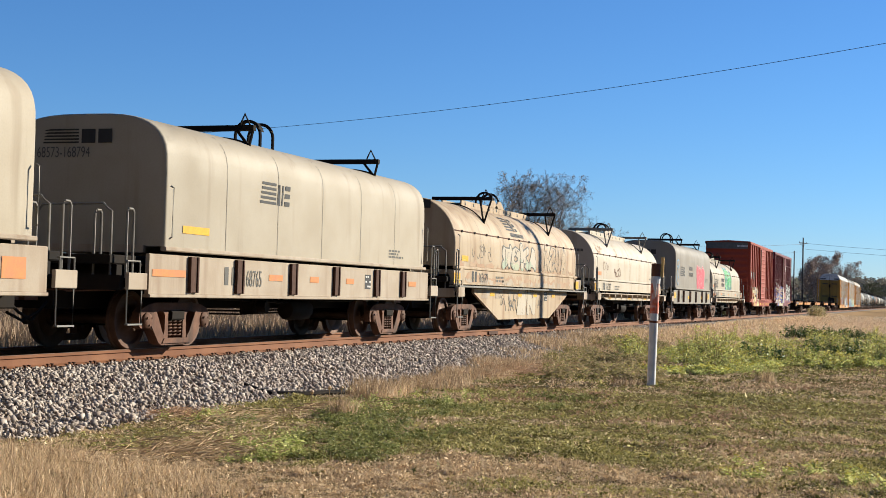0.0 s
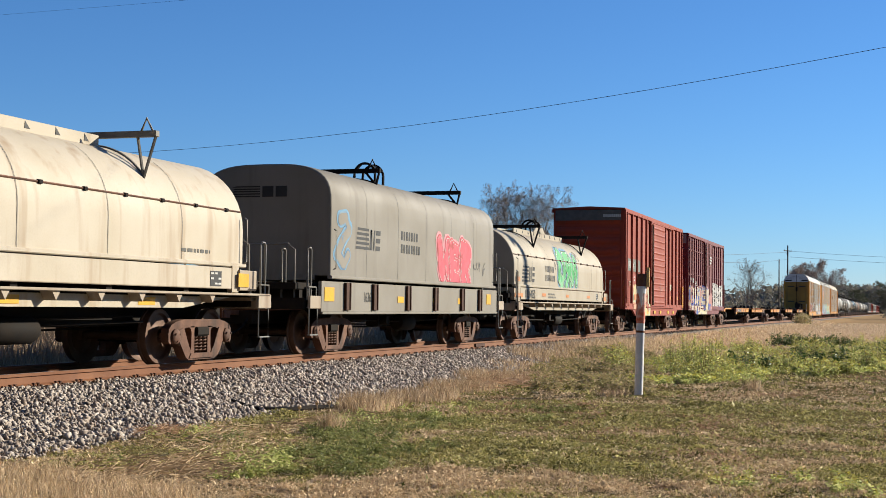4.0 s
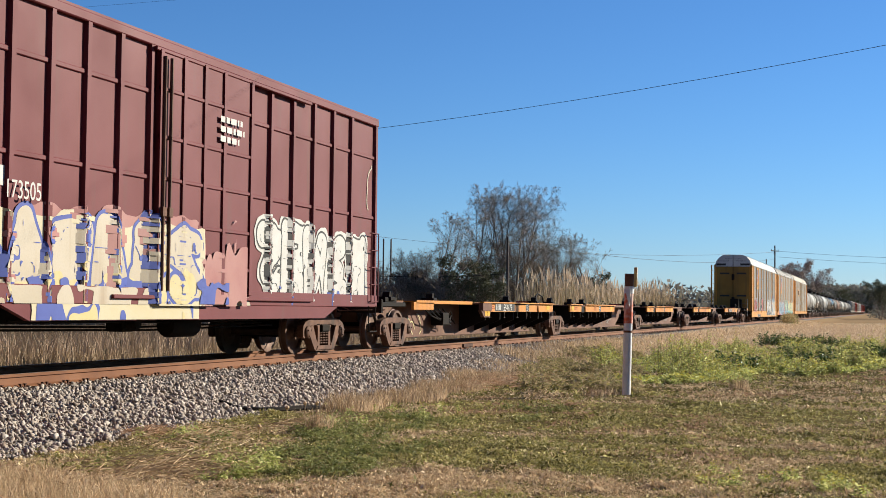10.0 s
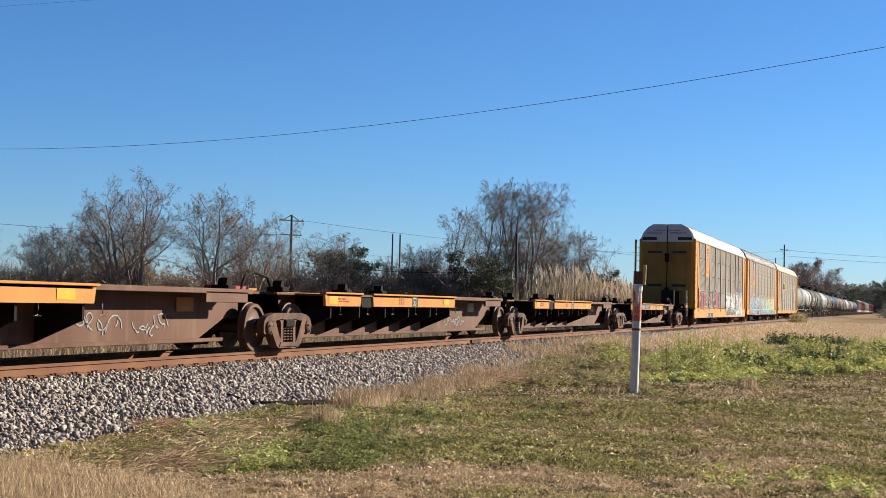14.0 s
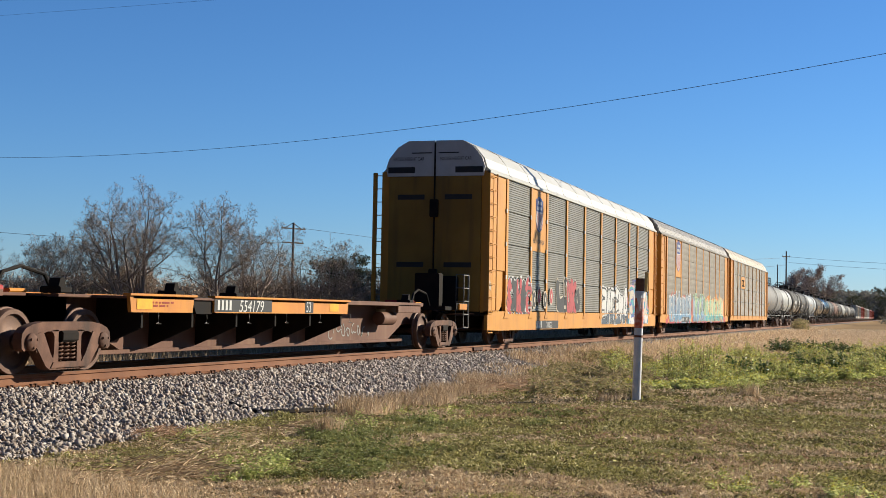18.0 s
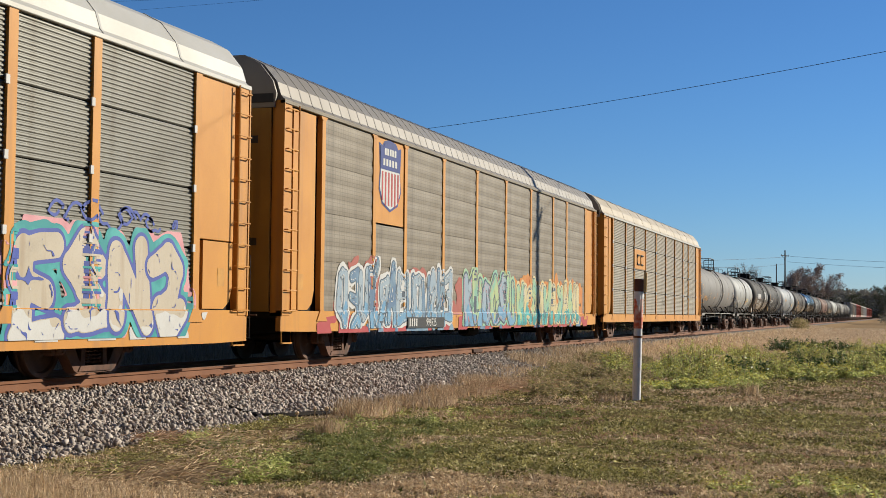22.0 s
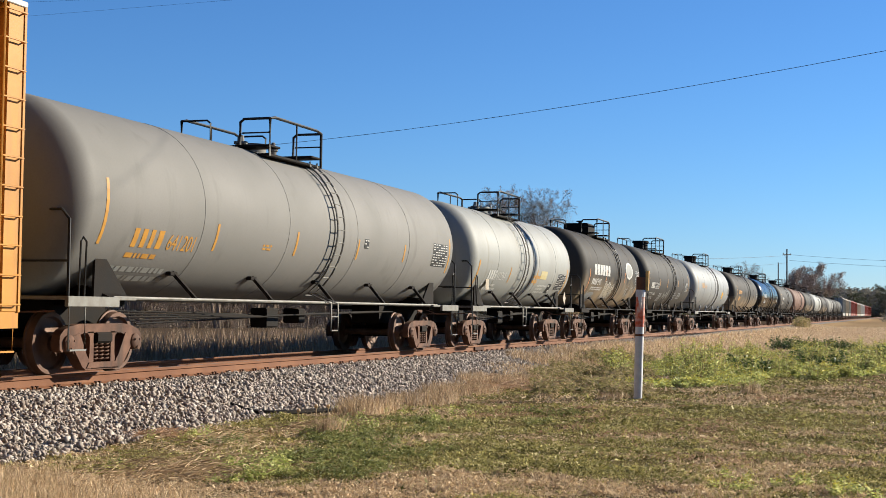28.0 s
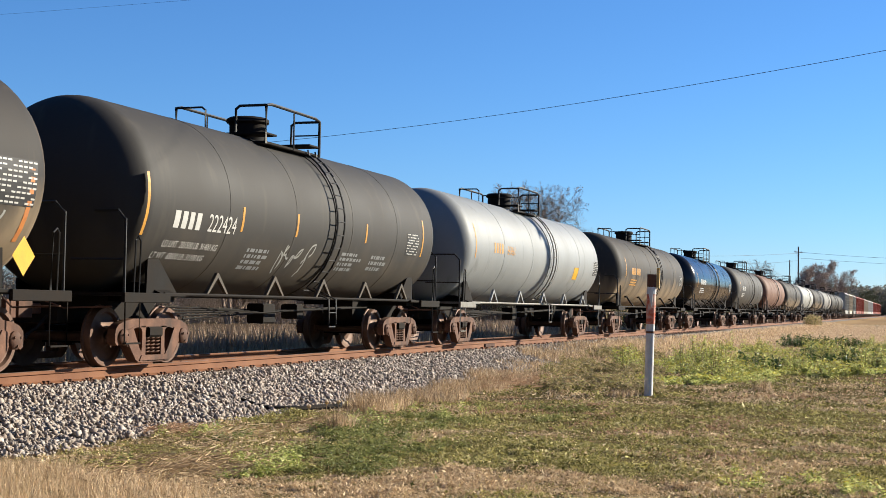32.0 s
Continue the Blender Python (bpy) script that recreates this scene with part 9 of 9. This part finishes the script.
    blade_field("cane_stand", x, y, h, RS.uniform(0.02, 0.06, n), M_REED, "stand of tall dry cane beyond the track", "cane", lean=0.2, z=np.zeros(n))
    k = RS.rand(n) < 0.16
    top = h[k] * RS.uniform(1.0, 1.12, k.sum())
    blade_field("cane_heads", x[k], y[k], np.full(k.sum(), 0.65), np.full(k.sum(), 0.11), M_CANEHEAD, "pale feathery heads of the cane", "cane", lean=0.5, z=top - 0.5)
    # low growth under the trees at the field's far end
    cl = []
    for k in range(60):
        cl.append(leaf_cloud(rnd.uniform(300, 420), rnd.uniform(-16, 2), rnd.uniform(0.3, 2.4), 3, 3, 1.4, 90, 0.35))
    stuff("far_hedge", cloud_mesh("far_hedge", cl, M_HAZEWOOD), "dull low growth at the far end of the field", "brush")
    # far woods
    cl = []
    for k in range(700):
        x, y = 480 + 900 * rnd.random(), 34 + 380 * rnd.random() ** 1.5
        cl.append(leaf_cloud(x, y, rnd.uniform(1.5, 9), 7, 7, 4, 36, 1.4))
    stuff("far_woods", cloud_mesh("far_woods", cl, M_HAZEWOOD), "distant dull wood on the horizon", "wood")
    cl = []
    for k in range(420):
        x, y = 1120 + 160 * rnd.random(), -30 + 130 * rnd.random()
        cl.append(leaf_cloud(x, y, rnd.uniform(1.5, 21), 9, 9, 5, 70, 1.5))
    for k in range(160):
        x = 560 + 380 * rnd.random()
        y = rnd.choice((19 + 26 * rnd.random(), 4 - 20 * rnd.random()))
        cl.append(leaf_cloud(x, y, rnd.uniform(1, 9.5), 4, 3, 3.5, 90, 0.8))
    stuff("far_woods", cloud_mesh("far_woods", cl, M_HAZEWOOD), "distant wood at the far end of the track", "wood")
    cl = []
    for k in range(700):
        x, y = 130 + 260 * rnd.random(), 52 + 110 * rnd.random()
        cl.append(leaf_cloud(x, y, rnd.uniform(0.5, 4.6), 3.4, 3.4, 2.2, 45, 0.36))
    stuff("far_woods", cloud_mesh("far_woods", cl, M_BROWNLEAF), "distant brown wood behind the trees", "wood")


def unseen_woods():
    """An added dark tree line, never in view, that closes the place behind the camera and blocks sky light."""
    rnd = random.Random(77)
    cl = []
    for k in range(1200):
        a = rnd.uniform(radians(138), radians(285))
        r = rnd.uniform(34, 46)
        cl.append(leaf_cloud(r * math.cos(a), r * math.sin(a) + 4, rnd.uniform(0.5, 21), 3.2, 3.2, 2.6, 45, 1.0))
    # unseen wood beyond the track, added to darken the cars' end faces
    for k in range(620):
        cl.append(leaf_cloud(rnd.uniform(-46, 38), rnd.uniform(33, 44), rnd.uniform(0.5, 17), 3.2, 3.2, 2.6, 45, 1.0))
    stuff("unseen_woods", cloud_mesh("unseen_woods", cl, M_DARKLEAF), "added unseen tree line that blocks sky light behind and to the left", "wood")


# ---- post, poles and wires ----


def marker_post():
    p = thing("marker_post", "white marker post with a scuffed red-orange top section", "marker post")
    p.location = (24.72, 4.46, 0)
    prf = lambda r: [(r * math.cos(a) * (1.0 if k % 2 else 0.97), r * math.sin(a)) for k in range(16) for a in [k * math.tau / 16]]
    m_band = mat("scuffed orange band", (0.62, 0.13, 0.06), (0.7, 0.5, 0.42), 0.6, scale=9, lo=0.42, hi=0.62, bump=0.05, tone=1.0)
    m_white = mat("weathered white plastic", (0.78, 0.77, 0.76), (0.66, 0.65, 0.63), 0.5, scale=6, streak=(0.5, 0.47, 0.42), streak_amount=0.3, bump=0.03, tone=1.0)
    m_top = mat("rusty brown cap", (0.2, 0.085, 0.05), (0.28, 0.13, 0.07), 0.8, scale=12, bump=0.2)
    part("shaft", Geo().prism(prf(0.078), "z", -0.1, 1.36), m_white, p)
    part("band", Geo().prism(prf(0.082), "z", 1.3, 1.96), m_band, p)
    part("cap", Geo().prism(prf(0.084), "z", 1.94, 2.2), m_top, p)
    part("strap", Geo().prism(prf(0.083), "z", 1.13, 1.17), m_top, p)
    part("slat", Geo().box(0.0, 0.03, -0.14, -0.085, 1.96, 2.32, 0.006), mat("yellowed slat", (0.8, 0.55, 0.2), (0.65, 0.42, 0.16), 0.7, scale=9, tone=1.0), p)
    part("torn_wrap", Geo().prism(prf(0.088), "z", 1.84, 1.97), m_white, p)
    part("torn_wrap", Geo().prism([(-0.03, 1.6), (0.05, 1.9), (-0.05, 1.9)], "x", -0.1, -0.088), m_white, p)
    p.rotation_euler = (radians(1.2), 0, 0)


def drain_hose():
    """An old black hose that lies from the stones into the grass."""
    g = Geo().tube([(18.1, 9.25, 0.13), (17.85, 8.95, 0.1), (17.75, 8.72, 0.06), (17.9, 8.5, 0.05), (18.2, 8.3, 0.04), (18.6, 8.16, 0.045), (19.0, 8.08, 0.02)], 0.045, 8)
    tagged(part("drain_hose", g, M_DARK, None), "old black hose lying at the foot of the stones", "hose")


def utility_pole(x, y, h, arms, label, r=0.15, arm_turn=0.0):
    p = thing("utility_pole", label, "utility pole", "utility poles")
    p.location = (x, y, 0)
    p.rotation_euler = (0, 0, arm_turn)
    part("pole", Geo().tube([(0, 0, -0.3), (0, 0, h * 0.5), (0, 0, h)], r, 10, r * 0.68), M_WOOD, p)
    for z, w in arms:
        part("crossarm", Geo().box(-0.06, 0.06, -w / 2, w / 2, z - 0.07, z + 0.07, 0.01), M_WOOD, p)
        for d in (-1, 1):
            part("brace", Geo().tube([(0.07, 0, z - 0.7), (0.07, d * w * 0.32, z - 0.06)], 0.018, 5), M_BARE, p)
            g = Geo()
            mesh_cols(g, [(0, 0.03), (0.05, 0.05), (0.1, 0.03), (0.14, 0.05), (0.18, 0.02)], 8, 0, d * w * 0.45, z + 0.07)
            part("insulator", g, M_PIPE, p)
    return p


def wire(pts, label, r=0.012):
    tagged(part("overhead_wire", Geo().tube(pts, r, 5), M_WIRE, None), label, "wire", "overhead wires")


def poles():
    # the near line that crosses over the track; its pole stands beside the view and shades the train
    utility_pole(55.6, -3.2, 15.0, ((12.2, 1.8),), "tall wooden utility pole beside the field", 0.2, radians(20))
    utility_pole(87.7, 77.3, 13.4, ((13.1, 2.0),), "tall wooden utility pole among the trees", 0.18, radians(20))
    u = [k / 24 * 1.3 for k in range(25)]
    wire([(55.2 + 25 * a, -3.0 + 61.8 * a, 12.06 - 3.27 * (a - 0.055) + 4.62 * (a - 0.055) * (a - 0.397)) for a in u], "black overhead wire that sags across the track", 0.012)
    utility_pole(54.3, 58.3, 16.4, ((16.1, 1.6),), "tall wooden utility pole beside the brush", 0.18)
    utility_pole(17.3, -13.9, 6.4, (), "short wooden service pole in the grass", 0.13)
    for p in (((54.3, 58.3, 15.2), (39.4, 29.1, 11.4), (31.8, 14.8, 9.6), (17.3, -13.9, 6.1)), ((54.3, 58.3, 16.2), (39.3, 29.1, 11.9), (35.3, 20.8, 10.7), (17.3, -13.9, 5.8))):
        wire(p, "thin overhead service wire high above the track", 0.003)
    double = utility_pole(136.4, 62.5, 10.85, ((10.2, 3.4), (8.65, 2.9)), "wooden utility pole with two crossarms behind the trees", 0.17, radians(65))
    for d in (-1, 1):
        part("brace", Geo().tube([(0.07, 0, 10.8), (0.07, d * 1.1, 10.26)], 0.05, 5), M_WOOD, double)
    utility_pole(187.5, 69.7, 11.5, (), "slender utility pole far behind the track", 0.16)
    utility_pole(188.5, 68.9, 11.5, (), "slender utility pole far behind the track", 0.16)
    utility_pole(101.3, 27.5, 7.0, (), "short weathered pole before the trees", 0.12)
    utility_pole(234.4, 17.4, 12.5, ((11.6, 2.2),), "utility pole beside the far track", 0.16, radians(60))
    utility_pole(268.0, 21.5, 11.5, (), "utility pole beside the far track", 0.14)
    sag = lambda a, b, s: [Vector(a).lerp(Vector(b), k / 10) - Vector((0, 0, s * 4 * k / 10 * (1 - k / 10))) for k in range(11)]
    for a, b, s in (((90, 85, 8.6), (136.4, 62.5, 8.7), 0.8), ((136.4, 62.5, 8.7), (187.5, 69.7, 8.2), 0.6), ((136.4, 61.2, 10.2), (234.4, 17.4, 11.4), 1.6), ((112, 56, 6.0), (101.3, 27.5, 4.2), 0.9), ((234.4, 17.4, 11.6), (190, -25, 8.6), 0.6), ((234.4, 17.0, 10.6), (200, -30, 8.0), 0.6), ((234.4, 17.4, 10.2), (101.3, 27.5, 6.6), 1.0)):
        wire(sag(a, b, s), "thin dark wire between distant poles", 0.018)


def ties():
    rail = bpy.data.objects["rail"]
    g = Geo().box(-0.115, 0.115, -1.3, 1.3, -0.15, 0.0, 0.012)
    m = mesh_of("tie", g, M_TIE)
    bed = bpy.data.objects["ballast_bed"]
    rnd = random.Random(8)
    for k in range(150):
        o = part("tie", m, None, bed, loc=(9 + 0.53 * k, TRACK_Y + rnd.uniform(-0.04, 0.04), RAIL_Z - 0.192))
        o.rotation_euler = (0, 0, rnd.uniform(-0.012, 0.012))
    g = Geo().box(-0.1, 0.1, -0.19, 0.19, 0, 0.014, 0.003)
    for d in (-1, 1):
        for e in (-0.05, 0.05):
            g.box(e - 0.011, e + 0.011, d * 0.1 - 0.011, d * 0.1 + 0.011, 0.0, 0.05)
            g.box(e - 0.017, e + 0.017, d * 0.095 - 0.022, d * 0.095 + 0.022, 0.045, 0.06)
    plate = mesh_of("tie_plate", g, M_SPIKE)
    anchor = mesh_of("rail_anchor", Geo().box(-0.018, 0.018, -0.1, 0.1, -0.045, 0.018, 0.006), M_SPIKE)
    for k in range(140):
        x = 9 + 0.53 * k
        part("tie_plate", plate, None, rail, loc=(x, TRACK_Y - 0.753, RAIL_Z - 0.194))
        part("rail_anchor", anchor, None, rail, loc=(x + 0.15, TRACK_Y - 0.753, RAIL_Z - 0.184))


ballast()
grass()
weeds()
trees()
unseen_woods()
marker_post()
drain_hose()
poles()
ties()

coil_cars()
box_cars()
spine_cars()
auto_racks()
tank_cars()
hopper_cars()


def motions():
    """The train rolls past; every wheelset turns as far as it rolls."""
    for car, s in CARS:
        walk(car, [(t, pose(s + x, TRACK_Y, RAIL_Z)) for t, x in TRAVEL])
    curve = CARS[0][0].animation_data.action.layers[0].strips[0].channelbag(CARS[0][0].animation_data.action_slot).fcurves[0]
    s0 = CARS[0][1]
    for d, sets in WHEELSETS.items():
        walk(sets[0], [((f - 1) / FPS, pose(d * 0.89, 0, 0.457, 0, math.degrees((curve.evaluate(f) - s0) / WHEEL_R), 0)) for f in range(1, frame(32.0) + 1)])
        keyed = sets[0].animation_data
        for w in sets[1:]:
            w.rotation_mode = "QUATERNION"
            w.animation_data_create()
            w.animation_data.action = keyed.action
            w.animation_data.action_slot = keyed.action_slot


motions()
